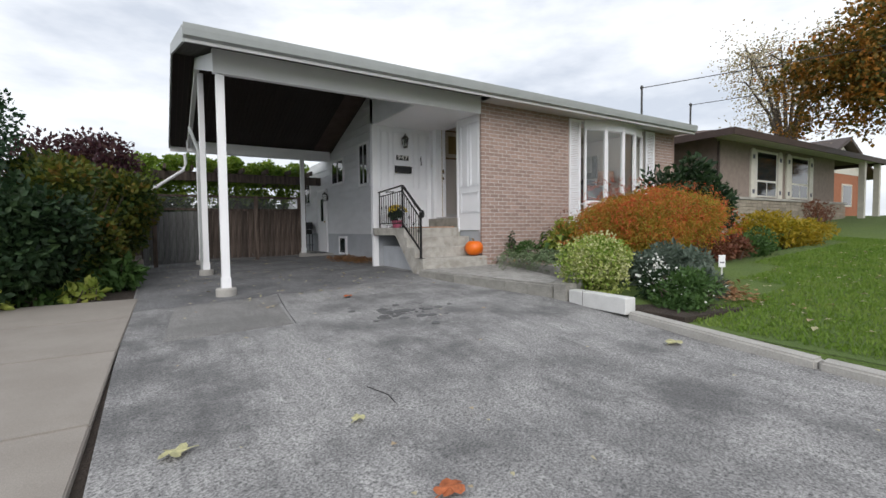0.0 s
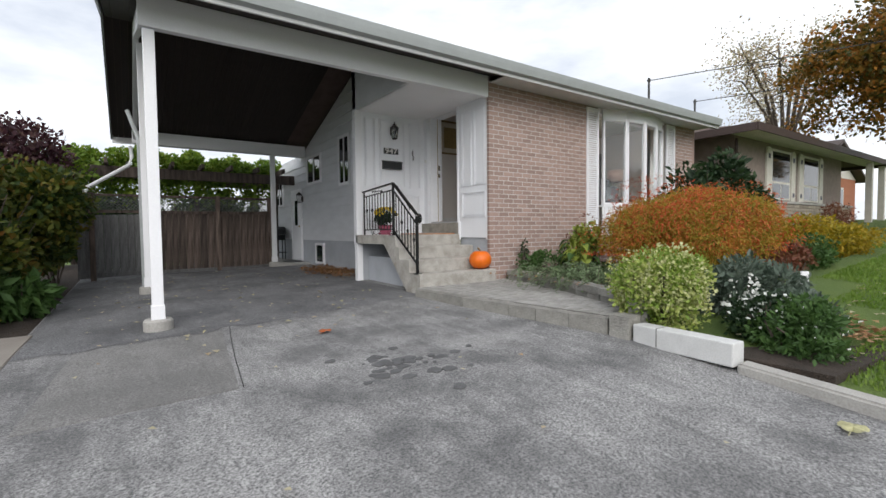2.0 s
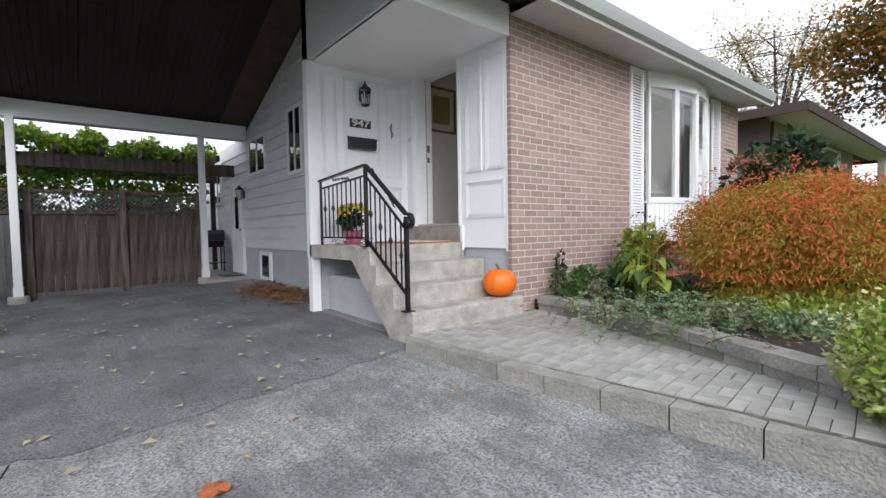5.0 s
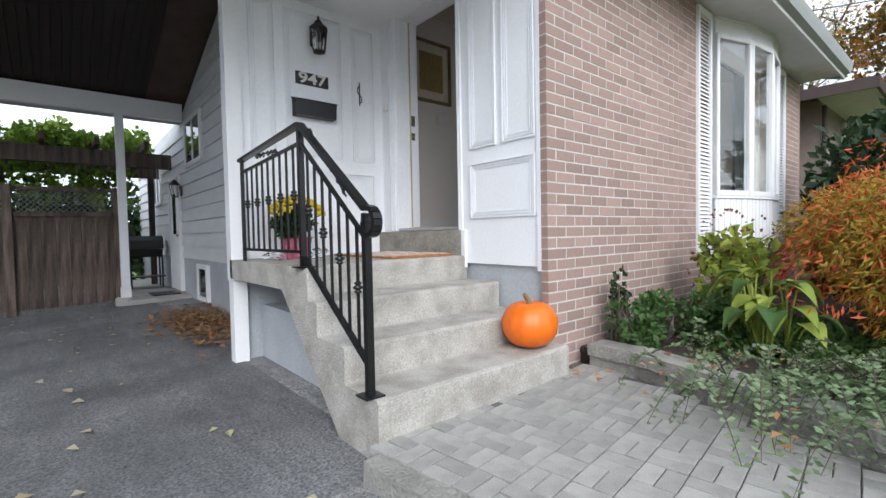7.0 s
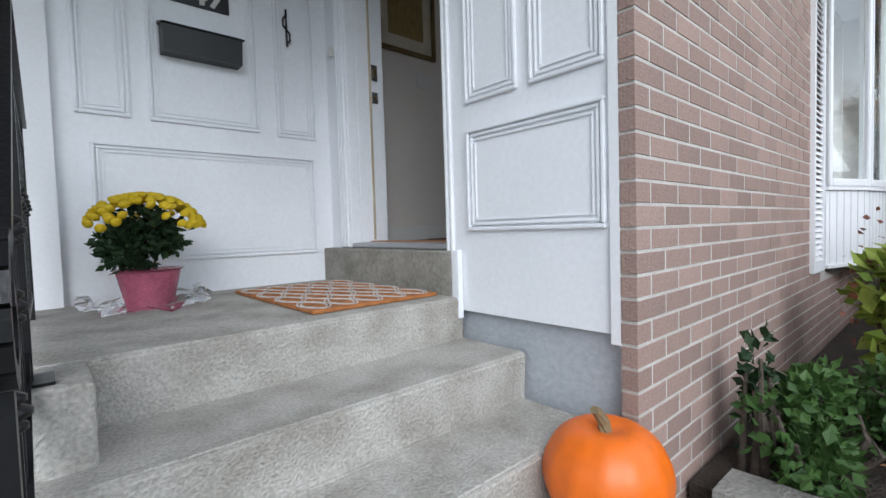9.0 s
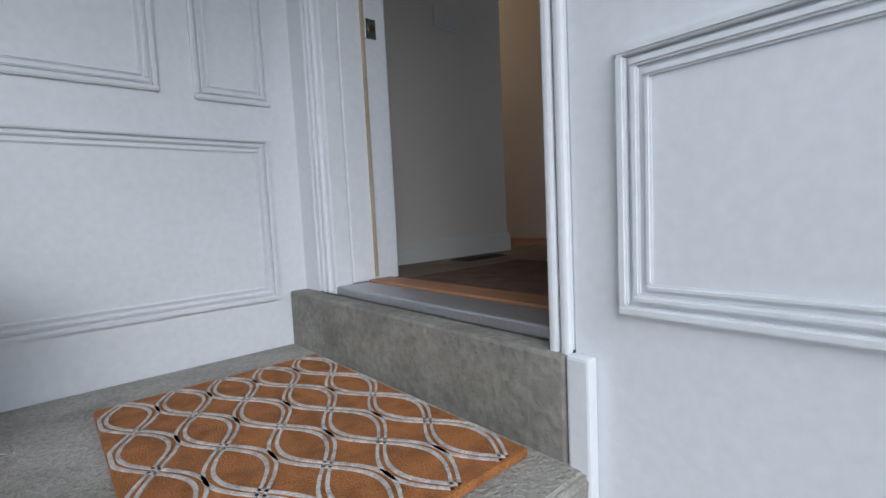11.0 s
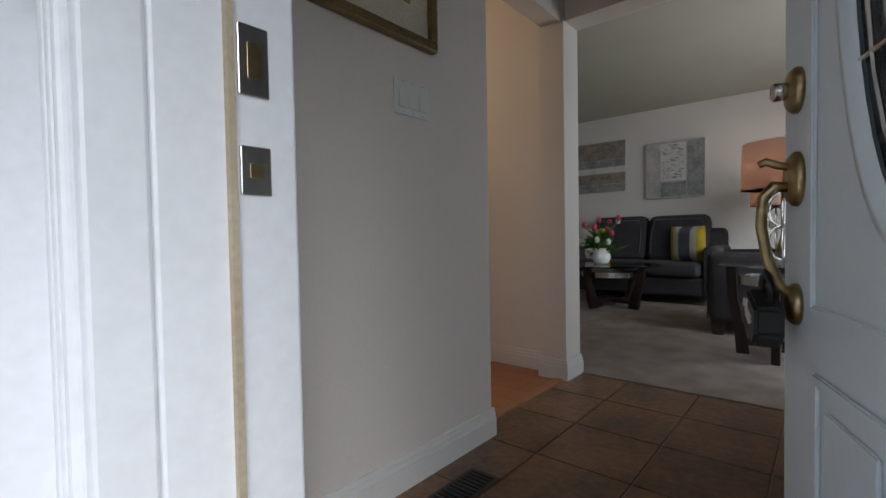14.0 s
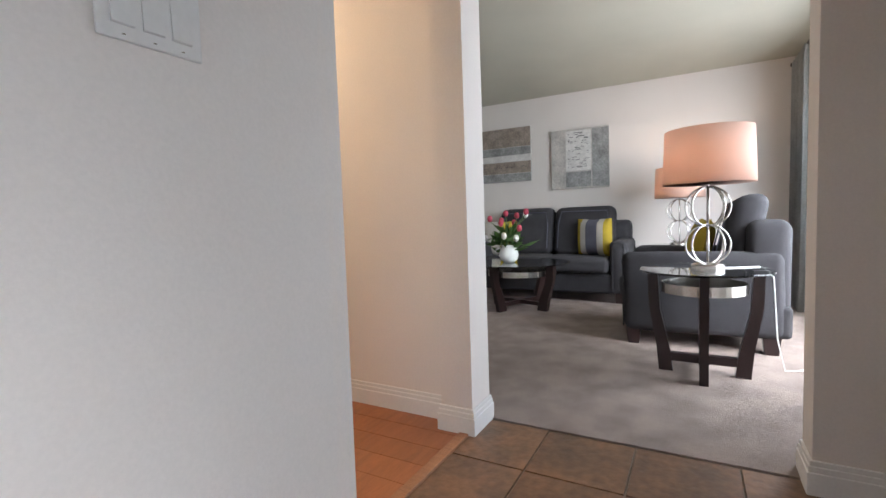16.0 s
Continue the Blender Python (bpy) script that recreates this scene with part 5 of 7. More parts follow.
# curtain on a rod by the bow window
rod = thing("curtain_rod", "dark metal curtain rod over the window", "curtain rod", (4.45, 0.6, 3.30))
part("pole", tube([(-1.3, 0, 0), (1.75, 0, 0)], 0.014, 10), BRONZE, rod)
part("finial", lathe([(0, -0.03), (0.028, -0.01), (0.028, 0.012), (0, 0.03)], 12, at=(1.77, 0, 0)), BRONZE, rod)
for x0, x1 in ((5.55, 6.2), (2.72, 3.0)):
    cur = thing("curtain", "pale grey patterned curtain hanging to the floor", "curtain", (x0, 0.6, FLOOR), group="window curtains")
    bm = bmesh.new()
    n = 60
    lo = [bm.verts.new(((x1 - x0) * i / n, 0.045 * math.sin(i * 0.85) + 0.01 * math.sin(i * 0.3), 0.012)) for i in range(n + 1)]
    hi = [bm.verts.new(((x1 - x0) * i / n, 0.03 * math.sin(i * 0.85), 2.33)) for i in range(n + 1)]
    for i in range(n):
        bm.faces.new((lo[i], lo[i + 1], hi[i + 1], hi[i]))
    bmesh.ops.solidify(bm, geom=list(bm.faces), thickness=0.004)
    part("drape", bm, CURTAIN, cur, smooth=True)


# ---- porch things ----
rail = thing("stair_railing", "black wrought iron railing with scrolls beside the steps", "railing", (-1.435, 0.64, 0.75))
RX = 0.0


def bar(nm, a, b, w=0.016, d=None, mt=IRON, parent=rail):
    a, b = Vector(a), Vector(b)
    d = d or w
    ax = (b - a).normalized()
    s = Vector((1, 0, 0))
    u = ax.cross(s).normalized()
    bm = bmesh.new()
    hexa(bm, [tuple(p + s * i * d / 2 + u * j * w / 2) for p in (a, b) for i, j in ((-1, -1), (1, -1), (1, 1), (-1, 1))])
    return part(nm, bm, mt, parent)


def knot(parent, x, y, z):
    bm = lathe([(0.008, -0.03), (0.018, -0.024), (0.018, -0.016), (0.010, -0.012), (0.024, -0.004), (0.024, 0.004), (0.010, 0.012), (0.018, 0.016), (0.018, 0.024), (0.008, 0.03)], 12, at=(x, y, z))
    part("collar", bm, IRON, parent, smooth=True)


H = 0.81
P_TOP = (RX, 0.0, H)
Y_BACK, Y_LOW, Z_LOW = 1.06, -0.70, -0.56
post_a = bar("post", (RX, 0, 0), (RX, 0, H), 0.032)
post_b = bar("post", (RX, Y_BACK, 0.0), (RX, Y_BACK, H - 0.06), 0.022)
post_c = bar("post", (RX, Y_LOW, Z_LOW), (RX, Y_LOW, Z_LOW + 0.84), 0.034)
part("foot_plate", box(RX - 0.05, RX + 0.05, -0.05, 0.05, 0, 0.008), IRON, rail)
part("foot_plate", box(RX - 0.05, RX + 0.05, Y_LOW - 0.05, Y_LOW + 0.05, Z_LOW, Z_LOW + 0.008), IRON, rail)
zc = Z_LOW + 0.84
bar("handrail", (RX, Y_BACK + 0.04, H - 0.06), (RX, 0, H + 0.005), 0.022, 0.045)
bar("handrail", (RX, 0, H + 0.005), (RX, Y_LOW, zc + 0.02), 0.022, 0.045)
bar("top_rail", (RX, Y_BACK, H - 0.15), (RX, 0, H - 0.10), 0.018)
bar("top_rail", (RX, 0, H - 0.10), (RX, Y_LOW, zc - 0.12), 0.018)
bar("bottom_rail", (RX, Y_BACK, 0.09), (RX, 0, 0.09), 0.018)
bar("bottom_rail", (RX, 0, 0.07), (RX, Y_LOW, Z_LOW + 0.14), 0.02, 0.026)
pts = [(RX, Y_LOW - 0.0, zc + 0.02)]
for k in range(15):
    a = math.pi / 2 - k * 0.42
    r = 0.075 * (1 - 0.045 * k)
    pts.append((RX, Y_LOW - 0.03 - r * math.cos(a), zc - 0.05 + r * math.sin(a)))
bm = bmesh.new()
for p, q in zip(pts, pts[1:]):
    a, b = Vector(p), Vector(q)
    if (b - a).length < 1e-4:
        continue
    u = (b - a).normalized().cross(Vector((1, 0, 0))) * 0.011
    s = Vector((0.0225, 0, 0))
    hexa(bm, [tuple(w + s * i + u * j) for w in (a, b) for i, j in ((-1, -1), (1, -1), (1, 1), (-1, 1))])
part("scroll_end", bm, IRON, rail)
for k in range(1, 10):
    y = Y_BACK * k / 10
    zt = H - 0.10 - 0.05 * k / 10
    b = bar("baluster", (RX, y, 0.09), (RX, y, zt), 0.012)
    if k % 2:
        knot(b, RX, y, 0.42)
for k in range(1, 8):
    u = k / 8
    y = Y_LOW * u
    zb, zt = 0.07 + (Z_LOW + 0.07) * u, H - 0.10 + (zc - 0.12 - H + 0.10) * u
    b = bar("baluster", (RX, y, zb), (RX, y, zt), 0.012)
    if k % 2:
        knot(b, RX, y, (zb + zt) / 2)
for cy, cz, sl in ((0.55, H - 0.09, 0.05), (-0.32, (H + zc) / 2 + 0.02, 0.98)):
    bm = bmesh.new()
    for s in (-1, 1):
        for m in (0.045, 0.11, 0.17):
            q = []
            for k in range(12):
                a = k * 0.5
                r = 0.026 * (1 - k / 14)
                dy = s * m + r * math.cos(a)
                q.append((RX, cy + dy, cz + r * math.sin(a) + sl * dy))
            tube(q, 0.005, 5, bm)
    tube([(RX, cy - 0.2, cz - 0.2 * sl), (RX, cy, cz + 0.012), (RX, cy + 0.2, cz + 0.2 * sl)], 0.005, 5, bm)
    part("scrollwork", bm, IRON, rail)

number = thing("house_number", "black plate with white house number on the porch wall", "house number", (-0.70, 2.05, 2.33))
part("plate", box(-0.155, 0.155, -0.012, 0.0, -0.055, 0.055, bevel=0.002), BLACK, number)
cu = bpy.data.curves.new("digits", "FONT")
cu.body, cu.size, cu.align_x, cu.align_y, cu.extrude, cu.offset = "947", 0.13, "CENTER", "CENTER", 0.002, 0.003
tmp = new("digits_text", cu)
dg = bpy.context.evaluated_depsgraph_get()
me = bpy.data.meshes.new_from_object(tmp.evaluated_get(dg))
bpy.data.objects.remove(tmp)
me.materials.clear()
me.materials.append(ART_WHITE)
dig = new("digits", me)
dig.parent = number
dig.matrix_local = pose(0, -0.015, 0, 90, 0, 0) @ Matrix.Diagonal((1.35, 1, 1, 1))
box_m = thing("mailbox", "black metal wall mailbox under the house number", "mailbox", (-0.70, 2.05, 1.985))
part("body", prism([(-0.085, 0.0), (0, 0.0), (0, 0.155), (-0.10, 0.14)], "x", -0.19, 0.19), BLACK, box_m)
part("lid", prism([(-0.112, 0.132), (-0.10, 0.128), (0, 0.150), (0, 0.168)], "x", -0.2, 0.2), BLACK, box_m)
wl_ = thing("wall_lantern", "dark bronze glass carriage lantern on the porch wall", "lantern", (-0.67, 2.05, 2.55))
part("back_plate", box(-0.04, 0.04, -0.015, 0.0, 0.08, 0.24, bevel=0.004), BRONZE, wl_)
part("arm", tube([(0, -0.01, 0.22), (0, -0.06, 0.27), (0, -0.10, 0.26)], 0.008, 8), BRONZE, wl_)
part("roof", lathe([(0.085, 0.2), (0.09, 0.205), (0.035, 0.255), (0.03, 0.275), (0.012, 0.285), (0.014, 0.31), (0, 0.33)], 6, at=(0, -0.10, 0)), BRONZE, wl_)
part("cage_floor", lathe([(0.02, -0.01), (0.055, 0.0), (0.06, 0.015), (0, 0.015)], 6, at=(0, -0.10, 0)), BRONZE, wl_)
for k in range(6):
    a = k * math.pi / 3
    part("cage_bar", tube([(0.055 * math.cos(a), -0.10 + 0.055 * math.sin(a), 0.01), (0.08 * math.cos(a), -0.10 + 0.08 * math.sin(a), 0.205)], 0.005, 5), BRONZE, wl_)
part("glass", lathe([(0.05, 0.015), (0.074, 0.2)], 6, at=(0, -0.10, 0)), GLASS, wl_)
part("candle", lathe([(0.014, 0.015), (0.014, 0.09), (0, 0.095)], 10, at=(0, -0.10, 0)), CERAMIC, wl_)
hook = thing("wall_hook", "small black iron ornament hook on the porch wall", "hook", (-0.22, 2.05, 2.28))
part("rod", tube([(0, -0.012, -0.10), (0, -0.012, 0.12)], 0.006, 6), IRON, hook)
part("curl", tube([(0, -0.012, -0.08), (0.02, -0.014, -0.06), (0.02, -0.014, -0.02), (-0.02, -0.014, 0.02), (-0.02, -0.014, 0.06), (0, -0.012, 0.09)], 0.006, 6), IRON, hook)
bell = thing("door_bell", "small pale door bell button on the casing", "door bell", (0.012, 1.955, 2.18))
part("button", box(-0.006, 0.026, -0.012, 0.012, -0.03, 0.03, bevel=0.004), TRIM, bell)

# doormat with a lattice of white double lines
dm = thing("doormat", "orange coir doormat with white lattice lines on the landing", "doormat", (-0.36, 1.36, 0.752))
part("coir", box(-0.30, 0.30, -0.46, 0.44, 0, 0.016, bevel=0.004), COIR, dm)
bm = bmesh.new()
for k in range(5):
    for s in (-1, 1):
        for off in (-0.0085, 0.0085):
            q = []
            for i in range(61):
                y = -0.45 + 0.88 * i / 60
                x = -0.24 + 0.12 * k + s * 0.052 * math.sin((y + 0.45) / 0.22 * math.pi) + off
                q.append((max(-0.295, min(0.295, x)), y))
            for (x0, y0), (x1, y1) in zip(q, q[1:]):
                hexa(bm, [(x0 - 0.004, y0, 0.0155), (x0 + 0.004, y0, 0.0155), (x1 + 0.004, y1, 0.0155), (x1 - 0.004, y1, 0.0155), (x0 - 0.004, y0, 0.0185), (x0 + 0.004, y0, 0.0185), (x1 + 0.004, y1, 0.0185), (x1 - 0.004, y1, 0.0185)])
part("lattice_print", bm, MATLINE, dm, "white printed lattice")

# pumpkin on the first step
pk = thing("pumpkin", "large smooth orange pumpkin on the bottom step", "pumpkin", (-0.21, 0.0, 0.19))
bm = bmesh.new()
n, mseg = 64, 20
rings = []
for j in range(mseg + 1):
    u = math.pi * j / mseg
    row = []
    for i in range(n):
        a = 2 * math.pi * i / n
        rib = 1 - 0.045 * abs(math.sin(a * 6)) ** 0.4 * 0 - 0.04 * (1 - abs(math.sin(a * 6.5)) ** 0.5)
        r = 0.155 * rib * math.sin(u) ** 0.82
        z = 0.135 - 0.135 * math.cos(u) - 0.03 * math.exp(-((math.sin(u) / 0.25) ** 2)) * (1 if j > mseg / 2 else -0.5)
        row.append(bm.verts.new((r * math.cos(a), r * math.sin(a), max(0.0, z))))
    rings.append(row)
for a, b in zip(rings, rings[1:]):
    for i in range(n):
        bm.faces.new((a[i], a[(i + 1) % n], b[(i + 1) % n], b[i]))
part("skin", bm, PUMPKIN, pk, smooth=True)
pk.scale = (1.16, 1.16, 1.12)
part("stalk", tube([(0, 0, 0.235), (0.0, 0.005, 0.265), (-0.02, 0.01, 0.295), (-0.035, 0.01, 0.305)], 0.018, 8, taper=0.6), STALK, pk)

# potted chrysanthemum in foil and clear wrap
mum = thing("potted_mum", "yellow chrysanthemum pot in pink foil and clear wrap", "potted plant", (-1.05, 1.66, 0.752))
part("pot", lathe([(0.08, 0), (0.11, 0.15), (0.125, 0.16), (0.10, 0.16), (0, 0.13)], 24), REDFOIL, mum)
rng = np.random.default_rng(11)
p, d = blob_points(1500, (0, 0, 0.29), (0.2, 0.2, 0.16), rng, 9, 0.3)
v, q = leaf_quads(p, d, np.full(1500, 0.022), rng, 1.8)
mesh_np("foliage", v, q, L_DARK, mum, kind="stuff")
mum.scale = (1.1, 1.1, 1.05)
for k in range(130):
    a, u = rng.uniform(0, 6.28), rng.uniform(0.05, 1.45)
    c = (0.2 * math.sin(u) * math.cos(a), 0.2 * math.sin(u) * math.sin(a), 0.29 + 0.16 * math.cos(u) + 0.01)
    if k == 0:
        fl = part("flower", lathe([(0.0, -0.010), (0.014, -0.004), (0.019, 0.004), (0.013, 0.013), (0, 0.017)], 9), L_YPETAL, mum)
        fm = fl.data
    else:
        fl = new("flower", fm)
        fl.parent = mum
    fl.location = c
    fl.rotation_euler = (u * math.sin(a) * -0.8, u * math.cos(a) * 0.8, a)
bm = bmesh.new()
rr = []
for j, (r, z) in enumerate(((0.12, 0.004), (0.15, 0.02), (0.19, 0.012), (0.22, 0.04), (0.21, 0.07))):
    rr.append([bm.verts.new((r * (1 + 0.2 * math.sin(i * 2.3 + j)) * math.cos(i * 0.3491), r * (1 + 0.2 * math.sin(i * 1.7 + j)) * math.sin(i * 0.3491), z + 0.012 * math.sin(i * 2.1))) for i in range(18)])
for a, b in zip(rr, rr[1:]):
    for i in range(18):
        bm.faces.new((a[i], a[(i + 1) % 18], b[(i + 1) % 18], b[i]))
w = part("wrap", bm, CLEARWRAP, mum, "crumpled clear plastic wrap")

# ---- patio, walls and blocks of the front garden ----
patio = tagged(new("patio"), "grey concrete pavers laid in basket weave before the steps", "patio", kind="structure")
outline = [(-1.45, -0.14), (0.30, -0.02), (0.28, -0.30), (-0.42, -2.55), (-0.75, -3.2), (-1.15, -3.25)]
part("paver_bed", prism(outline, "z", -0.3, -0.009), JOINT, patio)


def inside_patio(x, y):
    left = -1.40 + (y + 0.16) / -3.09 * 0.30
    right = 0.30 + (y + 0.16) / 2.39 * 0.72 if y > -2.55 else -0.42 + (y + 2.55) / 0.65 * 0.33
    return left - 0.05 < x < right + 0.02 and -3.2 < y < (-0.12 if x < 0.02 else -0.05)


pm = {}
for o in ("h", "v"):
    sx, sy = (0.1545, 0.075) if o == "h" else (0.075, 0.1545)
    bm = box(-sx / 2, sx / 2, -sy / 2, sy / 2, -0.06, 0.0)
    bmesh.ops.bevel(bm, geom=[e for e in bm.edges if e.verts[0].co.z > -0.01 and e.verts[1].co.z > -0.01], offset=0.0025, segments=1, affect="EDGES")
    o_ = part("paver", bm, PAVER, patio)
    pm[o] = o_.data
    bpy.data.objects.remove(o_)
random.seed(5)
ca, sa = math.cos(radians(7)), math.sin(radians(7))
for i in range(-6, 20):
    for j in range(-4, 26):
        o = "h" if (i + j) % 2 else "v"
        for k in (-0.04, 0.04):
            lx, ly = i * 0.16, j * 0.16
            lx, ly = (lx, ly + k) if o == "h" else (lx + k, ly)
            x, y = -1.4 + lx * ca + ly * sa, -0.2 + lx * sa - ly * ca
            if inside_patio(x, y):
                ob = new("paver", pm[o])
                ob.parent = patio
                ob.location = (x, y, random.uniform(-0.003, 0.003))
                ob.rotation_euler = (random.gauss(0, 0.006), random.gauss(0, 0.006), -radians(-7) + random.gauss(0, 0.01))


def stone_row(owner, pts, width, z0, z1, ln, nm="stone", mt=WALLSTONE, seed=1):
    """Rough-faced blocks set end to end along a line."""
    random.seed(seed)
    for (x0, y0), (x1, y1) in zip(pts, pts[1:]):
        L = math.hypot(x1 - x0, y1 - y0)
        n = max(1, round(L / ln))
        a = math.atan2(y1 - y0, x1 - x0)
        for k in range(n):
            bm = box(-L / n / 2 + 0.004, L / n / 2 - 0.004, -width / 2, width / 2, z0, z1)
            bmesh.ops.subdivide_edges(bm, edges=bm.edges, cuts=2, use_grid_fill=True)
            for v in bm.verts:
                v.co += Vector((0, 0.012 * noise.noise(v.co * 9 + Vector((k * 3, seed, 0))), 0.006 * noise.noise(v.co * 8 + Vector((0, k * 5, 0)))))
            ob = part(nm, bm, mt, owner)
            t = (k + 0.5) / n
            ob.matrix_world = pose(x0 + (x1 - x0) * t, y0 + (y1 - y0) * t, 0, 0, 0, math.degrees(a))


edge = tagged(new("patio_edge"), "row of rough concrete edging blocks along the patio", "edging", kind="structure")
stone_row(edge, [(-1.47, -0.2), (-1.40, -1.2), (-1.27, -2.3), (-1.17, -3.1)], 0.2, -0.32, -0.012, 0.42, "edging_block", WALLSTONE, 2)
stone_row(edge, [(-1.16, -3.12), (-1.15, -3.32)], 0.2, -0.32, 0.03, 0.2, "edging_block", WALLSTONE, 3)
gw = tagged(new("garden_wall"), "low curved garden wall of rough grey blocks", "garden wall", kind="structure")
curve = [(0.36, -0.12), (0.36, -0.45), (0.22, -0.95), (0.0, -1.5), (-0.22, -2.0), (-0.42, -2.5), (-0.7, -3.1), (-1.0, -3.25)]
stone_row(gw, curve, 0.17, -0.05, 0.065, 0.3, "wall_stone", WALLSTONE, 4)
stone_row(gw, curve, 0.2, 0.07, 0.15, 0.42, "cap_stone", WALLSTONE, 5)
wb = thing("concrete_block", "long pale grey concrete block edging the flower bed", "block", (-1.175, -3.77, gz(-1.2, -3.8)))
bm = box(-0.08, 0.08, -0.42, 0.42, 0, 0.18, bevel=0.012)
o = part("block", bm, WHITEBLOCK, wb)
wb.rotation_euler = (0, 0, radians(-4))
part("joint_line", box(-0.082, 0.082, 0.19, 0.196, 0.002, 0.182), JOINT, wb)

# ---- fence, pergola and yard ----
fence = tagged(new("fence"), "weathered board fence with lattice top behind the carport", "fence", kind="structure")
FY = 6.8
random.seed(8)
fx = -1.78
me_b = {}
while fx > -5.7:
    w = random.choice((0.13, 0.15, 0.16))
    grey = fx < -4.30
    key = (w, grey)
    if key not in me_b:
        b0 = part("board", box(-w / 2 + 0.003, w / 2 - 0.003, -0.012, 0.012, 0, 1.38), FENCEGREY if grey else FENCEWOOD, fence)
        me_b[key] = b0.data
    else:
        b0 = new("board", me_b[key])
        b0.parent = fence
    b0.location = (fx - w / 2, FY + random.uniform(-0.012, 0.012), gz(fx, FY) + 0.06)
    fx -= w
for x in (-1.78, -3.01, -4.30, -5.5):
    part("fence_post", box(x - 0.05, x + 0.05, FY - 0.07, FY + 0.03, gz(x, FY), 1.72, bevel=0.006), FENCEWOOD, fence)
part("fence_rail", box(-5.7, -1.75, FY - 0.04, FY + 0.03, 1.65, 1.70), FENCEWOOD, fence)
part("fence_rail", box(-5.7, -1.75, FY - 0.045, FY + 0.03, 1.28, 1.34), FENCEWOOD, fence)
part("fence_rail", box(-5.7, -1.75, FY - 0.03, FY + 0.03, -0.12, -0.04), FENCEGREY, fence)
bm = bmesh.new()
for k in range(62):
    x = -5.7 + k * 0.07
    for s, yy in ((1, FY - 0.012), (-1, FY + 0.008)):
        xa, xb = x, x + s * 0.31
        if min(xa, xb) < -5.7 or max(xa, xb) > -1.8:
            continue
        hexa(bm, [(xa - 0.009, yy, 1.34), (xa + 0.009, yy, 1.34), (xa + 0.009, yy + 0.006, 1.34), (xa - 0.009, yy + 0.006, 1.34), (xb - 0.009, yy, 1.65), (xb + 0.009, yy, 1.65), (xb + 0.009, yy + 0.006, 1.65), (xb - 0.009, yy + 0.006, 1.65)])
part("lattice", bm, FENCEGREY, fence)
wall("yard_backdrop_hedge", -6.5, -0.9, 14.5, 14.9, -0.3, 1.2, FENCEWOOD, "dark far fence across the back yard", "fence")
perg = thing("pergola", "dark timber pergola overgrown with vines behind the fence", "pergola", (-3.4, 8.2, -0.1))
for y in (-0.7, 0.9):
    part("beam", box(-2.6, 2.5, y - 0.05, y + 0.05, 2.25, 2.5), FENCEWOOD, perg)
for k in range(8):
    part("rafter", box(-2.5 + k * 0.65, -2.44 + k * 0.65, -1.2, 1.6, 2.51, 2.63), FENCEWOOD, perg)
for x in (-2.4, 0.2, 2.4):
    part("post", box(x - 0.05, x + 0.05, 0.85, 0.95, 0, 2.25), FENCEWOOD, perg)
vine = thing("grape_vine", "bright green vine covering the pergola", "vine", (-3.4, 8.2, -0.1))
rng = np.random.default_rng(21)
P_, D_ = [], []
for cx in np.arange(-2.6, 2.3, 0.45):
    p, d = blob_points(1000, (cx, rng.uniform(-0.2, 0.3), 2.72 + rng.uniform(-0.1, 0.16)), (0.5, 1.1, 0.33), rng, 6, 0.4)
    P_.append(p)
    D_.append(d)
for k in range(90):
    c = np.array((rng.uniform(-2.6, 1.9), -0.42 + rng.uniform(-0.15, 0.15), rng.uniform(1.85, 2.3)))
    P_.append(c + rng.normal(0, 1, (40, 3)) * (0.09, 0.06, 0.14))
    D_.append(rng.normal(0, 1, (40, 3)))
v, q = leaf_quads(np.concatenate(P_), np.concatenate(D_), np.full(sum(len(a) for a in P_), 0.075), rng, 1.2)
mesh_np("foliage", v, q, L_VINE, vine, kind="stuff")
bm = bmesh.new()
for x in (-2.3, -0.4, 1.6):
    tube([(x, 0.7, 0), (x + 0.1, 0.75, 1.2), (x - 0.05, 0.4, 2.3), (x + 0.3, 0, 2.7)], 0.03, 6, bm, 0.4)
part("stems", bm, BARK, vine)
grill = thing("barbecue_grill", "black lidded barbecue on a stand by the wall", "barbecue", (-1.22, 8.45, 0.0))
part("lid", prism([(-0.18, 0.74), (0.18, 0.74), (0.17, 0.9), (0.08, 0.98), (-0.08, 0.98), (-0.17, 0.9)], "x", -0.28, 0.28), BLACK, grill)
part("firebox", prism([(-0.18, 0.735), (0.18, 0.735), (0.12, 0.58), (-0.12, 0.58)], "x", -0.26, 0.26), BLACK, grill)
for x in (-0.25, 0.25):
    for y in (-0.15, 0.15):
        part("leg", tube([(x, y, 0), (x, y, 0.62)], 0.014, 6), BLACK, grill)
part("shelf", box(-0.3, 0.3, -0.2, 0.2, 0.2, 0.22), BLACK, grill)
sl = thing("side_lantern", "dark glass lantern by the side door", "lantern", (SX - 0.02, 6.84, 1.66))
part("back_plate", box(-0.02, 0.0, -0.04, 0.04, -0.02, 0.14), BRONZE, sl)
part("roof", lathe([(0.08, 0.16), (0.085, 0.165), (0.02, 0.24), (0, 0.25)], 6, at=(-0.10, 0, 0)), BRONZE, sl)
for k in range(6):
    a = k * math.pi / 3
    part("cage_bar", tube([(-0.10 + 0.05 * math.cos(a), 0.05 * math.sin(a), -0.04), (-0.10 + 0.075 * math.cos(a), 0.075 * math.sin(a), 0.165)], 0.005, 5), BRONZE, sl)
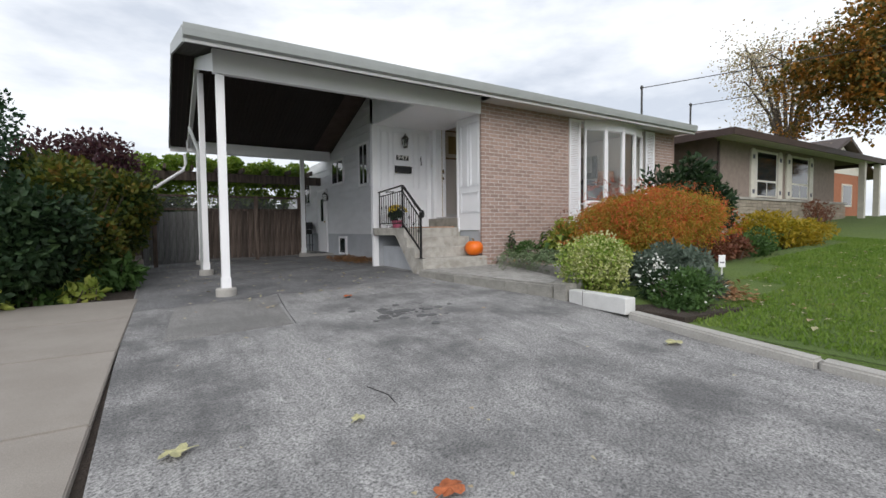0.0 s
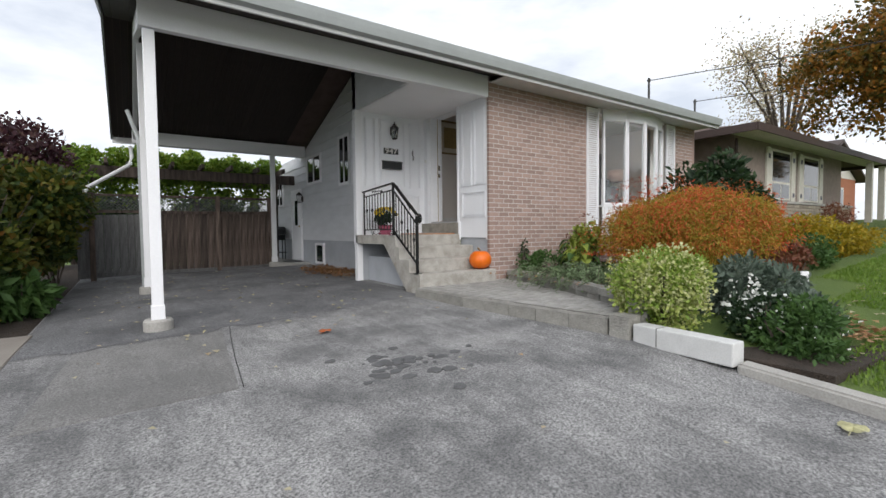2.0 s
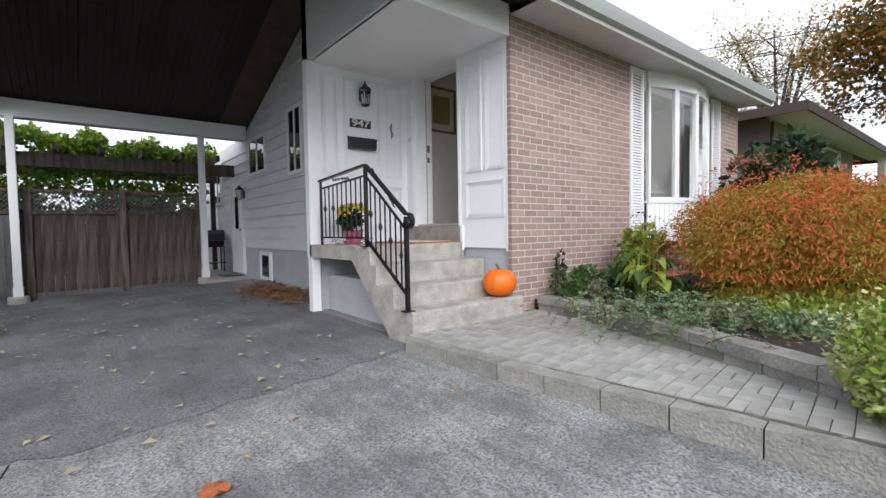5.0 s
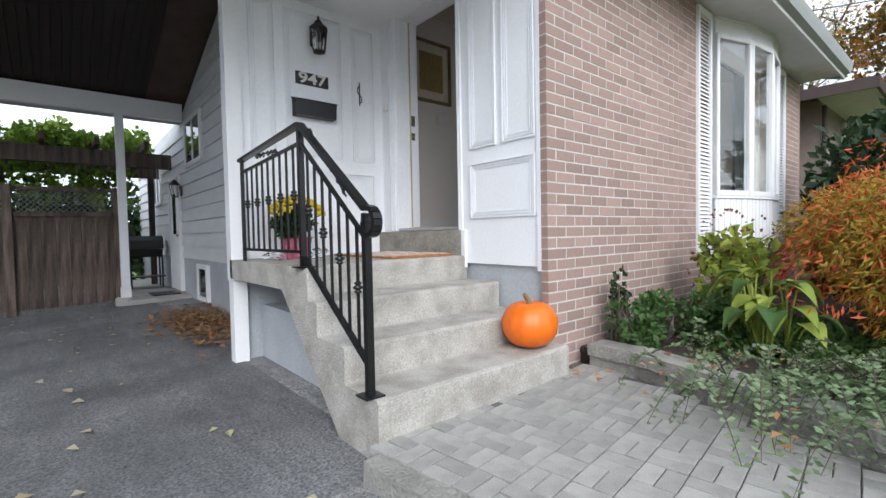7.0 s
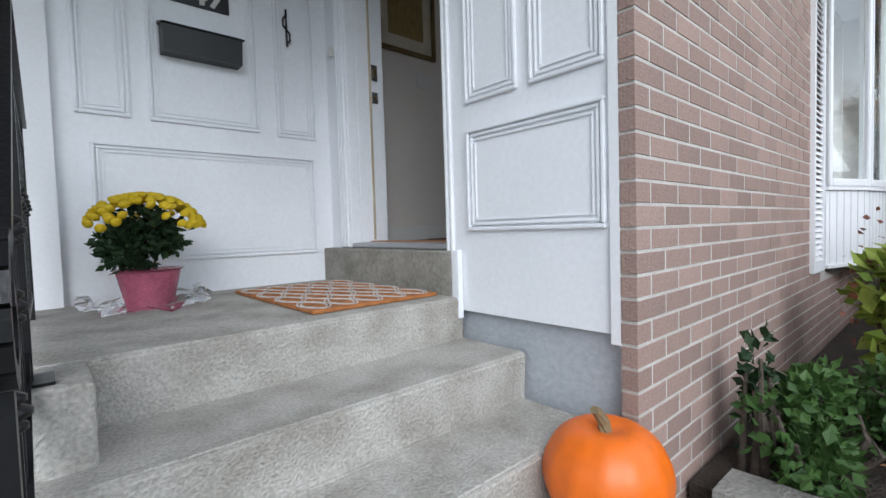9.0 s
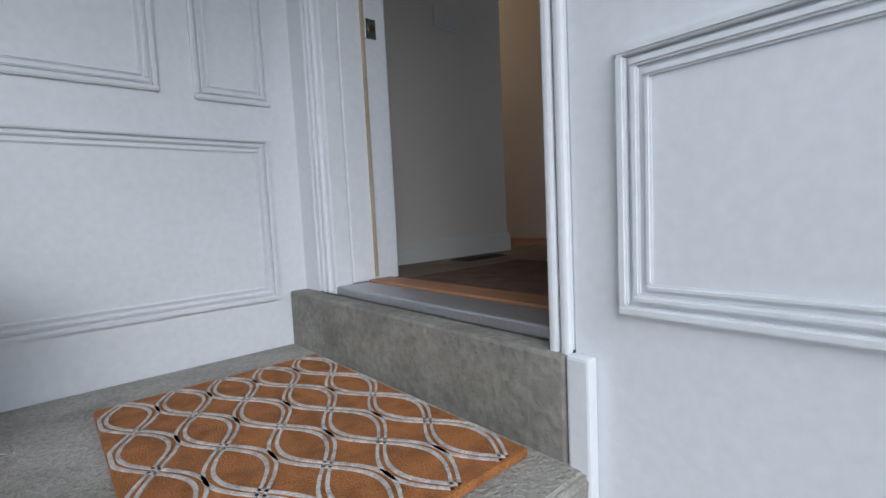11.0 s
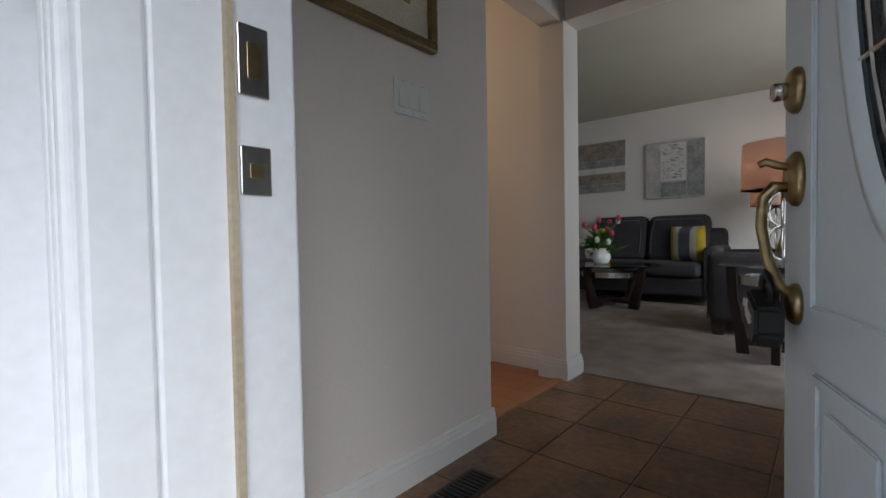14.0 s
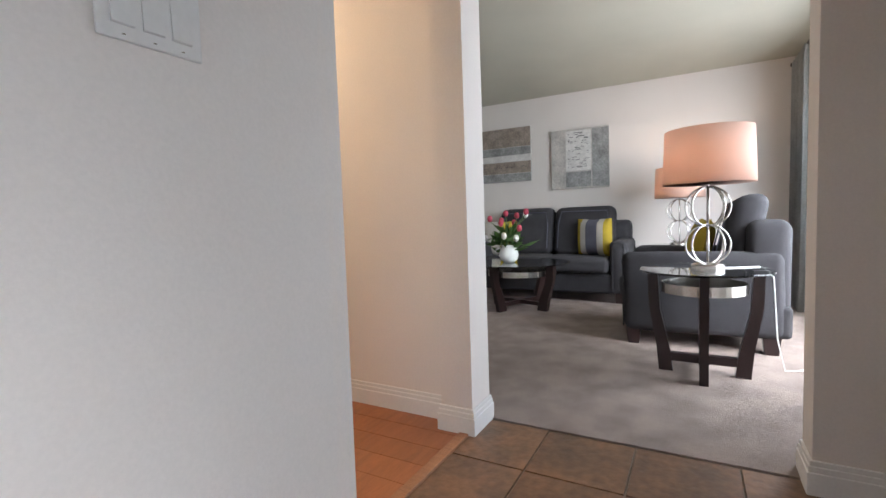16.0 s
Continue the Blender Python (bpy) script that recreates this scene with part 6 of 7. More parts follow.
part("cage_floor", lathe([(0.03, -0.05), (0.055, -0.035), (0, -0.035)], 6, at=(-0.10, 0, 0)), BRONZE, sl)
part("arm", tube([(0, 0, 0.08), (-0.04, 0, 0.17), (-0.10, 0, 0.2)], 0.008, 6), BRONZE, sl)

# ---- plants ----
for c, r, n, s, m, sd, lab in (((-6.75, 2.9, 0.95), (1.35, 1.9, 1.45), 19000, 0.072, L_MIX, 31, "tall mixed hedge shrub turning yellow and rust"), ((-7.3, 1.3, 0.75), (1.25, 1.35, 1.1), 12000, 0.075, L_DARK, 32, "dense dark green hedge shrub"), ((-6.3, 4.7, 1.0), (1.0, 1.5, 1.3), 10000, 0.075, L_MIX, 33, "hedge shrub turning rust beside the carport"), ((-8.6, 3.0, 1.95), (1.7, 1.9, 1.5), 20000, 0.05, L_CEDAR, 34, "dark green cedar rising behind the hedge"), ((-7.0, 6.2, 2.1), (1.5, 1.5, 1.35), 7500, 0.07, L_PLUM, 35, "dark plum-leaved shrub behind the hedge"), ((-6.2, 7.3, 1.6), (1.2, 0.9, 1.1), 4500, 0.07, L_VINE, 36, "bright green vine at the fence corner"), ((-10.2, 1.0, 1.3), (1.6, 2.2, 1.6), 7000, 0.08, L_CEDAR, 41, "large dark cedar bush at the side")):
    shrub("hedge_shrub", lab, c, r, n, s, m, sd, lumps=14, ground=gz(-5.8, c[1]) - 0.02)
for k, x in enumerate((-7.0, -4.6, -2.4, -0.2)):
    shrub("yard_hedge", "dark green hedge at the end of the back yard", (x, 12.2, 1.0), (1.8, 1.0, 1.45), 4500, 0.13, L_DARK, 140 + k, lumps=12, group="back yard hedge", ground=-0.85)
shrub("fern_clump", "light green fern fronds spilling onto the drive", (-6.15, 2.2, 0.1), (0.55, 0.75, 0.32), 1500, 0.075, L_GREEN, 37, long=2.6, droop=0.5, ground=gz(-5.8, 2.2))
for k, (x, y) in enumerate(((-6.9, 0.95), (-7.3, 0.6), (-7.7, 0.3), (-6.4, 1.1), (-8.0, -0.4), (-7.75, -1.0))):
    shrub("hosta", "low yellow-green hosta clump under the hedge", (x, y, gz(-5.8, y) + 0.10), (0.28, 0.28, 0.15), 130, 0.085, L_LIME if k % 2 else L_GREEN, 50 + k, lumps=6, long=2.0, group="hostas under the hedge", ground=gz(-5.8, y) - 0.02, category="hosta")
shrub("laceleaf_maple", "spreading laceleaf maple, orange red and yellow", (2.55, -2.05, 0.70), (1.85, 1.2, 0.80), 120000, 0.0125, L_MAPLE, 61, lumps=46, long=4.6, droop=0.9, ground=0.1, category="maple", shell=0.75, extra=(("red_foliage", L_RED, 26000, 0.0135, 0.10),))
shrub("variegated_shrub", "rounded cream and green variegated shrub", (-0.74, -3.3, 0.24), (0.47, 0.47, 0.44), 11000, 0.026, L_VARI, 62, lumps=40, ground=-0.08, shell=0.7, extra=(("cream_foliage", L_CREAM, 4600, 0.028, 0.05),))
shrub("rhododendron", "tall dark green broadleaf shrub by the wall", (5.2, -1.1, 1.3), (1.35, 0.9, 1.25), 7500, 0.085, L_DARK, 63, lumps=16, long=1.9, ground=0.2)
shrub("sage_clump", "grey-green sage clump in the flower bed", (0.55, -3.6, 0.12), (0.75, 0.55, 0.42), 4500, 0.034, L_GREY, 64, lumps=10, long=2.6, ground=-0.08)
shrub("daisy_clump", "green clump of small white daisies", (-0.45, -4.35, -0.02), (0.55, 0.42, 0.26), 3200, 0.028, L_GREEN, 65, lumps=9, long=2.2, ground=-0.2, extra=(("blossoms", L_WHITE, 70, 0.022, 0.02),))
shrub("white_flower_clump", "cluster of white flowers beside the variegated shrub", (-0.35, -3.95, 0.05), (0.3, 0.26, 0.28), 900, 0.03, L_DARK, 66, ground=-0.12, extra=(("blossoms", L_WHITE, 130, 0.035, 0.08),))
shrub("lavender_clump", "silvery lavender spikes at the bed edge", (0.25, -4.15, 0.02), (0.45, 0.38, 0.32), 2600, 0.026, L_GREY, 67, long=4, ground=-0.15)
shrub("spirea", "yellow autumn spirea at the lawn edge", (6.6, -2.5, 0.55), (1.35, 0.95, 0.5), 8500, 0.04, L_YELLOW, 68, lumps=16, long=2, ground=0.1)
shrub("spirea", "yellow-green low spirea beside the bed", (8.3, -1.6, 0.6), (1.3, 0.9, 0.42), 5000, 0.045, L_YELLOW, 69, lumps=12, ground=0.2)
shrub("rust_perennial", "rust brown perennial clump in the bed", (3.3, -2.9, 0.25), (0.75, 0.5, 0.32), 2600, 0.04, L_RUST, 70, ground=0.02)
shrub("green_perennial", "green perennial clump in the bed", (4.4, -2.9, 0.3), (0.9, 0.6, 0.35), 3600, 0.04, L_GREEN, 71, ground=0.05)
shrub("barberry", "dark red leafless barberry before the neighbouring house", (12.6, -1.2, 1.1), (0.9, 0.6, 0.5), 1500, 0.035, L_RUST, 72, ground=0.4)
shrub("ivy_clump", "trailing dark green ivy by the brick wall", (0.75, -0.32, 0.27), (0.5, 0.2, 0.2), 1100, 0.035, L_GREEN, 73, long=1.4, ground=0.1)
shrub("ivy_clump", "thin upright ivy shoots on the brick wall", (0.62, -0.16, 0.42), (0.1, 0.06, 0.24), 140, 0.035, L_DARK, 74, long=1.4, ground=0.1)
shrub("dwarf_conifer", "low feathery green plant in the bed", (1.3, -0.55, 0.28), (0.5, 0.35, 0.22), 1500, 0.03, L_GREEN, 75, ground=0.1)
shrub("hydrangea", "hydrangea with browning pink and white heads", (1.75, -0.6, 0.62), (0.45, 0.35, 0.45), 520, 0.075, L_LIME, 76, long=1.5, ground=0.1, extra=(("flower_heads", L_RUST, 260, 0.03, 0.05),))
shrub("groundcover", "low green creeping plants covering the soil bed", (1.35, -0.95, 0.13), (0.8, 0.65, 0.13), 5200, 0.03, L_GREEN, 77, lumps=30, ground=0.1)
shrub("groundcover", "green and yellowing creeping plants under the maple", (1.5, -2.1, 0.14), (1.5, 0.75, 0.16), 7000, 0.035, L_LIME, 78, lumps=36, ground=0.1)
shrub("groundcover", "deep green creeping plants behind the garden wall", (0.5, -2.3, 0.13), (0.45, 0.5, 0.12), 2600, 0.03, L_COTO, 79, lumps=20, ground=0.1)
# cotoneaster: arching sprays over the garden wall
cot = thing("cotoneaster", "arching cotoneaster sprays hanging over the garden wall", "shrub", (0.25, -1.55, 0.12))
rng = np.random.default_rng(80)
bm, P_, D_ = bmesh.new(), [], []
for k in range(100):
    a = rng.uniform(2.2, 5.6)
    L, h = rng.uniform(0.25, 0.62), rng.uniform(0.12, 0.30)
    b0 = rng.normal(0, 0.17, 3) * (1.1, 2.0, 0)
    pts = [b0 + np.array((math.cos(a) * L * u, math.sin(a) * L * u, h * math.sin(u * 2.6) - 0.16 * u * u)) for u in np.linspace(0, 1, 9)]
    tube(pts, 0.004, 4, bm, 0.4)
    for u in np.linspace(0, 1, 26):
        i = min(int(u * 8), 7)
        c = pts[i] * (1 - (u * 8 - i)) + pts[i + 1] * (u * 8 - i)
        for s in (-1, 1):
            P_.append(c)
            D_.append((-math.sin(a) * s * 2, math.cos(a) * s * 2, 0.6))
part("stems", bm, BARK, cot)["kind"] = "stuff"
v, q = leaf_quads(np.array(P_), np.array(D_), np.full(len(P_), 0.019), rng, 1.7, 0.35)
mesh_np("foliage", v, q, L_COTO, cot, kind="stuff")
# hosta with broad single leaves by the window
hs_ = thing("broad_hosta", "broad-leaved hosta yellowing beside the maple", "hosta", (1.0, -1.0, 0.12))
rng = np.random.default_rng(81)
for k in range(34):
    a, L, r = rng.uniform(0, 6.28), rng.uniform(0.2, 0.52), rng.uniform(0.05, 0.24)
    base = Vector((0.1 * math.cos(a), 0.1 * math.sin(a), 0))
    tip = Vector((r * math.cos(a), r * math.sin(a), L))
    st = part("stalk", tube([base, (base + tip) / 2 + Vector((0, 0, 0.04)), tip], 0.006, 5), L_LIME, hs_)
    bm = bmesh.new()
    ln, wd = rng.uniform(0.13, 0.21), rng.uniform(0.05, 0.085)
    g = []
    for i in range(7):
        u = i / 6
        w = wd * math.sin(math.pi * (u ** 0.7)) + 0.002
        z = L + 0.05 * math.sin(u * 2.2) - 0.15 * u * u
        c = Vector((tip.x + math.cos(a) * ln * u, tip.y + math.sin(a) * ln * u, z))
        s = Vector((-math.sin(a), math.cos(a), 0))
        g.append([bm.verts.new(c + s * w * q + Vector((0, 0, 0.02 * abs(q)))) for q in (-1, -0.5, 0, 0.5, 1)])
    for r0, r1 in zip(g, g[1:]):
        for i in range(4):
            bm.faces.new((r0[i], r0[i + 1], r1[i + 1], r1[i]))
    part("leaf", bm, L_LIME if k % 3 else L_GREEN, hs_, smooth=True)

# lawn blades near the drive
rng = np.random.default_rng(90)
n = 95000
p = np.stack([rng.uniform(-1.0, 9, n), rng.uniform(-9, -2.8, n), np.zeros(n)], 1)
keep = (p[:, 1] < -4.6) | ((p[:, 0] > 1.6) & (p[:, 1] < -3.95)) | ((p[:, 0] > 3.2) & (p[:, 1] < -3.4)) | (p[:, 0] > 8)
p = p[keep]
p[:, 2] = [lz(x, y) for x, y in p[:, :2]]
d = np.tile((0, 0, 1.0), (len(p), 1))
v, q = leaf_quads(p, d, np.full(len(p), 0.014), rng, 3.2, 0.4)
g = mesh_np("grass", v, q, GRASS, None, kind="stuff")
tagged(g, "short mown green grass of the front lawn", "grass")


def litter(name, label, n, where, size, material, seed):
    rng = np.random.default_rng(seed)
    P_ = where(rng, n)
    d = rng.normal(0, 1, (n, 3)) * (1, 1, 0.12)
    d /= np.linalg.norm(d, axis=1)[:, None]
    s = np.cross(d, np.tile((0, 0, 1.0), (n, 1)))
    s /= np.linalg.norm(s, axis=1)[:, None]
    k = (size * rng.uniform(0.6, 1.3, n))[:, None]
    up = np.array((0, 0, 1.0)) * k * rng.uniform(0.1, 0.35, (n, 1))
    v = np.stack([P_, P_ + d * k * 0.5 + s * k * 0.45 + up, P_ + d * k + up * 0.4, P_ + d * k * 0.5 - s * k * 0.4 + up * 0.8], 1)
    ob = mesh_np(name, v.reshape(-1, 3), np.arange(4 * n).reshape(-1, 4), material, None, kind="stuff")
    tagged(ob, label, "leaves")


def on_drive(x, y, h=0.02):
    return np.stack([x, y, np.array([gz(a, b) for a, b in zip(x, y)]) + h], 1)


litter("fallen_leaves", "heap of brown fallen leaves by the side wall", 1100, lambda r, n: on_drive(-1.22 + r.normal(0, 0.2, n), 3.9 + r.normal(0, 0.62, n), 0.02 + 0.05 * r.random(n)), 0.07, L_LITTER, 101)
litter("fallen_leaves", "pale fallen leaves scattered over the drive", 170, lambda r, n: on_drive(r.uniform(-5.5, -1.8, n), r.uniform(-1.5, 6.5, n)), 0.06, L_LITTER_PALE, 102)
litter("fallen_leaves", "few pale leaves on the front of the drive", 26, lambda r, n: on_drive(r.uniform(-5.5, -1.8, n), r.uniform(-6.5, -1, n)), 0.04, L_LITTER_PALE, 103)
litter("fallen_leaves", "leaves strewn over the lawn", 700, lambda r, n: (lambda x, y: np.stack([x, y, np.array([lz(a, b) for a, b in zip(x, y)]) + 0.025], 1))(r.uniform(-0.8, 13, n), r.uniform(-9, -3.9, n)), 0.06, L_LITTER_PALE, 104)
litter("fallen_leaves", "brown leaves along the flower bed edge", 420, lambda r, n: (lambda t: np.stack([0.1 + t * 1.1 + r.normal(0, 0.12, n), -4.65 + t * 0.75 + r.normal(0, 0.12, n), np.full(n, -0.13) + t * 0.06 + 0.02], 1))(r.random(n)), 0.055, L_LITTER, 105)
litter("fallen_leaves", "dry leaves under the maple and on the pavers", 160, lambda r, n: np.stack([r.uniform(-0.6, 1.5, n), r.uniform(-2.8, -0.4, n), np.full(n, 0.16)], 1)[:n], 0.045, L_LITTER, 106)


def single_leaf(x, y, size, rot, material, label):
    t = thing("fallen_leaf", label, "leaf", (x, y, gz(x, y) + 0.012), rot)
    bm = bmesh.new()
    c = bm.verts.new((0, 0, 0.02))
    n = 20
    vs = [bm.verts.new((size * (0.55 + 0.45 * abs(math.cos(2.5 * a))) * math.cos(a), size * 0.8 * (0.55 + 0.45 * abs(math.cos(2.5 * a))) * math.sin(a), 0.006 + 0.02 * math.sin(2 * a) ** 2)) for a in [2 * math.pi * i / n for i in range(n)]]
    for i in range(n):
        bm.faces.new((c, vs[i], vs[(i + 1) % n]))
    tube([(0, 0, 0.018), (-size * 1.3, 0.01, 0.006)], 0.003, 4, bm)
    part("blade", bm, material, t)


ORANGE_LEAF = mat("orange_leaf", (0.42, 0.12, 0.04), 0.7, var=0.3, scale=25, fine=90)
PALE_LEAF = mat("pale_leaf", (0.46, 0.44, 0.24), 0.7, var=0.2, scale=25, fine=90)
PINK_LEAF = mat("pinkish_leaf", (0.40, 0.26, 0.22), 0.7, var=0.2, scale=25, fine=90)
for x, y, s, r, m, lab in ((-4.42, -5.58, 0.085, 20, ORANGE_LEAF, "large orange maple leaf on the drive"), (-5.42, -4.55, 0.085, 200, PALE_LEAF, "pale yellow-green leaf on the drive"), (-4.5, -4.72, 0.05, 40, PALE_LEAF, "small pale leaf on the drive"), (-5.62, -4.98, 0.05, 90, PINK_LEAF, "pinkish dry leaf on the drive"), (-1.66, -4.94, 0.09, 10, PALE_LEAF, "cream leaf lying beside the kerb"), (-3.29, -1.30, 0.08, 50, ORANGE_LEAF, "brown curled leaf on the drive")):
    single_leaf(x, y, s, r, m, lab)
sign = thing("garden_sign", "small white stake sign at the lawn edge", "sign", (1.55, -3.75, 0.0), -30)
part("stake", box(-0.01, 0.01, -0.006, 0.006, -0.1, 0.2), WHITEBLOCK, sign)
part("board", box(-0.05, 0.05, -0.008, 0.008, 0.12, 0.30, bevel=0.004), WHITE, sign)
part("print_bars", box(-0.032, 0.032, -0.011, -0.007, 0.18, 0.2), STRIPE_GREY, sign, "faded grey print")

# ---- neighbouring house ----
nb = thing("neighbour_house", "low taupe brick bungalow with brown hipped roof", "house", (9.15, 0.2, 0.0))
part("wall", box(0.0, 9.3, 0.0, 8.0, -0.2, 3.45), NBRICK, nb)
bm = bmesh.new()
random.seed(12)
for c in range(16):
    x = -0.02
    while x < 10.2:
        w = random.uniform(0.3, 0.7)
        box(x, min(x + w - 0.012, 10.3), -0.10, -0.001, -0.2 + c * 0.11, -0.2 + c * 0.11 + 0.098, bm)
        x += w
part("stone_veneer", bm, NSTONE, nb)
part("ledge", box(-0.03, 10.35, -0.14, 0.0, 1.565, 1.64), CONCRETE, nb)
bm = bmesh.new()
pts = [(-0.9, -0.9, 3.42), (12.3, -0.9, 3.42), (12.3, 8.8, 3.42), (-0.9, 8.8, 3.42)]
rg = [(3.2, 4.0, 4.6), (9.0, 4.0, 4.6)]
V = [bm.verts.new(p) for p in pts] + [bm.verts.new(p) for p in rg]
for f in ((0, 1, 5, 4), (1, 2, 5), (2, 3, 4, 5), (3, 0, 4), (3, 2, 1, 0)):
    bm.faces.new([V[i] for i in f])
part("roof", bm, SHINGLE, nb)
bm = bmesh.new()
for x0, x1, y0, y1 in ((-0.93, 12.33, -0.95, -0.9), (-0.95, -0.9, -0.9, 8.8), (12.3, 12.35, -0.9, 8.8)):
    box(x0, x1, y0, y1, 3.27, 3.47, bm)
part("eave_trim", bm, NROOF, nb)
part("soffit", box(-0.9, 12.3, -0.9, 0.0, 3.40, 3.415), NTRIM, nb)
part("downpipe", tube([(0.0, -0.06, 0), (0.0, -0.06, 3.3)], 0.04, 8), NROOF, nb)
for wx in (3.2, 5.85):
    w = part("window", box(wx - 0.76, wx + 0.76, -0.05, 0.02, 1.68, 3.25), NTRIM, nb)
    part("pane", box(wx - 0.68, wx + 0.68, -0.054, -0.049, 2.25, 3.17), DARKGLASS, w)
    for s in (-1, 1):
        part("pane", box(wx + s * 0.35 - 0.32, wx + s * 0.35 + 0.32, -0.054, -0.049, 1.73, 2.18), DARKGLASS, w)
    for s in (-1, 1):
        sx = wx + s * 0.98
        bm = prism([(sx - 0.17, 1.62), (sx + 0.17, 1.62), (sx + 0.17, 3.15), (sx + 0.1, 3.26), (sx, 3.29), (sx - 0.1, 3.26), (sx - 0.17, 3.15)], "y", -0.07, -0.01)
        sh = part("shutter", bm, NTRIM, nb)
        for z in (1.85, 3.0):
            part("shutter_hinge", box(sx - 0.07, sx + 0.07, -0.078, -0.069, z - 0.07, z + 0.07), STRIPE_GREY, sh)
for x in (10.2, 12.0):
    part("porch_post", box(x - 0.1, x + 0.1, -0.75, -0.55, 0.0, 3.3), NTRIM, nb)
part("porch_floor", box(9.3, 12.2, -0.8, 4, -0.2, 0.55), CONCRETE, nb)
far = thing("far_house", "orange brick house with white gable farther along", "house", (25.5, 3.5, 0.6))
part("wall", box(0, 9, 0, 8, -1, 3.2), FARBRICK, far)
part("gable", prism([(0.0, 3.2), (9, 3.2), (4.5, 5.0)], "y", -0.02, 0.1), NTRIM, far)
bm = prism([(-0.6, 3.05), (4.5, 5.15), (9.6, 3.05), (9.6, 3.2), (4.5, 5.35), (-0.6, 3.2)], "y", -0.5, 8.5)
part("roof", bm, NROOF, far)
for x in (2.2, 5.6):
    w = part("window", box(x - 0.8, x + 0.8, -0.06, 0.01, 1.2, 2.6), NTRIM, far)
    part("pane", box(x - 0.7, x + 0.7, -0.065, -0.058, 1.3, 2.5), DARKGLASS, w)


def tree(name, label, at, height, crown, n, size, material, seed, bare=False):
    rng = np.random.default_rng(seed)
    t = thing(name, label, "tree", at)
    bm = bmesh.new()
    fork = height * 0.3
    tube([(0, 0, -0.2), (0.05, 0, fork * 0.5), (0, 0.05, fork)], height * 0.022, 10, bm, 0.75)
    tips = []
    for k in range(11):
        a = k * 0.571 * 2 + rng.uniform(-0.3, 0.3)
        r = rng.uniform(0.45, 0.85)
        e = np.array((math.cos(a) * crown[0] * r, math.sin(a) * crown[1] * r, height * rng.uniform(0.55, 0.93)))
        m = e * (0.45, 0.45, 0) + np.array((0, 0, fork + (e[2] - fork) * 0.6))
        tube([(0, 0, fork * 0.9), m, e], height * 0.011, 7, bm, 0.25)
        for j in range(7):
            u = rng.uniform(0.35, 1)
            s = m * (1 - u) + e * u
            q = s + rng.normal(0, 1, 3) * np.array(crown) * 0.25
            tube([s, (s + q) / 2 + rng.normal(0, 0.08, 3), q], height * 0.0035, 5, bm, 0.3)
            tips.append(q)
    part("trunk", bm, BARK, t)
    P_, D_ = [], []
    per = n // len(tips)
    for q in tips:
        p, d = blob_points(per, q, np.array((0.16, 0.16, 0.13)) * height, rng, 5, 0.2)
        P_.append(p)
        D_.append(d)
    v, qd = leaf_quads(np.concatenate(P_), np.concatenate(D_), np.full(per * len(tips), size), rng, 1.5)
    mesh_np("crown", v, qd, material, t, kind="stuff")


tree("maple_tree", "large maple with dark green and orange leaves", (15.0, -3.4, 0.5), 8.6, (3.1, 3.1, 2.4), 36000, 0.10, L_TREE, 111)
tree("thin_tree", "thin half-bare tree with pale leaves behind the houses", (24.0, 4.0, 0.8), 11.5, (3.0, 3.0, 2.5), 6500, 0.09, L_LITTER_PALE, 112)
for x, y, h, sd in ((22.0, -13.0, 7.0, 121), (31.0, -22.0, 9.5, 122), (44.0, -25.0, 10.5, 123), (42.0, -13.0, 9.0, 124), (62.0, -24.0, 11.0, 125)):
    tree("street_tree", "half-bare street tree across the road", (x, y, lz(x, y) if y > -14 else -0.85), h, (3.2, 3.2, 2.4), 9000, 0.2, L_TREE, sd)
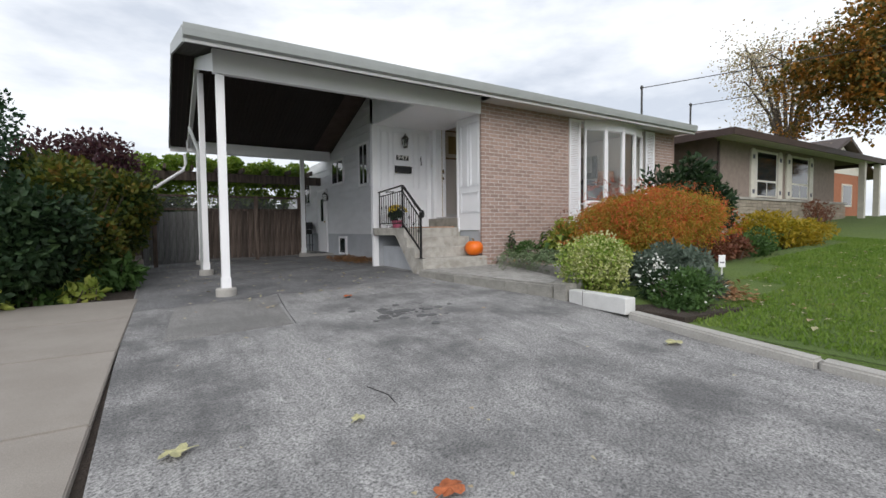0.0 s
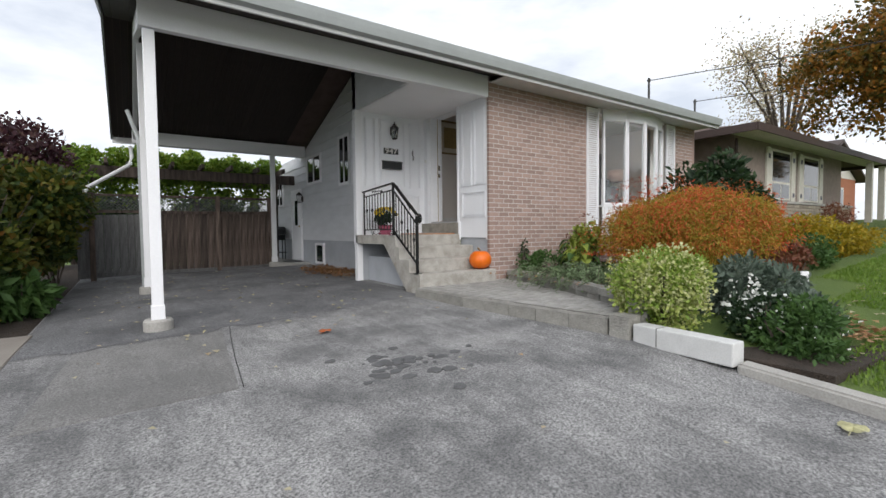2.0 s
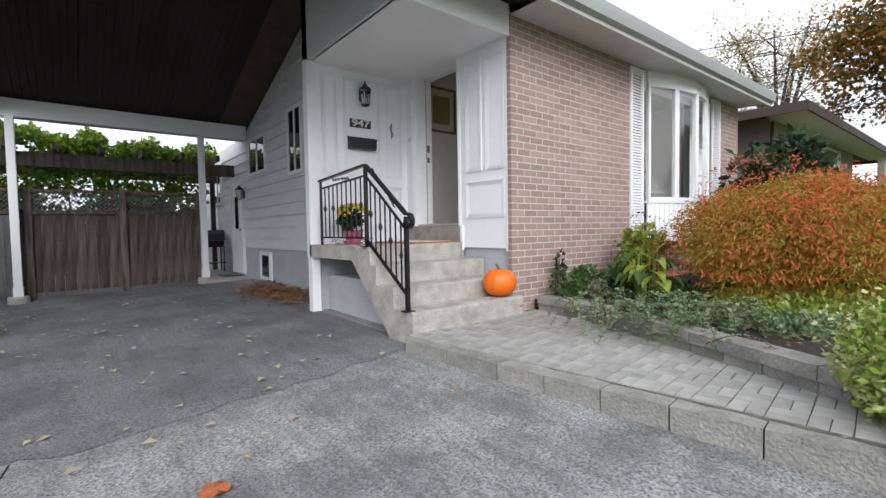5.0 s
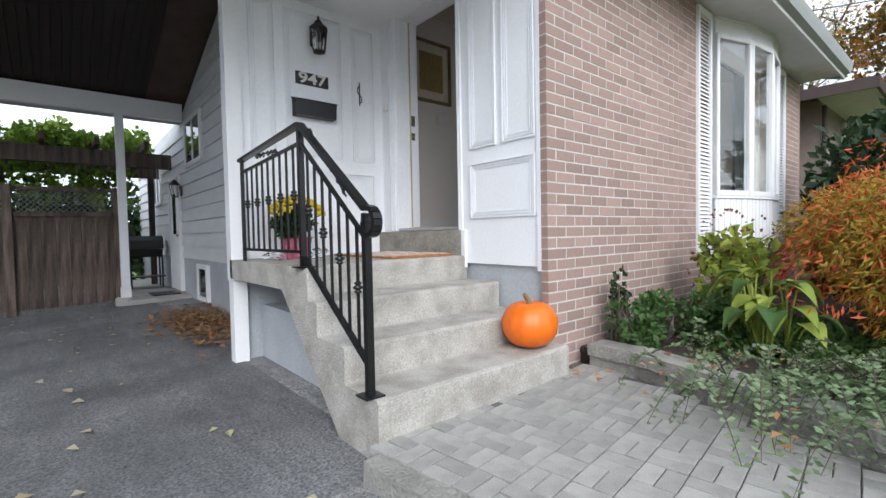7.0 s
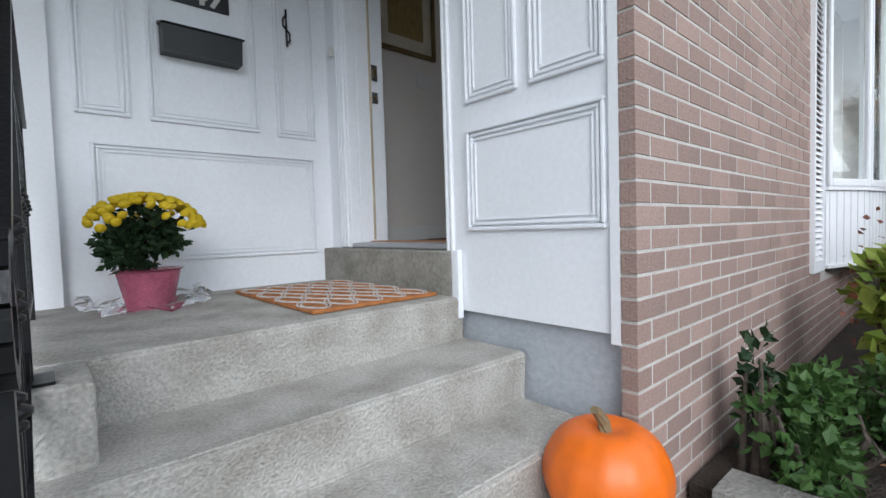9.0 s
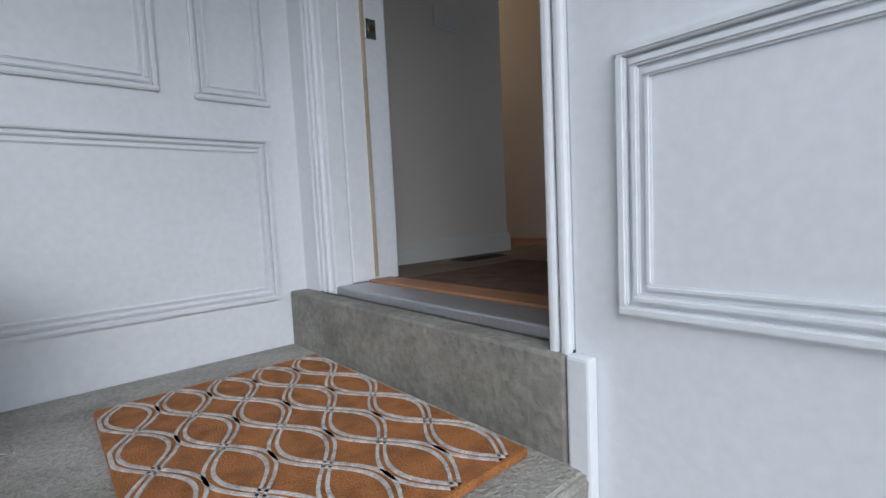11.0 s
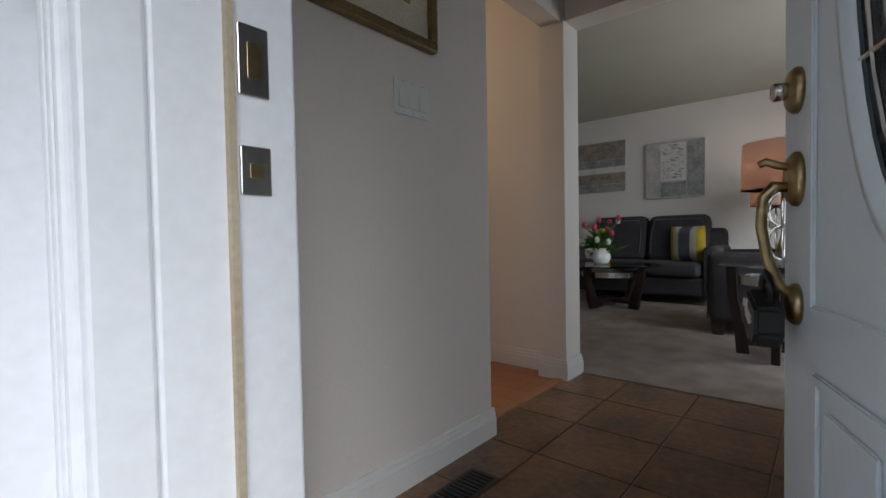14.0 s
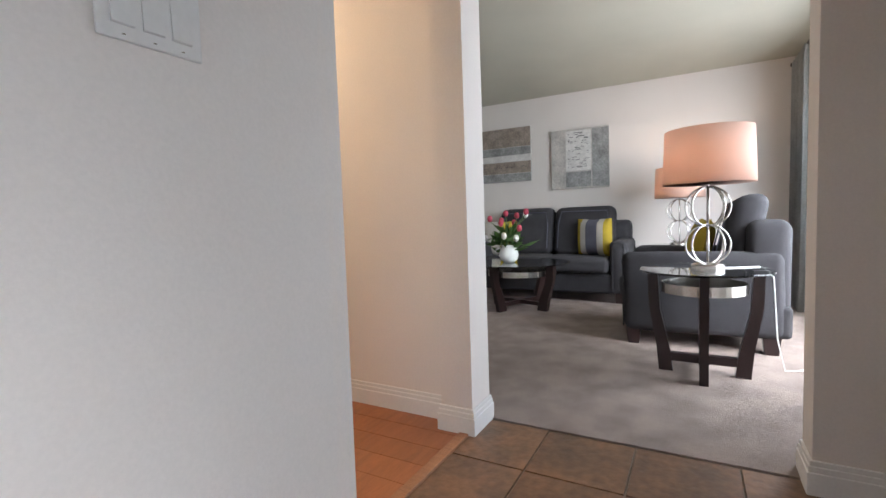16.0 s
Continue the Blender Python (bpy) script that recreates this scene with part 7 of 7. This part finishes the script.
for x, y, h in ((8.9, 2.6, 5.5), (13.0, 3.2, 5.6)):
    mast = thing("service_mast", "dark service mast holding overhead wires", "mast", (x, y, 3.5))
    part("mast_pipe", tube([(0, 0, -1.0), (0, 0, h - 3.5)], 0.035, 8), POLE, mast)
    part("mast_cap", lathe([(0.05, -0.03), (0.06, 0.02), (0.03, 0.08), (0, 0.09)], 10, at=(0, 0, h - 3.5)), POLE, mast)
    wr = thing("overhead_wire", "thin dark overhead service wire", "wire", (x, y, h))
    part("cable", tube([(0, 0, 0), (5, -7, 0.55), (10, -14, 1.5), (20, -28, 4.0)], 0.014, 5), POLE, wr)


# ---- bricks of the front wall ----
fb = tagged(new("brick_facing"), "brown-pink brick facing of the front wall", "brick wall", kind="structure")
CH, BL = 0.0745, 0.216  # course height and brick length with joint
bm = box(0, BL - 0.013, -0.004, 0.05, 0, CH - 0.011)
bmesh.ops.bevel(bm, geom=[e for e in bm.edges if e.verts[0].co.y < 0 and e.verts[1].co.y < 0], offset=0.0015, segments=1, affect="EDGES")
b0 = part("brick", bm, BRICK, fb)
full = b0.data
b0.location = (0.0, 0.0, 0.0)
bpy.data.objects.remove(b0)
bm = box(0, BL / 2 - 0.013, -0.004, 0.05, 0, CH - 0.011)
bmesh.ops.bevel(bm, geom=[e for e in bm.edges if e.verts[0].co.y < 0 and e.verts[1].co.y < 0], offset=0.0015, segments=1, affect="EDGES")
h0 = part("brick", bm, BRICK, fb)
half = h0.data
bpy.data.objects.remove(h0)
rest = bmesh.new()
random.seed(77)
count = 0
for c in range(-4, 43):
    z = c * CH
    x = -0.014
    first = True
    while x < 6.44:
        m, L = (half, BL / 2) if (first and c % 2) else (full, BL)
        first = False
        x1 = x + L - 0.013
        if x1 > 6.45:
            x1 = 6.45
        blocked = z + CH > WZ0 - 0.01 and x1 > WX0 - 0.02 and x < WX1 + 0.02
        if blocked and x < WX0 - 0.05:
            x1, blocked = WX0, False
        if not blocked:
            dy = random.uniform(-0.001, 0.001)
            if x < 1.45 and -1 < c < 43 and x1 - x > L - 0.02 and count < 300:
                ob = new("brick", m)
                ob.parent = fb
                ob.location = (x, dy, z)
                count += 1
            else:
                box(x, x1, -0.004 + dy, 0.05, z, z + CH - 0.011, rest)
        x += L
o = part("brick_field", rest, BRICK, fb)
o["kind"] = "stuff"
